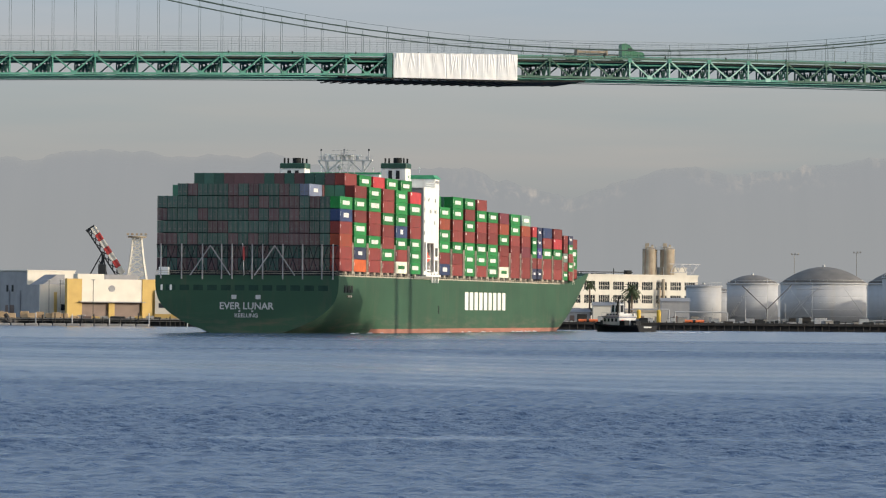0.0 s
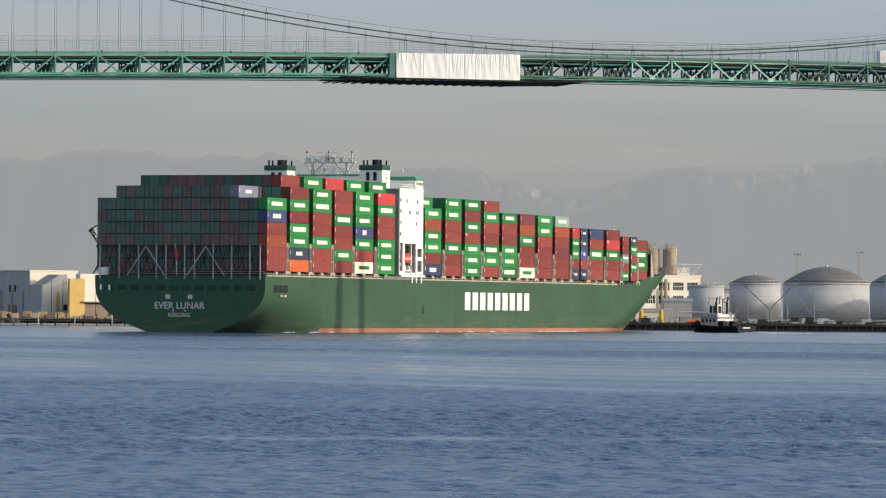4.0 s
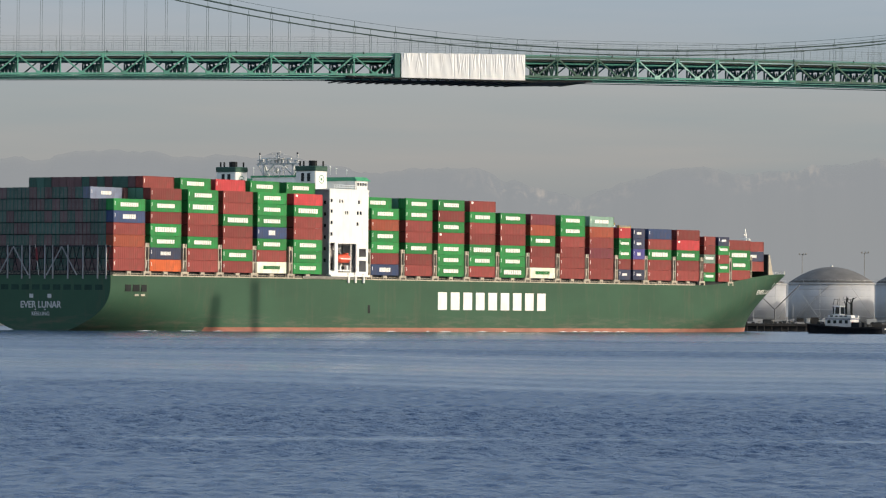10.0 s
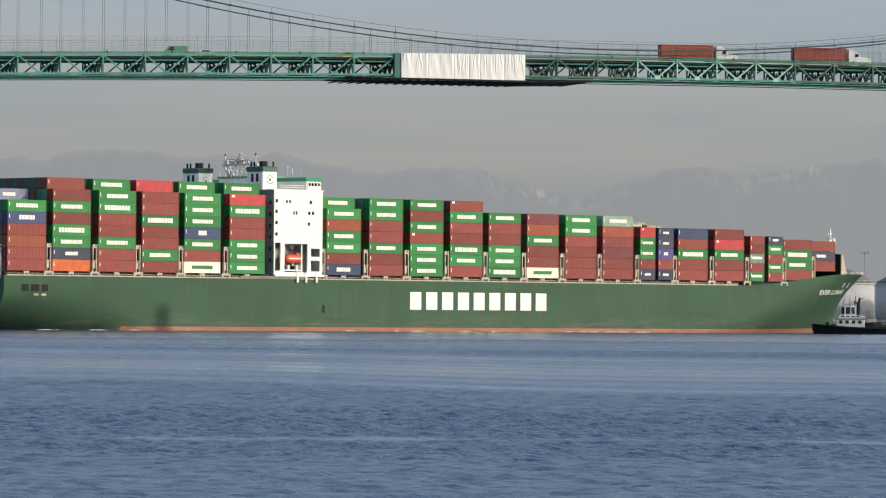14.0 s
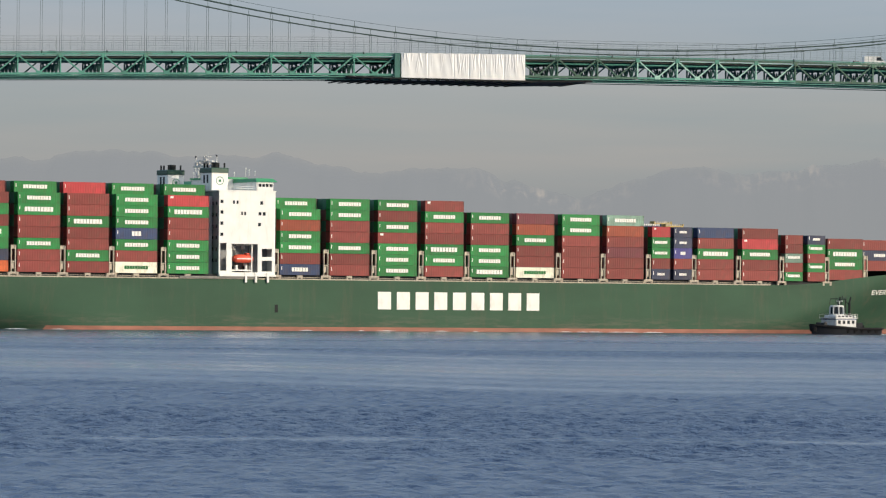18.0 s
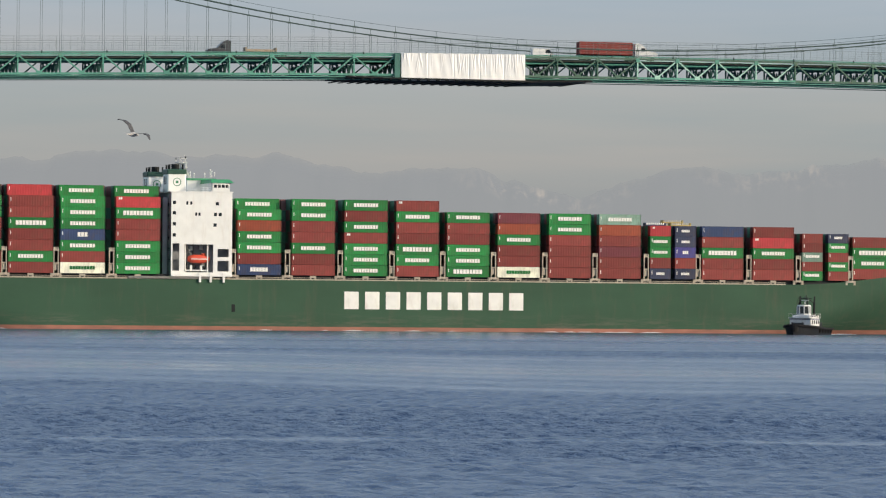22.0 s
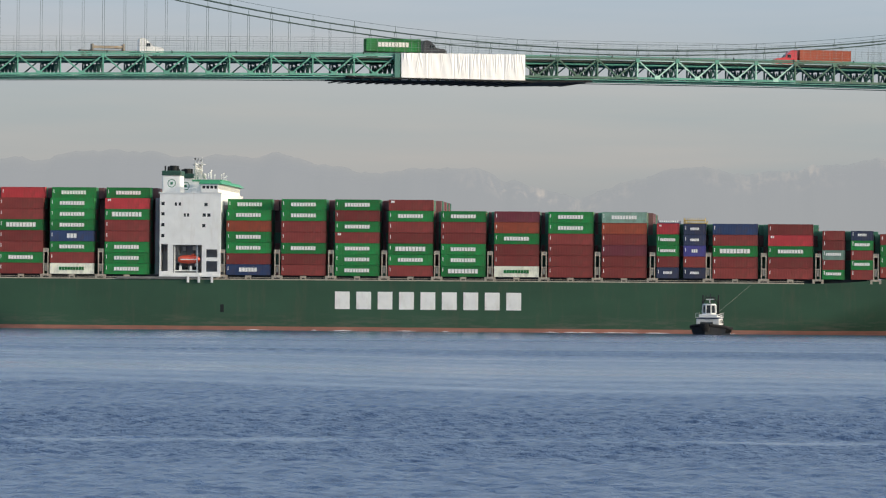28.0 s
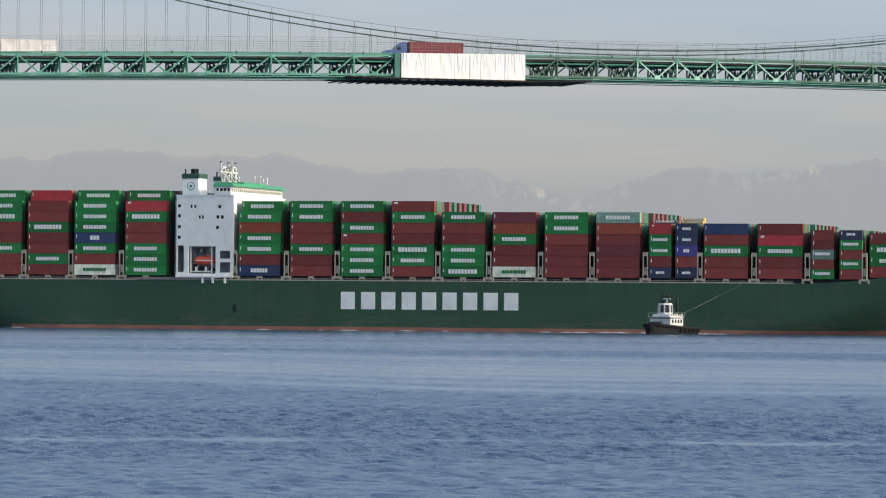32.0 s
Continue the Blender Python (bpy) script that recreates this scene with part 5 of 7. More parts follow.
def quay(name, x0, x1, y0, top, label, slab="concrete"):
    q = thing(name, label, "quay")
    part("deck_slab", Geo().box(x0, x1, y0, y0 + 40, top - 0.8, top), M[slab], q)
    part("fender_wall", Geo().box(x0, x1, y0 + 1.2, y0 + 1.6, -2, top - 0.8), M["pile"], q)
    me = Geo().lathe([(0.24, -3.0), (0.22, top + 0.55)], n=8).mesh("timber_post", M["pile"])
    n = int((x1 - x0) / 2.6)
    for k in range(n):
        part("timber_post", me, None, q, at=Matrix.Translation((x0 + 1 + k * 2.6 + 0.3 * math.sin(k * 2.3), y0 + 0.45, -0.35 * abs(math.sin(k * 1.7)))))
    cap = Geo().box(x0, x1, y0 - 0.05, y0 + 0.2, top - 0.7, top - 0.15)
    part("cap_beam", cap, M["pile"], q)
    return q


quay("quay", -240, 30, 1478, 2.3, "timber-piled quay with a concrete deck")
quay("quay", 34, 300, 1474, 2.5, "dark timber pier in front of storage tanks", "pile")


def tank(cx, cy, r, wall, rise, label, stairs=True):
    t = thing("storage_tank", label, "tank", group="storage tanks", at=pose(cx, cy, 2.5))
    part("shell", Geo().lathe([(r, 0), (r, wall - 0.5)], n=64), M["tank"], t, smooth=True)
    part("rim", Geo().lathe([(r + 0.15, wall - 0.5), (r + 0.35, wall - 0.4), (r + 0.35, wall), (r + 0.1, wall + 0.05)], n=64), M["tank"], t)
    part("dome_roof", Geo().lathe([(max(0.05, r * (1 - a / 8)), wall + rise * (1 - (1 - a / 8) ** 2)) for a in range(9)], n=48), M["dome"], t, "grey domed roof", smooth=True)
    part("roof_vent", Geo().lathe([(0.5, wall + rise - 0.1), (0.5, wall + rise + 0.5), (0.1, wall + rise + 0.8)], n=10), M["galv"], t)
    for k in range(5):
        z = wall * (k + 1) / 6
        part("shell_seam", Geo().lathe([(r + 0.015, z - 0.05), (r + 0.04, z), (r + 0.015, z + 0.05)], n=64, close=False), M["tank"], t)
    if stairs:
        g = Geo()
        for k in range(24):
            a0, a1 = -2.6 + k * 0.04, -2.6 + (k + 1) * 0.04
            z0, z1 = wall * k / 24, wall * (k + 1) / 24
            for rr in (r + 0.15, r + 0.9):
                g.beam((rr * math.cos(a0), rr * math.sin(a0), z0), (rr * math.cos(a1), rr * math.sin(a1), z1), 0.09)
            g.beam((rr * math.cos(a0), rr * math.sin(a0), z0 + 1), (rr * math.cos(a1), rr * math.sin(a1), z1 + 1), 0.06)
        part("spiral_stair", g, M["galv"], t)
    g = Geo()
    for k in range(16):
        a0, a1 = math.pi * 2 * k / 16, math.pi * 2 * (k + 1) / 16
        g.beam((r * math.cos(a0), r * math.sin(a0), wall + 1.0), (r * math.cos(a1), r * math.sin(a1), wall + 1.0), 0.07)
        g.beam((r * math.cos(a0), r * math.sin(a0), wall), (r * math.cos(a0), r * math.sin(a0), wall + 1.0), 0.07)
    part("roof_rail", g, M["galv"], t)
    return t


tank(92.6, 1592, 6.1, 12.6, 0.4, "small pale grey cylindrical storage tank", stairs=False)
tank(110.2, 1604, 8.9, 13.6, 2.9, "white storage tank with a low grey domed roof")
tank(138.8, 1650, 15.4, 14.2, 5.8, "large white storage tank with a grey domed roof")
tank(176.2, 1705, 16.6, 14.6, 6.0, "large white storage tank at the end of the row")
tank(100.5, 1640, 6.5, 11.0, 1.0, "small storage tank behind the row", stairs=False)

# two unseen tanks, added east of the row to shade its lower walls
tank(191.7, 1623.4, 15.0, 13.9, 5.6, "unseen large tank added to shade the row's large tank")
tank(159.8, 1582.5, 6.6, 16.0, 3.0, "unseen tall tank added to shade the row's middle tank", stairs=False)
# floodlight masts behind the tanks
for x, y, z in ((132.3, 1702, 27.6), (155.2, 1702, 28.4)):
    t = thing("floodlight_mast", "slim grey floodlight mast behind the tanks", "lamp mast", "floodlight masts", at=pose(x, y, 2.5))
    part("pole", Geo().beam((0, 0, 0), (0, 0, z - 2.5), 0.2, n=8), M["galv_dark"], t)
    part("cross_arm", Geo().beam((-1.2, 0, z - 2.7), (1.6, 0, z - 2.7), 0.16), M["galv_dark"], t)
    for d in (-1.0, 0.4, 1.4):
        part("floodlight", Geo().chamfer(d - 0.25, d + 0.25, -0.3, 0.2, z - 2.6, z - 2.15, 0.06), M["galv_dark"], t)

# white factory with window bands
FAC_TURN = 32.0
fac_pose = pose(44.0, 1608, 2.5, 0, 0, FAC_TURN)
fac = thing("factory_building", "white two-storey factory with large window bands", "building", at=fac_pose)
fx0, fx1 = 2.0, 58.0
bays = [(fx0 + 1.5 + k * 6.1, fx0 + 1.5 + k * 6.1 + 4.6) for k in range(9)]
hs = [(a, b, z0, z1) for a, b in bays for z0, z1 in ((11.1, 13.9), (6.4, 9.2), (2.0, 4.6))]
part("facade", wall_with_openings(fx0, fx1, 0, 16.0, 0, 0.5, hs), M["cream"], fac)
part("rear_block", Geo().box(fx0, fx1, 2.5, 22, 0, 15.9), M["cream"], fac)
part("end_wall", Geo().box(fx1 - 0.5, fx1, 0.502, 2.5, 0, 16).box(fx0, fx0 + 0.5, 0.502, 2.5, 0, 16), M["cream"], fac)
part("parapet", Geo().box(fx0 - 0.2, fx1 + 0.2, -0.25, 0.6, 16.002, 16.5), M["cream"], fac)
for a, b, z0, z1 in hs:
    w = part("window", Geo().box(a, b, 0.32, 0.36, z0, z1), M["glass"], fac)
    g = Geo()
    for k in range(1, 5):
        g.box(a + (b - a) * k / 5 - 0.06, a + (b - a) * k / 5 + 0.06, 0.24, 0.31, z0, z1)
    g.box(a, b, 0.24, 0.31, (z0 + z1) / 2 - 0.06, (z0 + z1) / 2 + 0.06)
    part("mullion_grid", g, M["cream"], w)
part("roof_shed", Geo().box(46, 56, 4, 12, 15.9, 19.2), M["cream"], fac)
g = Geo()
for k in range(7):
    g.beam((47 + k * 1.6, 1, 17.6 + (k % 2) * 2.8), (48.6 + k * 1.6, 1, 17.6 + ((k + 1) % 2) * 2.8), 0.22)
g.beam((46.5, 1, 20.4), (59.4, 1, 20.4), 0.25).beam((46.5, 1, 17.4), (57, 1, 17.4), 0.22).beam((59.4, 1, 20.4), (55, 1, 16.2), 0.22)
part("conveyor_truss", g, M["tank"], fac)
part("roof_pipe", Geo().beam((6, 6, 17.3), (34, 6, 17.3), 0.3).beam((26, 6, 16), (26, 6, 18.6), 0.25).box(9, 12, 5, 7, 15.9, 17.0).box(17, 22, 5, 7, 15.9, 16.8).box(31, 33, 5, 7, 15.9, 18.0), M["soot_shade"], fac)
part("down_pipe", Geo().lathe([(0.6, 0), (0.6, 15)], 42.2, -1.4, 12).lathe([(0.4, 0), (0.4, 12)], 40.6, -1.4, 12), M["silo"], fac)
for cx, tone in ((76.0, 0), (82.3, 1)):
    s = thing("silo", "rust-stained cylindrical silo on the factory roof", "silo", group="roof silos", at=pose(cx, 1638, 2.5))
    part("barrel", Geo().lathe([(2.55, 15.9), (2.55, 25.6), (2.3, 25.8)], n=28), M["silo"], s, smooth=False)
    part("cap", Geo().lathe([(2.3, 25.8), (0.9, 26.3), (0.9, 26.5)], n=20).chamfer(-1.6, -0.2, -0.7, 0.7, 26.0, 27.8, 0.1).box(0.5, 1.3, -0.4, 0.4, 26.0, 27.2), M["silo"], s)
    g = Geo()
    for k in range(10):
        a = k * math.pi / 5
        g.beam((2.5 * math.cos(a), 2.5 * math.sin(a), 25.2), (2.5 * math.cos(a), 2.5 * math.sin(a), 26.4), 0.1)
        g.beam((2.5 * math.cos(a), 2.5 * math.sin(a), 26.4), (2.5 * math.cos(a + 0.63), 2.5 * math.sin(a + 0.63), 26.4), 0.1)
    part("top_rail", g, M["galv"], s)
    part("ladder", Geo().beam((2.7, -0.4, 15), (2.7, -0.4, 25.5), 0.1).beam((2.7, 0.4, 15), (2.7, 0.4, 25.5), 0.1), M["galv"], s)
lone("catwalk", Geo().box(77.8, 81.2, 1636, 1639, 28.0, 28.3).beam((77.8, 1636, 29.2), (81.2, 1636, 29.2), 0.12), M["galv"], "steel catwalk between two silos", "catwalk")


def shed(x0, x1, y0, y1, h, mat, label, roof=None, ridge=1.2):
    t = thing("shed", label, "shed", at=pose((x0 + x1) / 2, y0, 2.3))
    w = (x1 - x0) / 2
    part("outer_wall", Geo().box(-w, w, 0, y1 - y0, 0, h), mat, t)
    part("roof", Geo().add([(-w - 0.3, -0.4, h), (w + 0.3, -0.4, h), (w + 0.3, y1 - y0, h), (-w - 0.3, y1 - y0, h), (-w - 0.3, (y1 - y0) / 2, h + ridge), (w + 0.3, (y1 - y0) / 2, h + ridge)],
                          [(0, 1, 5, 4), (2, 3, 4, 5), (0, 4, 3), (1, 2, 5), (0, 3, 2, 1)]), roof or M["grey_roof"], t)
    part("door", Geo().box(-0.8, 0.8, -0.06, -0.01, 0, 2.2), M["shutter"], t)
    return t


shed(76.5, 86.0, 1560, 1570, 7.2, M["grey_wall"], "grey metal shed beside the tanks")
shed(53.0, 63.0, 1545, 1555, 5.6, M["cream"], "low cream shed with a grey roof")
shed(64.5, 75.0, 1556, 1566, 3.6, M["cream"], "low cream shed with a rust-red roof", M["silo"])
shed(40.0, 52.0, 1548, 1558, 3.4, M["grey_wall"], "long low grey dock shed")
for x, h in ((99.5, 11.0), (106.5, 14.0), (112.2, 6.5), (120.8, 13.0), (138.3, 13.0), (89.0, 5.0)):
    p = thing("mooring_mast", "slim white steel mast on the pier", "mast", group="pier masts", at=pose(x, 1480, 2.5))
    part("pole", Geo().beam((0, 0, 0), (0, 0, h), 0.15, n=8), M["galv"], p)
    part("base", Geo().box(-0.5, 0.5, -0.5, 0.5, 0, 0.5), M["dark"], p)
    if h > 12:
        part("boom", Geo().beam((0.3, 0, 1.0), (-8.0 if x > 115 else 8.0, 0, 12.6), 0.1), M["galv"], p, "slanted derrick boom")
        part("boom", Geo().beam((-0.3, 0, 1.0), (6.5, 0, -0.0 + 1.2), 0.25), M["galv"], p)
lone("loading_arm", Geo().beam((98.5, 1482, 14.5), (106.5, 1482, 7.0), 0.3).beam((106.5, 1482, 7.0), (114.5, 1482, 15.0), 0.3).beam((106.5, 1482, 2.5), (106.5, 1482, 7.2), 0.3), M["dome"], "folded dark steel loading arm on the pier", "loading arm")
rngc = random.Random(11)
for k in range(72):
    x = 38 + k * 1.65 + rngc.uniform(-1, 1)
    w, h = rngc.uniform(0.3, 1.6), rngc.uniform(0.4, 2.6) ** 1.0 * rngc.uniform(0.5, 1)
    mat = rngc.choice([M["dark"], M["galv"], M["concrete"], M["dark"], M["pile"], M["pile"], M["grey_wall"], M["tank"]])
    y = 1480 + rngc.uniform(0, 26)
    c = thing("dock_box", "small weathered equipment box on the pier", "box", group="dock clutter", at=pose(x, y, 2.5))
    part("body", Geo().chamfer(-w, w, -0.8, 0.8, 0, h, 0.08), mat, c)
    part("lid", Geo().box(-w - 0.06, w + 0.06, -0.86, 0.86, h + 0.002, h + 0.1), M["dark"], c)
for x0, x1, z in ((61, 76, 4.2), (78, 95, 3.4)):
    g = Geo()
    g.beam((x0, 1500, z + 2.5), (x1, 1500, z + 2.5), 0.45, n=8).beam((x0, 1500, 2.4), (x0, 1500, z + 2.5), 0.45, n=8).beam((x1, 1500, 2.4), (x1, 1500, z + 2.5), 0.45, n=8)
    lone("pipe_bridge", g, M["tank"], "white pipe run along the dock", "pipe")
for x in (66.0, 72.5, 58.8):
    lone("bollard_post", Geo().lathe([(0.7, 2.5), (0.7, 6.2), (0.4, 6.6)], x, 1496, 12), M["yellow"], "stout yellow post on the dock", "post", group="yellow posts")
for x0 in (80.0, 46.0):
    b = thing("work_float", "orange floating boom stored at the quay", "float", at=pose(x0, 1478, 2.5))
    part("tube", Geo().beam((0, 0, 0.5), (6.2, 0, 0.5), 0.9, n=8), M["redlight"], b)
    part("collar", Geo().beam((2.6, 0, 0.5), (3.4, 0, 0.5), 1.05, n=8), M["dark"], b)


def palm(x, y, h, crown, label):
    t = thing("palm_tree", label, "tree", at=pose(x, y, 2.5))
    part("trunk", Geo().lathe([(0.42, 0), (0.30, h * 0.3), (0.26, h * 0.9), (0.34, h)], n=10), M["bark"], t)
    rp = random.Random(int(x))
    g = Geo()
    for k in range(46):
        a, e = rp.uniform(0, 6.283), rp.uniform(-0.9, 1.25)
        ln = crown * rp.uniform(0.75, 1.1)
        pts = []
        for q in range(7):
            s = q / 6
            d = ln * s * math.cos(e * (1 - 0.3 * s))
            z = h + ln * (s * math.sin(e) - 0.45 * s * s)
            pts.append(Vector((d * math.cos(a), d * math.sin(a), z)))
        side = Vector((-math.sin(a), math.cos(a), 0))
        for p, q in zip(pts, pts[1:]):
            for s in (-1, 1):
                o = side * s * 0.55 * crown / 3.4
                m0 = p.lerp(q, 0.35)
                g.add([p, m0 + o + Vector((0, 0, -0.25)), q], [(0, 1, 2)])
                g.add([p.lerp(q, 0.5), q + o * 0.9 + Vector((0, 0, -0.3)), q], [(0, 1, 2)])
        g.tube(pts, 0.035, 3)
    tagged(part("crown", g, M["frond"], t, "crown of drooping dark green fronds"), kind="stuff")
    return t


palm(66.0, 1548, 11.0, 3.6, "shaggy palm tree in front of the factory")
palm(52.0, 1552, 12.8, 2.2, "tall thin palm tree beside the factory")

# left shore: warehouse, terminal block, crane and lattice tower
wh = thing("warehouse", "large grey and white flat-roofed warehouse", "building", at=pose(-134.5, 1526, 2.3, 0, 0, 40))
part("grey_block", Geo().box(0, 19.0, 0.4, 95, 0, 15.3), M["grey_wall"], wh)
part("white_front", Geo().box(0, 19.2, 0, 0.398, 0, 15.4), M["cream"], wh)
part("roof_edge", Geo().box(-0.2, 19.4, -0.2, 95.2, 15.402, 15.8), M["cream"], wh)
for k in range(14):
    y = 4 + k * 6.2
    part("pilaster", Geo().box(-0.35, -0.002, y - 0.35, y + 0.35, 0, 9.0), M["grey_roof"], wh)
for y in (8.5, 11.5):
    part("louvre", Geo().box(-0.1, -0.002, y - 0.5, y + 0.5, 8.6, 10.8), M["dark"], wh)
for y in (10, 24, 40):
    part("loading_door", Geo().box(-0.12, -0.002, y - 2.5, y + 2.5, 0, 4.2), M["shutter"], wh)
sm = thing("side_building", "cream block with an ochre stripe", "building", at=pose(-129.0, 1510, 2.3, 0, 0, 40))
part("grey_side", Geo().box(0, 10.6, 0.4, 10, 0, 10.9), M["grey_wall"], sm)
part("cream_front", Geo().box(0, 10.8, 0, 0.398, 0, 11.0), M["cream"], sm)
part("stripe", Geo().box(5.6, 6.8, -0.06, -0.002, 0.5, 8.5), M["ochre"], sm)
part("window", Geo().box(8.4, 10.4, -0.06, -0.002, 2.5, 4.5), M["glass"], sm)
part("slanted_roof", Geo().add([(3, 3, 10.9), (9, 3, 14.3), (12, 3, 14.3), (12, 3, 10.9), (3, 10, 10.9), (9, 10, 14.3), (12, 10, 14.3), (12, 10, 10.9)], [(0, 3, 2, 1), (4, 5, 6, 7), (0, 1, 5, 4), (1, 2, 6, 5), (2, 3, 7, 6)]), M["grey_roof"], sm)
tb = thing("terminal_building", "cream terminal block with ochre corners and brown shutters", "building", at=pose(-119.5, 1500, 2.3, 0, 0, 38) @ Matrix.Translation((120.0 * 1.27, 0, 0)) @ Matrix.Diagonal((1.27, 1, 1, 1)))
part("main_wall", wall_with_openings(-115.4, -96.7, 0, 12.8, 0, 0.6, [(-115.4, -107.0, 0, 5.2), (-105.4, -96.7, 0, 5.2)]), M["cream"], tb)
part("corner_block", Geo().box(-120.0, -115.402, -0.3, 0.9, 0, 12.9), M["ochre"], tb, "ochre corner")
part("corner_block", Geo().box(-96.698, -92.2, -0.3, 14, 0, 12.9), M["ochre"], tb, "ochre corner")
part("centre_pier", Geo().box(-107.1, -105.3, -0.25, 0.4, 0, 5.1), M["ochre"], tb)
part("shutter", Geo().box(-115.3, -107.1, 0.7, 0.9, 0, 5.3), M["shutter"], tb)
part("shutter", Geo().box(-105.3, -96.8, 0.7, 0.9, 0, 5.3), M["shutter"], tb)
part("canopy", Geo().box(-116.5, -96.4, -1.6, -0.01, 5.25, 5.5), M["grey_roof"], tb)
part("roof_block", Geo().box(-116.4, -108.2, 0.4, 3, 12.802, 14.5), M["cream"], tb)
part("roof_plant", Geo().box(-108.0, -97.8, 0.4, 12, 12.802, 14.3), M["grey_roof"], tb)
part("rear_block", Geo().box(-109.5, -96.8, 1.2, 14, 0, 12.6), M["grey_wall"], tb)
part("round_emblem", Geo().lathe([(1.05, 0), (1.05, 0.08)], n=24), M["grey_roof"], tb, "round grey emblem", at=Matrix.Translation((-106.1, -0.01, 9.8)) @ Matrix.Rotation(radians(90), 4, "X"))
low = thing("low_building", "low cream annexe with a dark window", "building", at=pose(0, 1520, 2.3))
part("block", Geo().box(-92.0, -60, 0, 12, 0, 9.4), M["cream"], low)
for k in range(6):
    part("window", Geo().box(-90.8 + k * 5, -88.2 + k * 5, -0.06, -0.002, 3.6, 5.2), M["glass"], low)
part("plinth", Geo().box(-92.0, -60, -0.4, -0.07, 0, 1.6), M["ochre"], low)
for x in (-124.0, -120.4, -109.8):
    p = thing("light_pole", "slim dark lighting pole on the quay", "lamp post", group="quay lights", at=pose(x, 1486, 2.3))
    part("pole", Geo().beam((0, 0, 0), (0, 0, 12.5), 0.18, n=6), M["dark"], p)
    part("lamp_head", Geo().box(-0.6, 0.6, -0.2, 0.2, 12.3, 12.6), M["galv"], p)
rngl = random.Random(4)
for k in range(22):
    x = -146 + k * 2.7 + rngl.uniform(-0.9, 0.9)
    h = rngl.uniform(1.5, 2.3) if x < -118 else rngl.uniform(0.4, 1.3)
    c = thing("pallet_stack", "stack of tan crates on the quay", "crate", group="quay crates", at=pose(x, 1483 + rngl.uniform(0, 3), 2.3))
    part("crate", Geo().chamfer(-1.3, 1.3, -0.9, 0.9, 0, h, 0.06), M["tan"] if x < -118 else rngl.choice([M["ochre"], M["pile"], M["tan"], M["shutter"], M["concrete"], M["dark"]]), c)
    part("skid", Geo().box(-1.15, 1.15, -0.95, 0.95, 0, 0.14), M["pile"], c)
cr = thing("harbour_crane", "red and white striped crane boom raised over the roofs", "crane", at=pose(0, 1560, 0))
base, tip = Vector((-106.0, 0, 17.0)), Vector((-116.2, 0, 32.6))
ax = (tip - base).normalized()
nrm = Vector((ax.z, 0, -ax.x))
for k in range(7):
    a, b = base + (tip - base) * k / 7, base + (tip - base) * (k + 0.97) / 7
    g = Geo()
    for s_ in (0.1, 1.5):
        for y in (-0.8, 0.8):
            o = nrm * s_ + Vector((0, y, 0))
            g.beam(a + o, b + o, 0.42)
    g.beam(a + nrm * 0.8, b + nrm * 0.8, 1.5, 1.1)
    part("boom_section", g, M["redpaint"] if k % 2 else M["cream"], cr, "red boom panel" if k % 2 else "white boom panel")
    g = Geo()
    for y in (-0.7, 0.7):
        o = Vector((0, y, 0))
        g.beam(a - nrm * 1.5 + o, b - nrm * 1.5 + o, 0.4).beam(a - nrm * 1.5 + o, b + nrm * 0.1 + o, 0.26).beam(a + nrm * 0.1 + o, b - nrm * 1.5 + o, 0.26)
    part("boom_lattice", g, M["dark"], cr)
part("boom_head", Geo().beam(tip - nrm * 1.9, tip + nrm * 1.4, 1.2, 0.9), M["dark"], cr)
part("hoist_gear", Geo().chamfer(-113.6, -111.0, -1.2, 1.2, 17.0, 20.5, 0.2).beam((-113, 0, 20.4), (-111.6, 0, 23.2), 0.5).beam((-110.6, 0, 17), (-113.4, 0, 21.6), 0.3), M["dark"], cr)
part("a_frame", Geo().beam((-112, 0, 2), (-112.3, 0, 24.5), 0.6).beam((-118, 0, 14), (-112.3, 0, 24.5), 0.4).beam((-108, 0, 2), (-112.3, 0, 24.5), 0.5), M["dark"], cr)
part("machinery_house", Geo().chamfer(-112, -105, -2, 2, 2.5, 17, 0.2), M["grey_wall"], cr)
tw = thing("lattice_tower", "white steel lattice tower with a round platform", "tower", at=pose(-100.6, 1560, 2.3))
zz = [12.0, 15.0, 17.7, 20.2, 22.5, 24.6, 26.3, 27.6]
rr_ = [4.8, 4.1, 3.5, 3.0, 2.6, 2.3, 2.1, 2.0]
g = Geo()
for k in range(7):
    for i in range(4):
        a0, a1 = math.pi / 4 + i * math.pi / 2, math.pi / 4 + (i + 1) * math.pi / 2
        P = lambda r, a, z: (r * math.cos(a), r * math.sin(a), z)
        g.beam(P(rr_[k], a0, zz[k]), P(rr_[k + 1], a0, zz[k + 1]), 0.42)
        g.beam(P(rr_[k], a0, zz[k]), P(rr_[k + 1], a1, zz[k + 1]), 0.24).beam(P(rr_[k], a1, zz[k]), P(rr_[k + 1], a0, zz[k + 1]), 0.24)
        g.beam(P(rr_[k + 1], a0, zz[k + 1]), P(rr_[k + 1], a1, zz[k + 1]), 0.18)
part("lattice", g, M["cream"], tw)
part("lower_legs", Geo().beam((4.6 * 0.7, -3.2, 0), (3.25, -3.25, 12), 0.4).beam((-3.2, -3.2, 0), (-3.25, -3.25, 12), 0.4).beam((3.2, 3.2, 0), (3.25, 3.25, 12), 0.4).beam((-3.2, 3.2, 0), (-3.25, 3.25, 12), 0.4), M["tank"], tw)
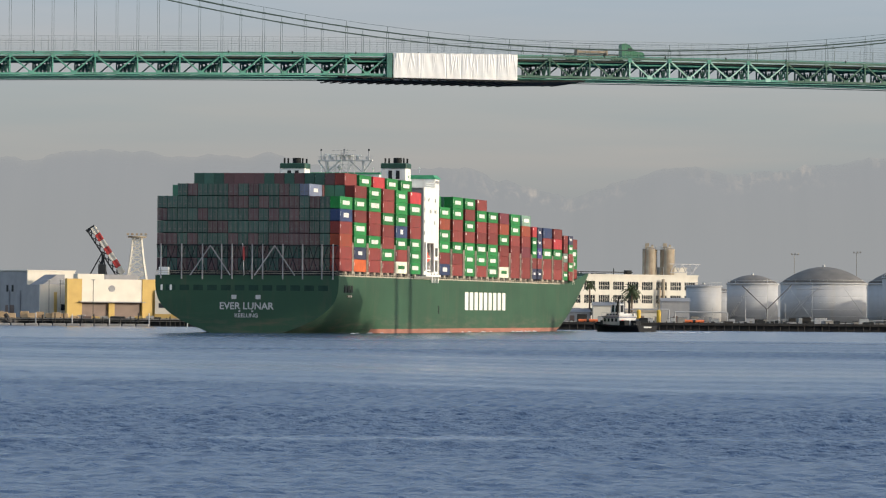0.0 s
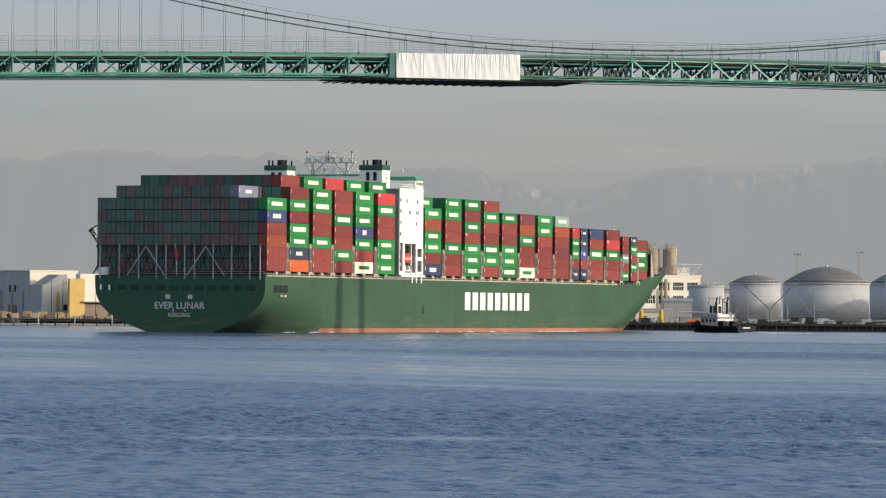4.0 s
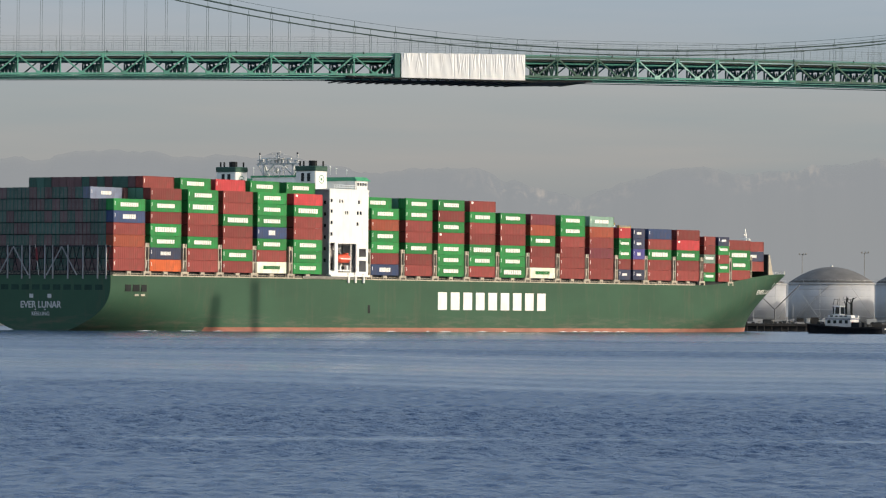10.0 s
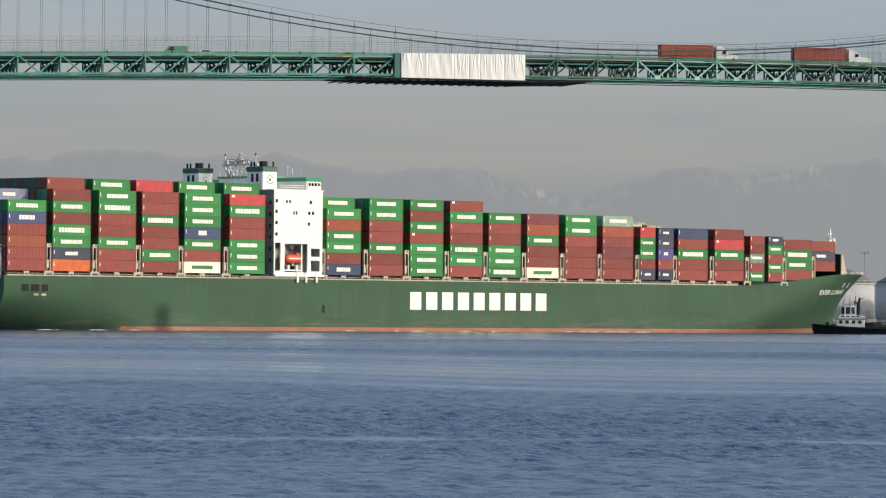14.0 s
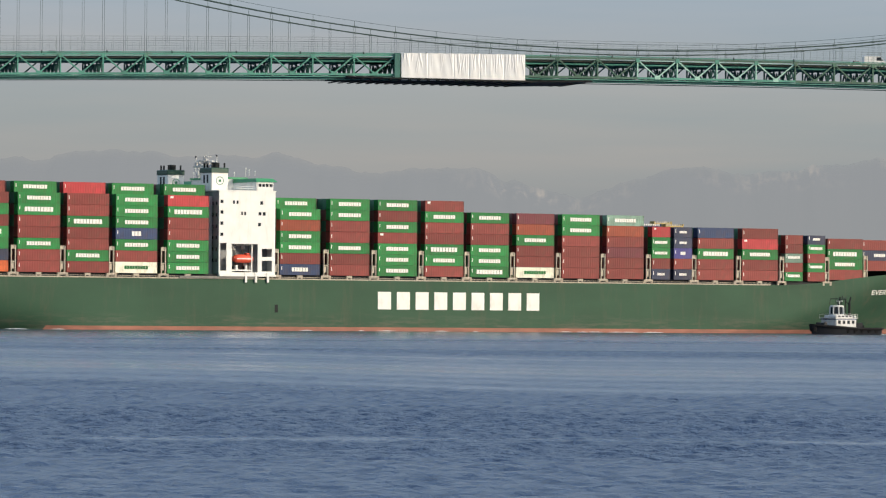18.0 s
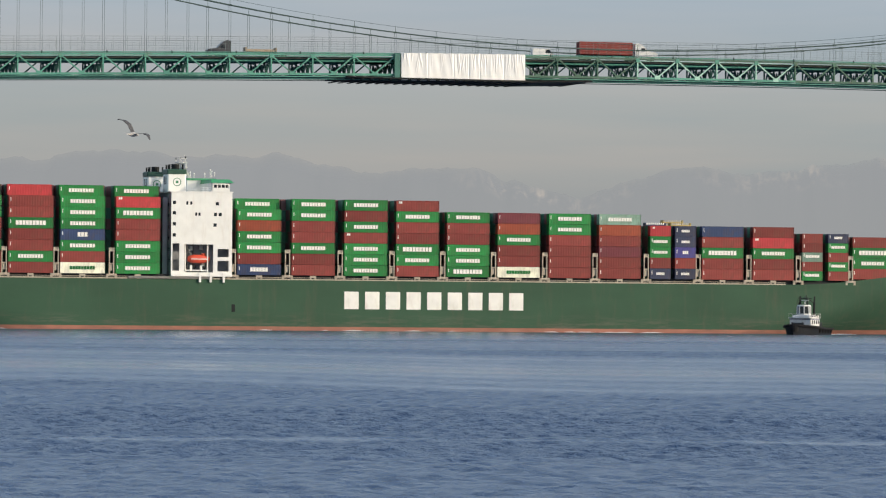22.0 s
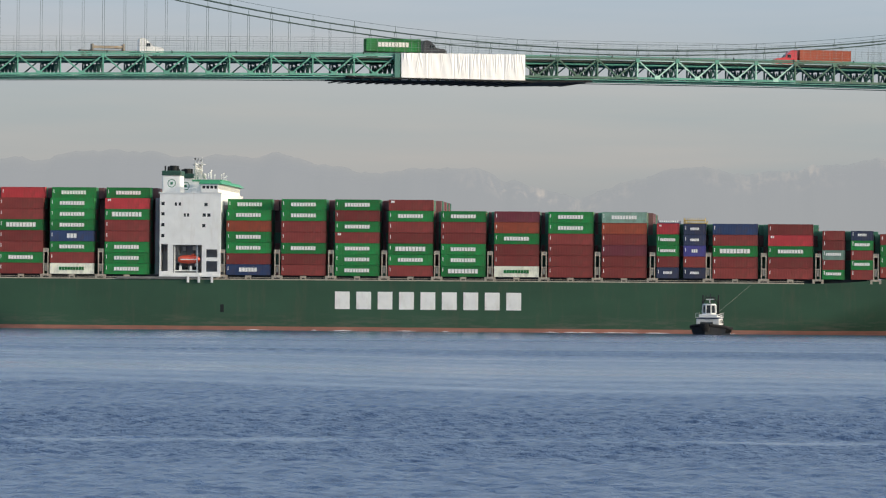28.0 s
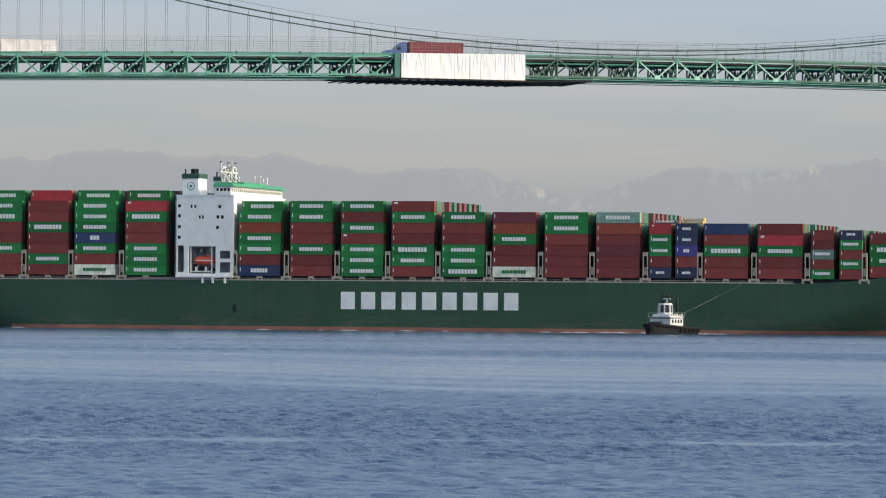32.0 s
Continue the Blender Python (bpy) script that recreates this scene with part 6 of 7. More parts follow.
part("platform", Geo().lathe([(3.0, 27.2), (3.2, 27.5), (3.2, 27.8)], n=16), M["silo"], tw)
for k in range(5):
    part("floodlight", Geo().box(-3 + k * 1.5 - 0.4, -3 + k * 1.5 + 0.4, -2.2, -1.6, 28.0, 28.7), M["silo"], tw)

# rubble mound and fence posts at the near end of the quay
rngm = random.Random(9)
mound = thing("rubble_mound", "dark heap of broken stone at the water's edge", "rocks", at=pose(-141, 1470, 0))
for k in range(70):
    x, y = rngm.uniform(-9, 8), rngm.uniform(-4, 4)
    r = rngm.uniform(0.5, 1.3)
    z = max(0.0, 4.6 * (1 - (x / 10) ** 2) * (1 - abs(y) / 4.5)) - 0.4
    vs = [(x + r * rngm.uniform(0.7, 1.1) * a, y + r * rngm.uniform(0.7, 1.1) * b, z + r * 0.8 * c) for a, b, c in ((1, 0, 0), (0.3, 0.9, 0.1), (-0.8, 0.5, 0), (-0.8, -0.5, 0.1), (0.3, -0.9, 0), (0.1, 0.1, 1), (0, 0, -1))]
    part("stone", Geo().add(vs, [(i, (i + 1) % 5, 5) for i in range(5)] + [((i + 1) % 5, i, 6) for i in range(5)]), M["rock"], mound)
for k in range(38):
    h = rngm.uniform(2.2, 4.4)
    lone("mooring_post", Geo().lathe([(0.2, -1.0), (0.19, h), (0.1, h + 0.1)], -128 + k * 3.1 + rngm.uniform(-0.8, 0.8), 1476.6, 8), M["pile"] if k % 4 else M["galv"], "weathered round mooring post beside the quay", "post", group="mooring posts")
# pale blocks added in place of the foam line under the quay
boom = thing("foam_strip", "low pale blocks laid as foam along the foot of the quay", "boom", at=pose(0, 1466, 0))
for k in range(12):
    part("float", Geo().chamfer(-143 + k * 4.4, -139 + k * 4.4, -0.7, 0.7, -0.4, 0.75, 0.2), M["concrete"], boom)

# ---- harbour tug (x ahead, z up from the waterline) ----
M["tug_black"] = material("tug_black", (0.012, 0.014, 0.018), 0.6, vary=0.25)
M["tug_white"] = material("tug_off_white", (0.58, 0.58, 0.57), 0.6, vary=0.12, dirt=(0.3, 0.28, 0.25), dirt_scale=(0.8, 0.8, 0.4), dirt_amount=0.5)
M["tug_blue"] = material("tug_blue_stripe", (0.03, 0.05, 0.14), 0.5)
M["rubber"] = material("fender_rubber", (0.015, 0.015, 0.016), 0.85, vary=0.2)
for key in ("tug_black", "rubber"):
    M[key].node_tree.nodes["Principled BSDF"].inputs["Specular IOR Level"].default_value = 0.15
tug = thing("tugboat", "black-hulled harbour tug with a white deckhouse", "tugboat")


def tug_hull_at(i, j, n=30):
    s = i / (n - 1)
    x = -14 + 28 * s
    full = 5.4
    b = full * (1 - max(0, (s - 0.62) / 0.38) ** 2.3) * (1 - 0.25 * max(0, (0.12 - s) / 0.12) ** 2)
    top = 2.1 + 1.05 * max(0, (s - 0.35) / 0.65) ** 1.5
    k = j / 6
    return x + (0.9 * k * max(0, (s - 0.6) / 0.4)), b * (0.82 + 0.18 * k), -1.5 + (top + 1.5) * k


g = Geo()
for side in (-1, 1):
    def tp(i, j, side=side):
        x, b, z = tug_hull_at(i, j)
        return (x, side * b, z)
    g.grid(tp, 30, 7)
a = [tug_hull_at(0, j) for j in range(7)]
g.add([(x, -b, z) for x, b, z in a] + [(x, b, z) for x, b, z in a], [(j, j + 1, 8 + j, 7 + j) for j in range(6)])
t_ = [tug_hull_at(i, 6) for i in range(30)]
g.add([(x, -b, z - 0.5) for x, b, z in t_] + [(x, b, z - 0.5) for x, b, z in t_], [(i, i + 1, 31 + i, 30 + i) for i in range(29)])
part("hull", g, M["tug_black"], tug, "black steel hull")
g = Geo()
for side in (-1, 1):
    g.tube([(x, side * (b + 0.15), z - 0.35) for x, b, z in t_[::2]] , 0.42, 6)
part("rubber_fender", g, M["rubber"], tug, "black rubber fender along the sheer")
part("bow_fender", Geo().lathe([(1.2, 0.9), (1.4, 1.9), (1.3, 3.0)], 13.4, 0, 14), M["rubber"], tug)
part("deckhouse", Geo().chamfer(-2.6, 6.8, -3.6, 3.6, 1.2, 4.8, 0.25), M["tug_white"], tug, "white deckhouse")
for side in (-1, 1):
    for k in range(4):
        part("porthole", Geo().box(-1.5 + k * 2.1, -0.4 + k * 2.1, side * 3.62 - 0.03, side * 3.62 + 0.03, 3.2, 4.2), M["glass"], tug)
part("aft_door", Geo().box(-2.66, -2.58, -0.6, 0.6, 1.4, 3.6), M["grey_roof"], tug)
part("life_ring", Geo().lathe([(0.45, -0.08), (0.62, 0), (0.45, 0.08)], n=14, close=False), M["orange"], tug, at=Matrix.Translation((-2.7, 2.2, 3.2)) @ Matrix.Rotation(radians(90), 4, "Y"))
part("upper_deck", Geo().box(-2.9, 7.2, -3.8, 3.8, 4.802, 5.0), M["tug_white"], tug)
wh2 = Geo()
oct_ = [(1.2 * math.cos(math.pi / 8 + k * math.pi / 4), math.sin(math.pi / 8 + k * math.pi / 4)) for k in range(8)]
for z0, z1, r0, r1 in ((5.0, 6.15, 2.3, 2.2), (8.3, 8.75, 2.2, 2.0)):
    wh2.add([(3 + r0 * c, r0 * s, z0) for c, s in oct_] + [(3 + r1 * c, r1 * s, z1) for c, s in oct_], [(k, (k + 1) % 8, 8 + (k + 1) % 8, 8 + k) for k in range(8)] + [tuple(range(8, 16)), tuple(range(7, -1, -1))])
for c, s in oct_:
    wh2.beam((3 + 2.15 * c, 2.15 * s, 6.15), (3 + 2.05 * c, 2.05 * s, 8.3), 0.34)
part("wheelhouse", wh2, M["tug_white"], tug, "white eight-sided wheelhouse")
part("wheelhouse_glazing", Geo().add([(3 + 2.0 * c, 2.0 * s, 6.15) for c, s in oct_] + [(3 + 1.92 * c, 1.92 * s, 8.3) for c, s in oct_], [(k, (k + 1) % 8, 8 + (k + 1) % 8, 8 + k) for k in range(8)]), M["glass"], tug)
part("mast", Geo().beam((0.8, 0, 9), (0.4, 0, 11.6), 0.3, n=6).beam((0.5, -1.8, 10.6), (0.5, 1.8, 10.6), 0.18).beam((2.2, -1.2, 9), (2.2, -1.2, 11.4), 0.1).beam((2.6, 1.3, 9), (2.6, 1.3, 11.2), 0.1), M["dark"], tug, "dark mast with cross arm")
part("radar", Geo().box(1.6, 2.0, -1.3, 1.3, 9.9, 10.15).beam((1.8, 0, 9), (1.8, 0, 9.9), 0.25), M["tug_white"], tug)
for y in (-2.4, 2.4):
    part("exhaust_funnel", Geo().chamfer(-0.75, -0.05, y - 0.32, y + 0.32, 5.2, 9.6, 0.12).beam((-0.4, y, 9.5), (-1.0, y, 11.2), 0.5, n=8).beam((-0.4, y, 8.9), (0.8, y * 0.6, 10.2), 0.22), M["soot_shade"], tug)
part("fire_monitor", Geo().beam((-1, 0, 5.2), (-1, 0, 10.6), 0.28, n=6).beam((-1.2, -1.1, 10.6), (-0.6, 1.1, 10.6), 0.2).beam((-1.0, -1.0, 10.6), (-2.6, -1.2, 11.3), 0.18), M["dark"], tug)
part("upper_house", Geo().chamfer(-1.6, 6.0, -2.9, 2.9, 5.0, 5.75, 0.2), M["tug_white"], tug, "white upper storey")
for k in range(4):
    for side in (-1, 1):
        part("upper_window", Geo().box(-0.9 + k * 1.7, 0.1 + k * 1.7, side * 2.92 - 0.03, side * 2.92 + 0.03, 5.28, 5.66), M["glass"], tug)
part("house_stripe", Geo().box(-2.63, 6.83, -3.63, 3.63, 4.45, 4.65), M["tug_blue"], tug, "thin blue stripe round the deckhouse")
for y in (-1, 1):
    part("boat_deck_rail", Geo().tube([(-2.8, y * 3.8, 6.1), (2.0, y * 3.8, 6.1), (7.1, y * 3.75, 6.0)], 0.05, 5).beam((-2.8, y * 3.8, 5.0), (-2.8, y * 3.8, 6.1), 0.07).beam((-1, y * 3.8, 5.2), (-1, y * 3.8, 6.1), 0.07).beam((3, y * 3.8, 5.2), (3, y * 3.8, 6.1), 0.07).beam((7.1, y * 3.75, 5.0), (7.1, y * 3.75, 6.0), 0.07), M["galv"], tug)
    part("life_raft", Geo().beam((-2.6, y * 3.1, 5.35), (-1.7, y * 3.1, 5.35), 0.7, n=10), M["tug_white"], tug)
    part("aft_store", Geo().chamfer(-5.6, -2.64, y * 2.4 - 1.1, y * 2.4 + 1.1, 1.2, 3.6, 0.15), M["tug_black"], tug, "black locker behind the deckhouse")
part("name_board", Geo().box(-14.02, -13.94, -1.6, 1.6, 1.3, 1.75), M["dull_letter"], tug, "plain pale bar on the stern")
part("searchlight_frame", Geo().tube([(4.6, -1.8, 9.0), (4.2, -1.6, 10.7), (4.2, 1.6, 10.7), (4.6, 1.8, 9.0)], 0.11, 6), M["dark"], tug)
part("winch", Geo().beam((9.8, -1.4, 2.9), (9.8, 1.4, 2.9), 1.3, n=12).box(9.2, 10.4, -1.9, -1.5, 1.8, 3.6).box(9.2, 10.4, 1.5, 1.9, 1.8, 3.6), M["dark"], tug)
part("tow_bitt", Geo().beam((-8.0, -1.2, 1.0), (-8.0, -1.2, 2.8), 0.5, n=8).beam((-8.0, 1.2, 1.0), (-8.0, 1.2, 2.8), 0.5, n=8).beam((-8, -1.6, 2.4), (-8, 1.6, 2.4), 0.4, n=8), M["dark"], tug)
for k in range(5):
    for side in (-1, 1):
        part("side_tyre", Geo().lathe([(0.35, -0.18), (0.62, -0.12), (0.62, 0.12), (0.35, 0.18)], n=12, close=False), M["rubber"], tug, at=Matrix.Translation((-10 + k * 3.2, side * 5.25, 1.1)) @ Matrix.Rotation(radians(90), 4, "X"))
rf = random.Random(8)
for k in range(60):
    x, y, r = -15.0 - 30 * rf.random() ** 1.5, rf.uniform(-3.5, 3.5), rf.uniform(0.25, 0.85)
    n = 7
    part("wake_foam", Geo().add([(x + 1.9 * r * math.cos(q * 6.283 / n) * rf.uniform(0.6, 1.1), y + r * math.sin(q * 6.283 / n) * rf.uniform(0.6, 1.1), 0.03) for q in range(n)] + [(x, y, 0.14)], [(q, (q + 1) % n, n) for q in range(n)]), M["foam"], tug)
SHRINK = Matrix.Diagonal((0.86, 0.86, 0.93, 1))
for o in list(tug.children):
    o.data.transform(SHRINK @ o.matrix_basis)
    o.matrix_basis = Matrix()
TOW = 34.0
tow = part("tow_line", Geo().beam((0, 0, 0), (TOW, 0, 0), 0.05, n=6), M["galv_dark"], tug, "taut pale tow line")

# ---- traffic on the bridge (x ahead) ----
M["tyre"] = material("tyre", (0.02, 0.02, 0.02), 0.9)
PAINT = {"white": (0.72, 0.72, 0.70), "red": (0.50, 0.04, 0.05), "blue": (0.06, 0.10, 0.25), "dark": (0.05, 0.05, 0.055), "grey": (0.32, 0.33, 0.34), "yellow": (0.65, 0.42, 0.05), "green": (0.08, 0.24, 0.14), "tan": (0.55, 0.46, 0.32), "silver": (0.5, 0.51, 0.52), "brown": (0.12, 0.08, 0.07)}
for k, c in PAINT.items():
    M["car_" + k] = material("vehicle_" + k, c, 0.35, vary=0.05)
wheel_me = Geo().lathe([(0.3, -0.14), (0.5, -0.14), (0.5, 0.14), (0.3, 0.14)], n=14).mesh("wheel", M["tyre"])
hub_me = Geo().lathe([(0.29, -0.15), (0.29, 0.15)], n=10).mesh("hub", M["galv"])
TURN_X = Matrix.Rotation(radians(90), 4, "X")


def wheels(t, xs, half, size=1.0):
    for x in xs:
        for y in (-half, half):
            w = part("wheel", wheel_me, None, t, at=Matrix.Translation((x, y, 0.5 * size)) @ TURN_X @ Matrix.Scale(size, 4))
            part("hub", hub_me, None, w)


def prism(profile, y0, y1):
    """A solid from a side outline (x, z), between y0 and y1."""
    n = len(profile)
    return Geo().add([(x, y0, z) for x, z in profile] + [(x, y1, z) for x, z in profile], [tuple(range(n)), tuple(range(2 * n - 1, n - 1, -1))] + [(i, (i + 1) % n, n + (i + 1) % n, n + i) for i in range(n)])


def cab(t, x0, colour, long_nose=True):
    """A tractor unit, its back at x0."""
    nose = 4.9
    prof = [(x0 - 0.3, 0.9), (x0 - 0.3, 3.75), (x0 + 0.6, 3.9), (x0 + 1.4, 3.55), (x0 + 2.0, 2.95), (x0 + 2.6, 2.2), (x0 + nose - 0.5, 2.0), (x0 + nose, 1.7), (x0 + nose, 0.6), (x0 - 0.3, 0.6)]
    part("cab", prism(prof, -1.15, 1.15), M["car_" + colour], t, f"{colour} tractor cab")
    part("windscreen", prism([(x0 + 2.02, 2.94), (x0 + 2.58, 2.24), (x0 + 2.64, 2.26), (x0 + 2.08, 2.98)], -1.0, 1.0), M["glass"], t)
    for y in (-1.16, 1.16):
        part("side_window", Geo().box(x0 + 1.1, x0 + 2.0, y - 0.02, y + 0.02, 2.15, 2.85), M["glass"], t)
    part("bumper", Geo().box(x0 + nose - 0.1, x0 + nose + 0.12, -1.1, 1.1, 0.45, 0.9), M["galv"], t)
    part("frame_rail", Geo().box(x0 - 2.2, x0 + 1, -0.5, 0.5, 0.7, 0.95), M["dark"], t)
    wheels(t, (x0 - 1.6, x0 - 0.3, x0 + nose - 1.3), 1.05)


def truck(name, box, cab_colour, label, mark="", length=12.19):
    """A tractor and chassis with a container; the origin under the box's middle. box may be empty for a bare chassis."""
    t = thing(name, label, "truck", "traffic on the bridge")
    part("chassis", Geo().box(-length / 2, length / 2 + 0.5, -0.5, 0.5, 0.95, 1.2).box(-length / 2, -length / 2 + 0.3, -1.2, 1.2, 0.95, 1.25).box(length / 2 - 0.3, length / 2, -1.2, 1.2, 0.95, 1.25), M["galv_dark"] if not box else M["dark"], t)
    if box:
        c = part("container", box_mesh(box, length, 2.75), None, t, at=Matrix.Translation((0, 0, 1.26)))
        if mark:
            part("marking", mark_mesh(mark, length), None, c)
    else:
        part("stake", Geo().box(-3.5, -3.2, -1.1, 1.1, 1.2, 2.5).box(3.2, 3.5, -1.1, 1.1, 1.2, 2.5).box(-3.2, 3.2, -0.9, 0.9, 1.6, 2.1), M["silo"], t)
    wheels(t, (-length / 2 + 1.0, -length / 2 + 2.3), 1.05)
    if cab_colour:
        cab(t, length / 2 + 0.9, cab_colour)
    return t


def bobtail(colour):
    t = thing("tractor_unit", f"{colour} tractor unit without a trailer", "truck", "traffic on the bridge")
    cab(t, -1.5, colour)
    return t


def car(colour, tall=False):
    t = thing("van" if tall else "car", f"{colour} {'van' if tall else 'car'} crossing the bridge", "van" if tall else "car", "traffic on the bridge")
    if tall:
        prof = [(-2.7, 0.4), (-2.7, 2.4), (-2.4, 2.55), (1.1, 2.5), (1.9, 1.5), (2.6, 1.25), (2.75, 0.4)]
        win = [(1.1, 2.35), (1.75, 1.55), (0.2, 1.55), (0.2, 2.35)]
    else:
        prof = [(-2.2, 0.35), (-2.25, 0.9), (-1.6, 1.0), (-1.0, 1.5), (0.4, 1.5), (1.1, 0.98), (2.1, 0.85), (2.25, 0.4)]
        win = [(-1.45, 1.02), (-0.95, 1.43), (0.35, 1.43), (0.95, 1.0)]
    part("body", prism(prof, -0.9, 0.9), M["car_" + colour], t)
    part("window_band", prism(win, -0.92, 0.92), M["glass"], t)
    wheels(t, (-1.4, 1.4), 0.85, 0.66)
    return t


def lane_u(px, across):
    """How far along the bridge a column of the picture lies, for a lane so far across it."""
    k = (px - 784 - 2.84) / FOCAL
    c, d = math.cos(radians(BRIDGE_TURN)), math.sin(radians(BRIDGE_TURN))
    return (k * (BRIDGE_Y + across * c) + across * d) / (c - k * d)


# what crosses: time, column, way (1 east, -1 west), vehicle
TRAFFIC = [
    (0.0, 1060, 1, ("K", "green")), (0.0, 145, -1, ("C", "dark")),
    (1.0, 228, 1, ("T", "n", "white", "c"), 115), (1.0, 598, -1, ("V", "white")), (1.0, 1146, 1, ("B", "white")),
    (2.0, 405, 1, ("V", "yellow")), (2.0, 616, -1, ("C", "white")),
    (3.0, 88, 1, ("B", "white")),
    (6.0, 362, -1, ("K", "blue")), (6.0, 942, 1, ("V", "white")), (6.0, 1340, -1, ("C", "white")), (6.0, 1614, -1, ("T", "R", "red"), 235),
    (7.0, 226, 1, ("C", "white")), (7.0, 283, 1, ("C", "dark")),
    (8.0, 474, -1, ("B", "dark")), (8.0, 752, 1, ("C", "brown")), (8.0, 1190, -1, ("M", "white")), (8.0, 1455, -1, ("C", "dark")),
    (9.0, 74, -1, ("M", "dark"), 220), (9.0, 444, 1, ("C", "dark")),
    (11.0, 188, 1, ("S", "r", "grey"), 205), (11.0, 806, -1, ("K", "silver")), (11.0, 1180, 1, ("V", "dark")),
    (12.0, 1496, 1, ("V", "yellow"), 215),
    (13.0, 167, 1, ("T", "r", "white"), 167), (13.0, -60, 1, ("T", "o", "white"), 169), (13.0, 1390, 1, ("T", "e", "white", "n")), (13.0, 1052, -1, ("C", "dark")),
    (14.0, 365, 1, ("C", "white")), (14.0, 612, -1, ("C", "yellow")), (14.0, 308, -1, ("V", "green")),
    (17.0, 391, 1, ("T", "o", "red")), (17.0, 566, -1, ("V", "white")), (17.0, 38, 1, ("C", "white")), (17.0, 186, -1, ("C", "white")), (17.0, 256, 1, ("C", "dark")),
    (18.0, 88, -1, ("C", "grey")), (18.0, 1548, 1, ("V", "white")),
    (19.0, 1133, 1, ("T", "r", "red")), (19.0, 1458, 1, ("T", "p", "white"), 212), (19.0, 545, -1, ("T", "y", "white")), (19.0, 672, -1, ("K", "tan")),
    (20.0, 574, -1, ("B", "white")),
    (21.0, 630, 1, ("K", "dark")),
    (22.0, 460, -1, ("K", "dark")), (22.0, 1070, 1, ("T", "r", "white")), (22.0, 962, 1, ("V", "white")),
    (23.0, 816, -1, ("T", "r", "white")), (23.0, 1116, -1, ("T", "r", "white")), (23.0, 170, -1, ("C", "dark")),
    (24.0, 680, -1, ("B", "white")), (24.0, 792, 1, ("B", "red")), (24.0, 1100, -1, ("T", "w", "tan")),
    (25.0, 1205, 1, ("T", "r", "white")), (25.0, 1386, -1, ("T", "r", "white")),
    (28.0, 190, 1, ("K", "white")), (28.0, 694, 1, ("T", "g", "dark", "*")), (28.0, 1458, -1, ("T", "o", "red"), 156),
    (29.0, 785, -1, ("T", "o", "blue")), (29.0, 1290, 1, ("C", "white")),
    (30.0, 1174, -1, ("B", "green")), (30.0, 1595, -1, ("T", "R", "blue"), 240), (30.0, 195, 1, ("C", "dark")), (30.0, 430, 1, ("C", "dark")),
    (31.0, 236, 1, ("T", "G", "white"), 178), (31.0, 345, -1, ("S", "r", "")), (31.0, 1305, -1, ("T", "W", "white"), 160), (31.0, 450, -1, ("C", "dark")),
    (32.0, 770, -1, ("T", "p", "blue")),
]
LANE = {1: (3.4, 6.8), -1: (14.4, 11.0)}
CROSSING = []
counts = {1: 0, -1: 0}
for n, (t, px, way, what, *pace) in enumerate(TRAFFIC):
    kind = what[0]
    if kind == "T":
        ob = truck("container_truck", what[1], what[2], f"{what[2]} truck hauling a {BOX[what[1]][0].replace('_', ' ')} container", what[3] if len(what) > 3 else "")
    elif kind == "S":
        ob = truck("container_truck", what[1], what[2], f"truck hauling a short {BOX[what[1]][0].replace('_', ' ')} container", length=6.06)
    elif kind == "K":
        ob = truck("flatbed_truck", "", what[1], f"{what[1]} truck with an empty container chassis")
    elif kind == "M":
        ob = truck("box_truck", "W", what[1], "white box truck on the bridge", length=6.06)
    elif kind == "B":
        ob = bobtail(what[1])
    else:
        ob = car(what[1], kind == "V")
    across = LANE[way][0 if kind in "TSKMB" else 1]
    CROSSING.append((ob, t, lane_u(px, across), way, across, counts[way], pace[0] if pace else 190.0))
    counts[way] += 1

# ---- gulls ----
M["gull_white"] = material("gull_white", (0.34, 0.33, 0.32), 0.8, vary=0.05)
M["gull_grey"] = material("gull_grey", (0.06, 0.06, 0.065), 0.8, vary=0.15)


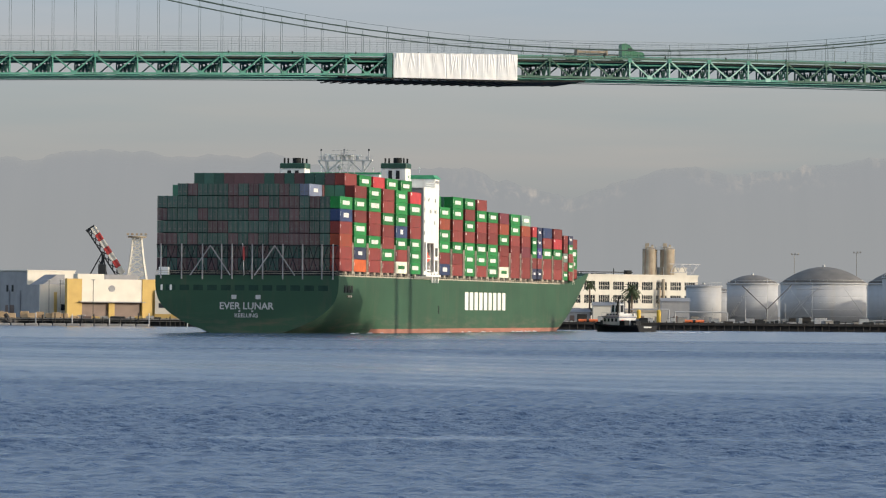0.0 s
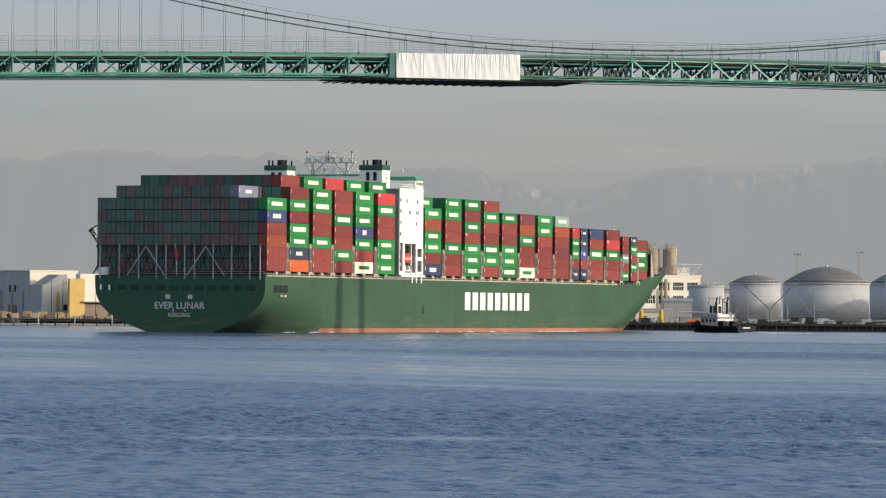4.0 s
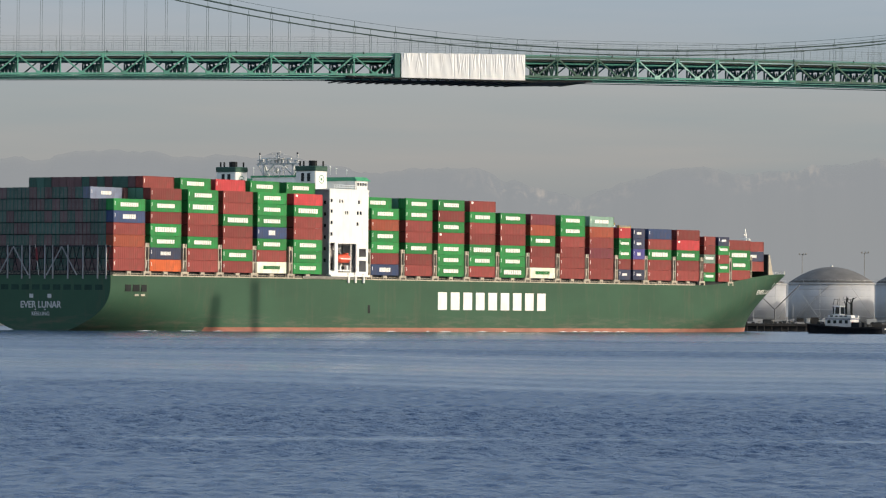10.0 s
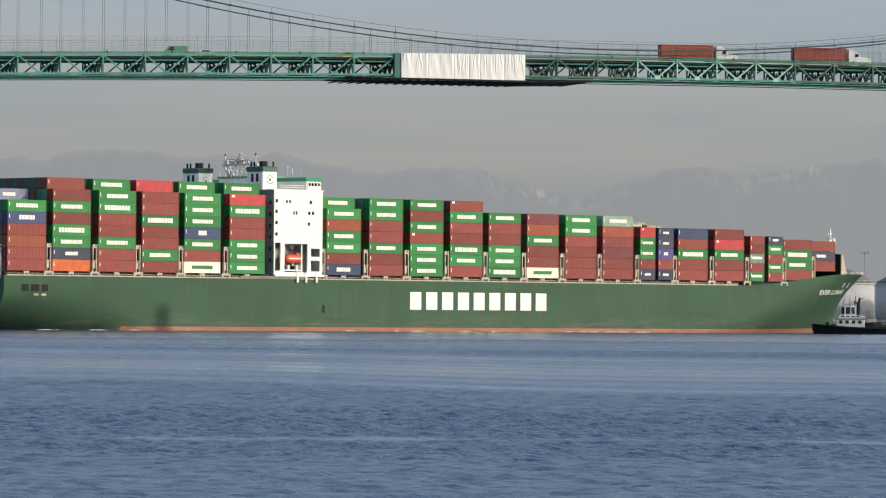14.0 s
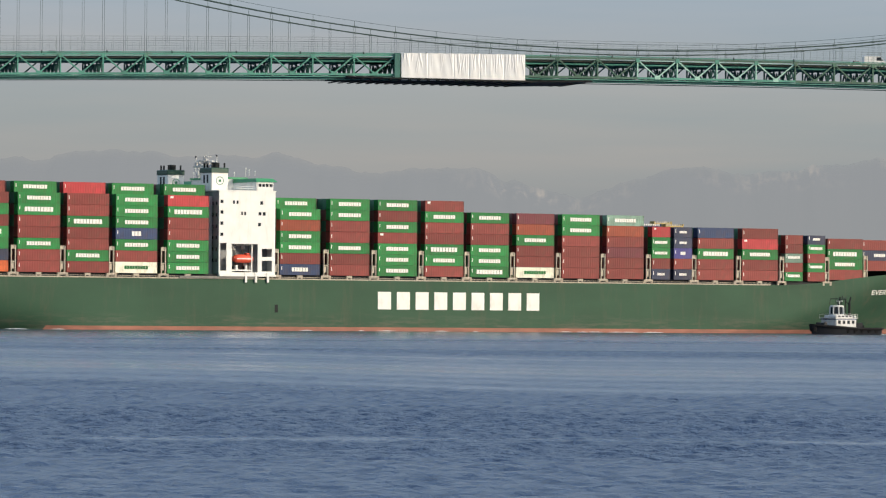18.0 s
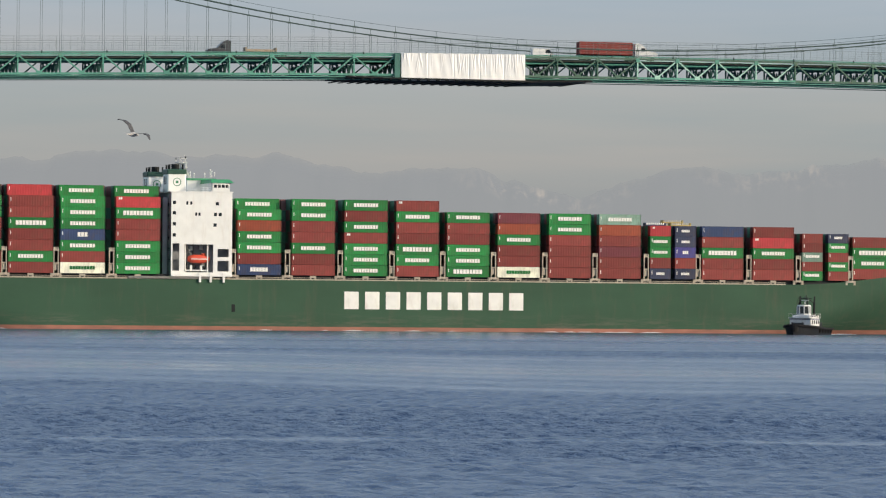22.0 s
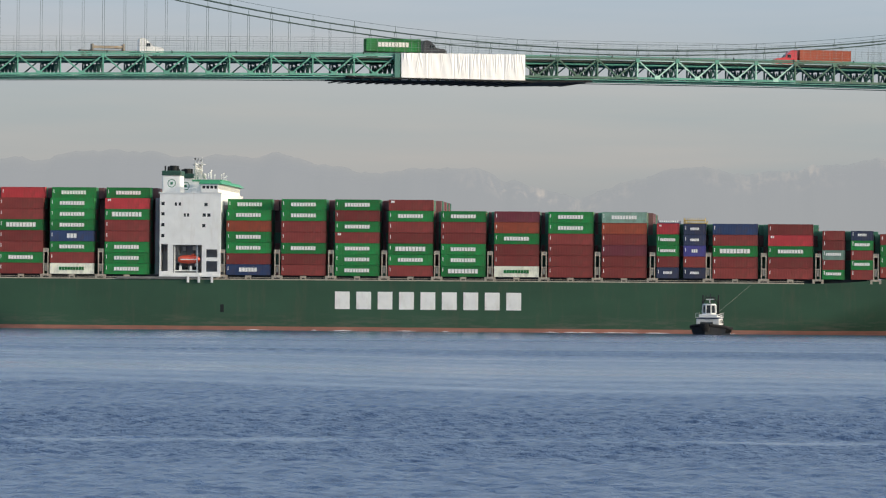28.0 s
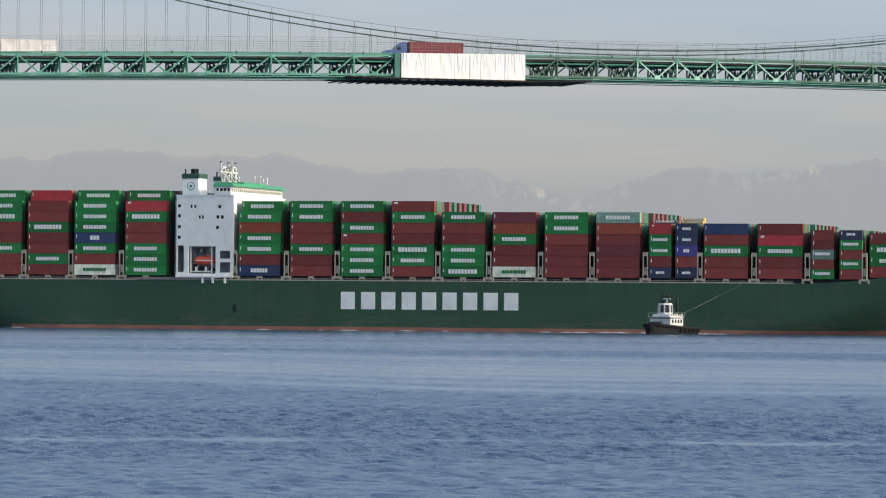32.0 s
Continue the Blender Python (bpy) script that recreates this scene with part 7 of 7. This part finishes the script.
def gull(label, lift):
    t = thing("seagull", label, "bird", "gulls")
    body = Geo()
    n = 10
    rows = [(-0.34, 0.015), (-0.22, 0.05), (-0.05, 0.085), (0.10, 0.085), (0.20, 0.055), (0.27, 0.06), (0.33, 0.035), (0.36, 0.01)]
    body.add([(x, r * math.cos(k * 6.283 / n), r * math.sin(k * 6.283 / n)) for x, r in rows for k in range(n)], [(i * n + k, i * n + (k + 1) % n, (i + 1) * n + (k + 1) % n, (i + 1) * n + k) for i in range(len(rows) - 1) for k in range(n)])
    part("body", body, M["gull_white"], t, smooth=True)
    part("beak", Geo().add([(0.35, -0.015, -0.01), (0.35, 0.015, -0.01), (0.35, 0, 0.02), (0.43, 0, -0.012)], [(0, 1, 3), (1, 2, 3), (2, 0, 3)]), M["yellow"], t)
    part("tail", Geo().add([(-0.30, -0.03, 0.01), (-0.30, 0.03, 0.01), (-0.48, 0.09, 0.015), (-0.48, -0.09, 0.015)], [(0, 1, 2, 3)]), M["gull_white"], t)
    for s in (-1, 1):
        g = Geo()
        bend = [(0, 0.05, 0.03, 0.11), (0.30, lift * 0.26, 0.05, 0.12), (0.52, lift * 0.30, 0.0, 0.10), (0.74, lift * 0.22, -0.10, 0.02)]
        up = [(x + c, s * (0.06 + y), z + 0.012) for y, z, x, c in bend] + [(x - c, s * (0.06 + y), z) for y, z, x, c in bend]
        g.add(up, [(i, i + 1, 5 + i, 4 + i) for i in range(3)])
        g.add([(x, y, z - 0.015) for x, y, z in up], [(i, 4 + i, 5 + i, i + 1) for i in range(3)])
        part("wing", g, M["gull_grey"], t, "dark grey wing")
    return t


GULLS = [gull("grey-winged gull gliding over the harbour", 0.9), gull("gull banking over the ship", 1.3), gull("white gull skimming the container tops", 0.7)]

# ---- what moves ----
SHIP_WAY = (
    (0, -14.2, 1243.0, 76.917), (1, -13.95, 1246.5, 75.095), (2, -13.2, 1250.91, 73.285), (3, -13.46, 1255.03, 71.234), (4.5, -14.22, 1259.91, 67.778),
    (6, -15.41, 1263.31, 64.031), (7, -16.43, 1264.91, 61.543), (8, -17.6, 1266.13, 58.991), (9, -18.72, 1267.12, 56.43), (10, -19.79, 1268.01, 53.854),
    (11, -20.83, 1268.93, 51.004), (12, -21.85, 1269.99, 47.91), (13, -23.04, 1271.26, 45.121), (14, -24.3, 1272.77, 42.225), (15.5, -26.07, 1275.49, 37.569),
    (17, -27.8, 1278.63, 32.602), (18, -28.94, 1280.8, 29.175), (19, -30.07, 1282.91, 25.887), (20, -31.14, 1284.83, 22.504), (21, -32.18, 1286.44, 19.034),
    (22, -33.08, 1287.61, 15.208), (23, -33.44, 1288.29, 11.04), (24, -32.93, 1288.43, 6.798), (25, -31.82, 1288.09, 3.153), (26.5, -29.78, 1287.01, -1.271),
    (28, -27.66, 1286.21, -4.935), (29, -26.62, 1286.72, -7.126), (30, -24.92, 1288.96, -10.529), (31, -23.07, 1294.01, -14.152), (32, -21.99, 1303.19, -16.272),
)
SHIP_ROWS = [(t, pose(x, y, 0, 0, 0, a)) for t, x, y, a in SHIP_WAY]


def column(px, y):
    """The place across, at the distance y, that shows in a column of the picture low over the water."""
    return (px - 784 + 1.2) / FOCAL * y


# time, column, distance, heading
TUG_WAY = ((0, 1116, 1345, 124), (1, 1142, 1350, 122), (2, 1176, 1355, 123), (3, 1212, 1360, 122), (4.5, 1328, 1362, 128), (6, 1430, 1362, 136), (7, 1456, 1360, 142),
           (8, 1478, 1356, 148), (9, 1490, 1350, 150), (10, 1500, 1342, 153), (12, 1508, 1332, 161), (14, 1516, 1320, 176), (15.5, 1512, 1308, 195), (17, 1494, 1300, 213),
           (18, 1492, 1292, 220), (19, 1491, 1286, 228), (20, 1482, 1280, 236), (21, 1452, 1272, 243), (22, 1427, 1264, 249), (23, 1407, 1256, 254), (24, 1386, 1248, 258),
           (25, 1355, 1240, 262), (26.5, 1292, 1232, 264), (28, 1257, 1226, 260), (29, 1265, 1222, 258), (30, 1252, 1220, 254), (31, 1212, 1220, 249), (32, 1184, 1220, 243))
TUG_ROWS = [(t, pose(column(px, y), y, 0, 0, 0, a)) for t, px, y, a in TUG_WAY]
GULL_WAYS = (
    # far off at first, then quickly across, then away
    ((0, -60, 168, 18, 0), (21.7, -42, 166, 13, 0), (22.0, -11.1, 165, 11.9, 8), (22.3, 20, 164, 11.5, 0), (32, 90, 164, 30, 0)),
    ((0, 70, 150, 20, 170), (24.0, 32, 152, 13, 175), (24.6, 5.2, 153, 11.2, 178), (25.0, -3.4, 153, 11.4, 185), (25.6, -26, 152, 12.5, 180), (32, -90, 152, 30, 180)),
    ((0, 120, 235, 24, 180), (23.9, 34, 236, 11, 180), (24.3, 9.9, 236, 10.4, 185), (24.6, -5.6, 236, 11.7, 182), (25.2, -40, 236, 14, 180), (32, -120, 236, 30, 180)))


def way_at(rows, t):
    for (ta, ma), (tb, mb) in zip(rows, rows[1:]):
        if ta <= t <= tb:
            return ma.lerp(mb, (t - ta) / (tb - ta))
    return rows[-1][1]


def motions():
    walk(water, [(0, pose(0, 0, 0)), (32, pose(-10, -5, 0))])      # the ripples drift towards the shore
    walk(ship, SHIP_ROWS)
    for ob, spot in CARGO:
        walk(ob, [(t, m @ spot) for t, m in SHIP_ROWS])
    walk(tug, TUG_ROWS)
    # the tow line hangs slack below, then is led up to the ship's rail
    stowed = pose(-4.6, 0, 1.6, 0, 88, 0)
    rows = [(0, stowed), (25.6, stowed), (26.4, pose(-4.6, 0, 3.2, 0, 30, 60))]
    for t in (27.2, 28, 29, 30, 31, 32):
        m = way_at(TUG_ROWS, t)
        start = Vector((-4.6, 0, 4.6))
        goal = m.inverted() @ (way_at(SHIP_ROWS, t) @ Vector((113.5, -22.85, 13.3)))
        rows.append((t, Matrix.Translation(start) @ (goal - start).to_track_quat("X", "Z").to_matrix().to_4x4()))
    walk(tow, rows)
    for ob, t0, u0, way, across, k, speed in CROSSING:
        wait, leave = -way * (175 + 15.5 * (counts[way] - k)), way * (175 + 15.5 * k)
        at = lambda u: bridge_pose @ pose(u, across, TOP + crest(u) - 0.30, 0, 0, 0 if way > 0 else 180)
        t_in, t_out = t0 - abs(u0 - wait) / speed, t0 + abs(leave - u0) / speed
        rows = [(t, at(u)) for t, u in ((t_in, wait), (t0 - abs(u0 + way * 120) / speed, -way * 120), (t0, u0), (t0 + abs(way * 120 - u0) / speed, way * 120), (t_out, leave)) if 0.05 < t < 31.95]
        first = wait + way * speed * max(0.0, -t_in) if t_in < 0 else wait
        last = u0 + way * speed * (32 - t0) if t_out > 32 else leave
        walk(ob, [(0, at(first))] + rows + [(32, at(last))])
    for ob, way in zip(GULLS, GULL_WAYS):
        walk(ob, [(t, pose(x, y, z, 28, 0, a + (52 if a < 90 else -52))) for t, x, y, z, a in way])


motions()
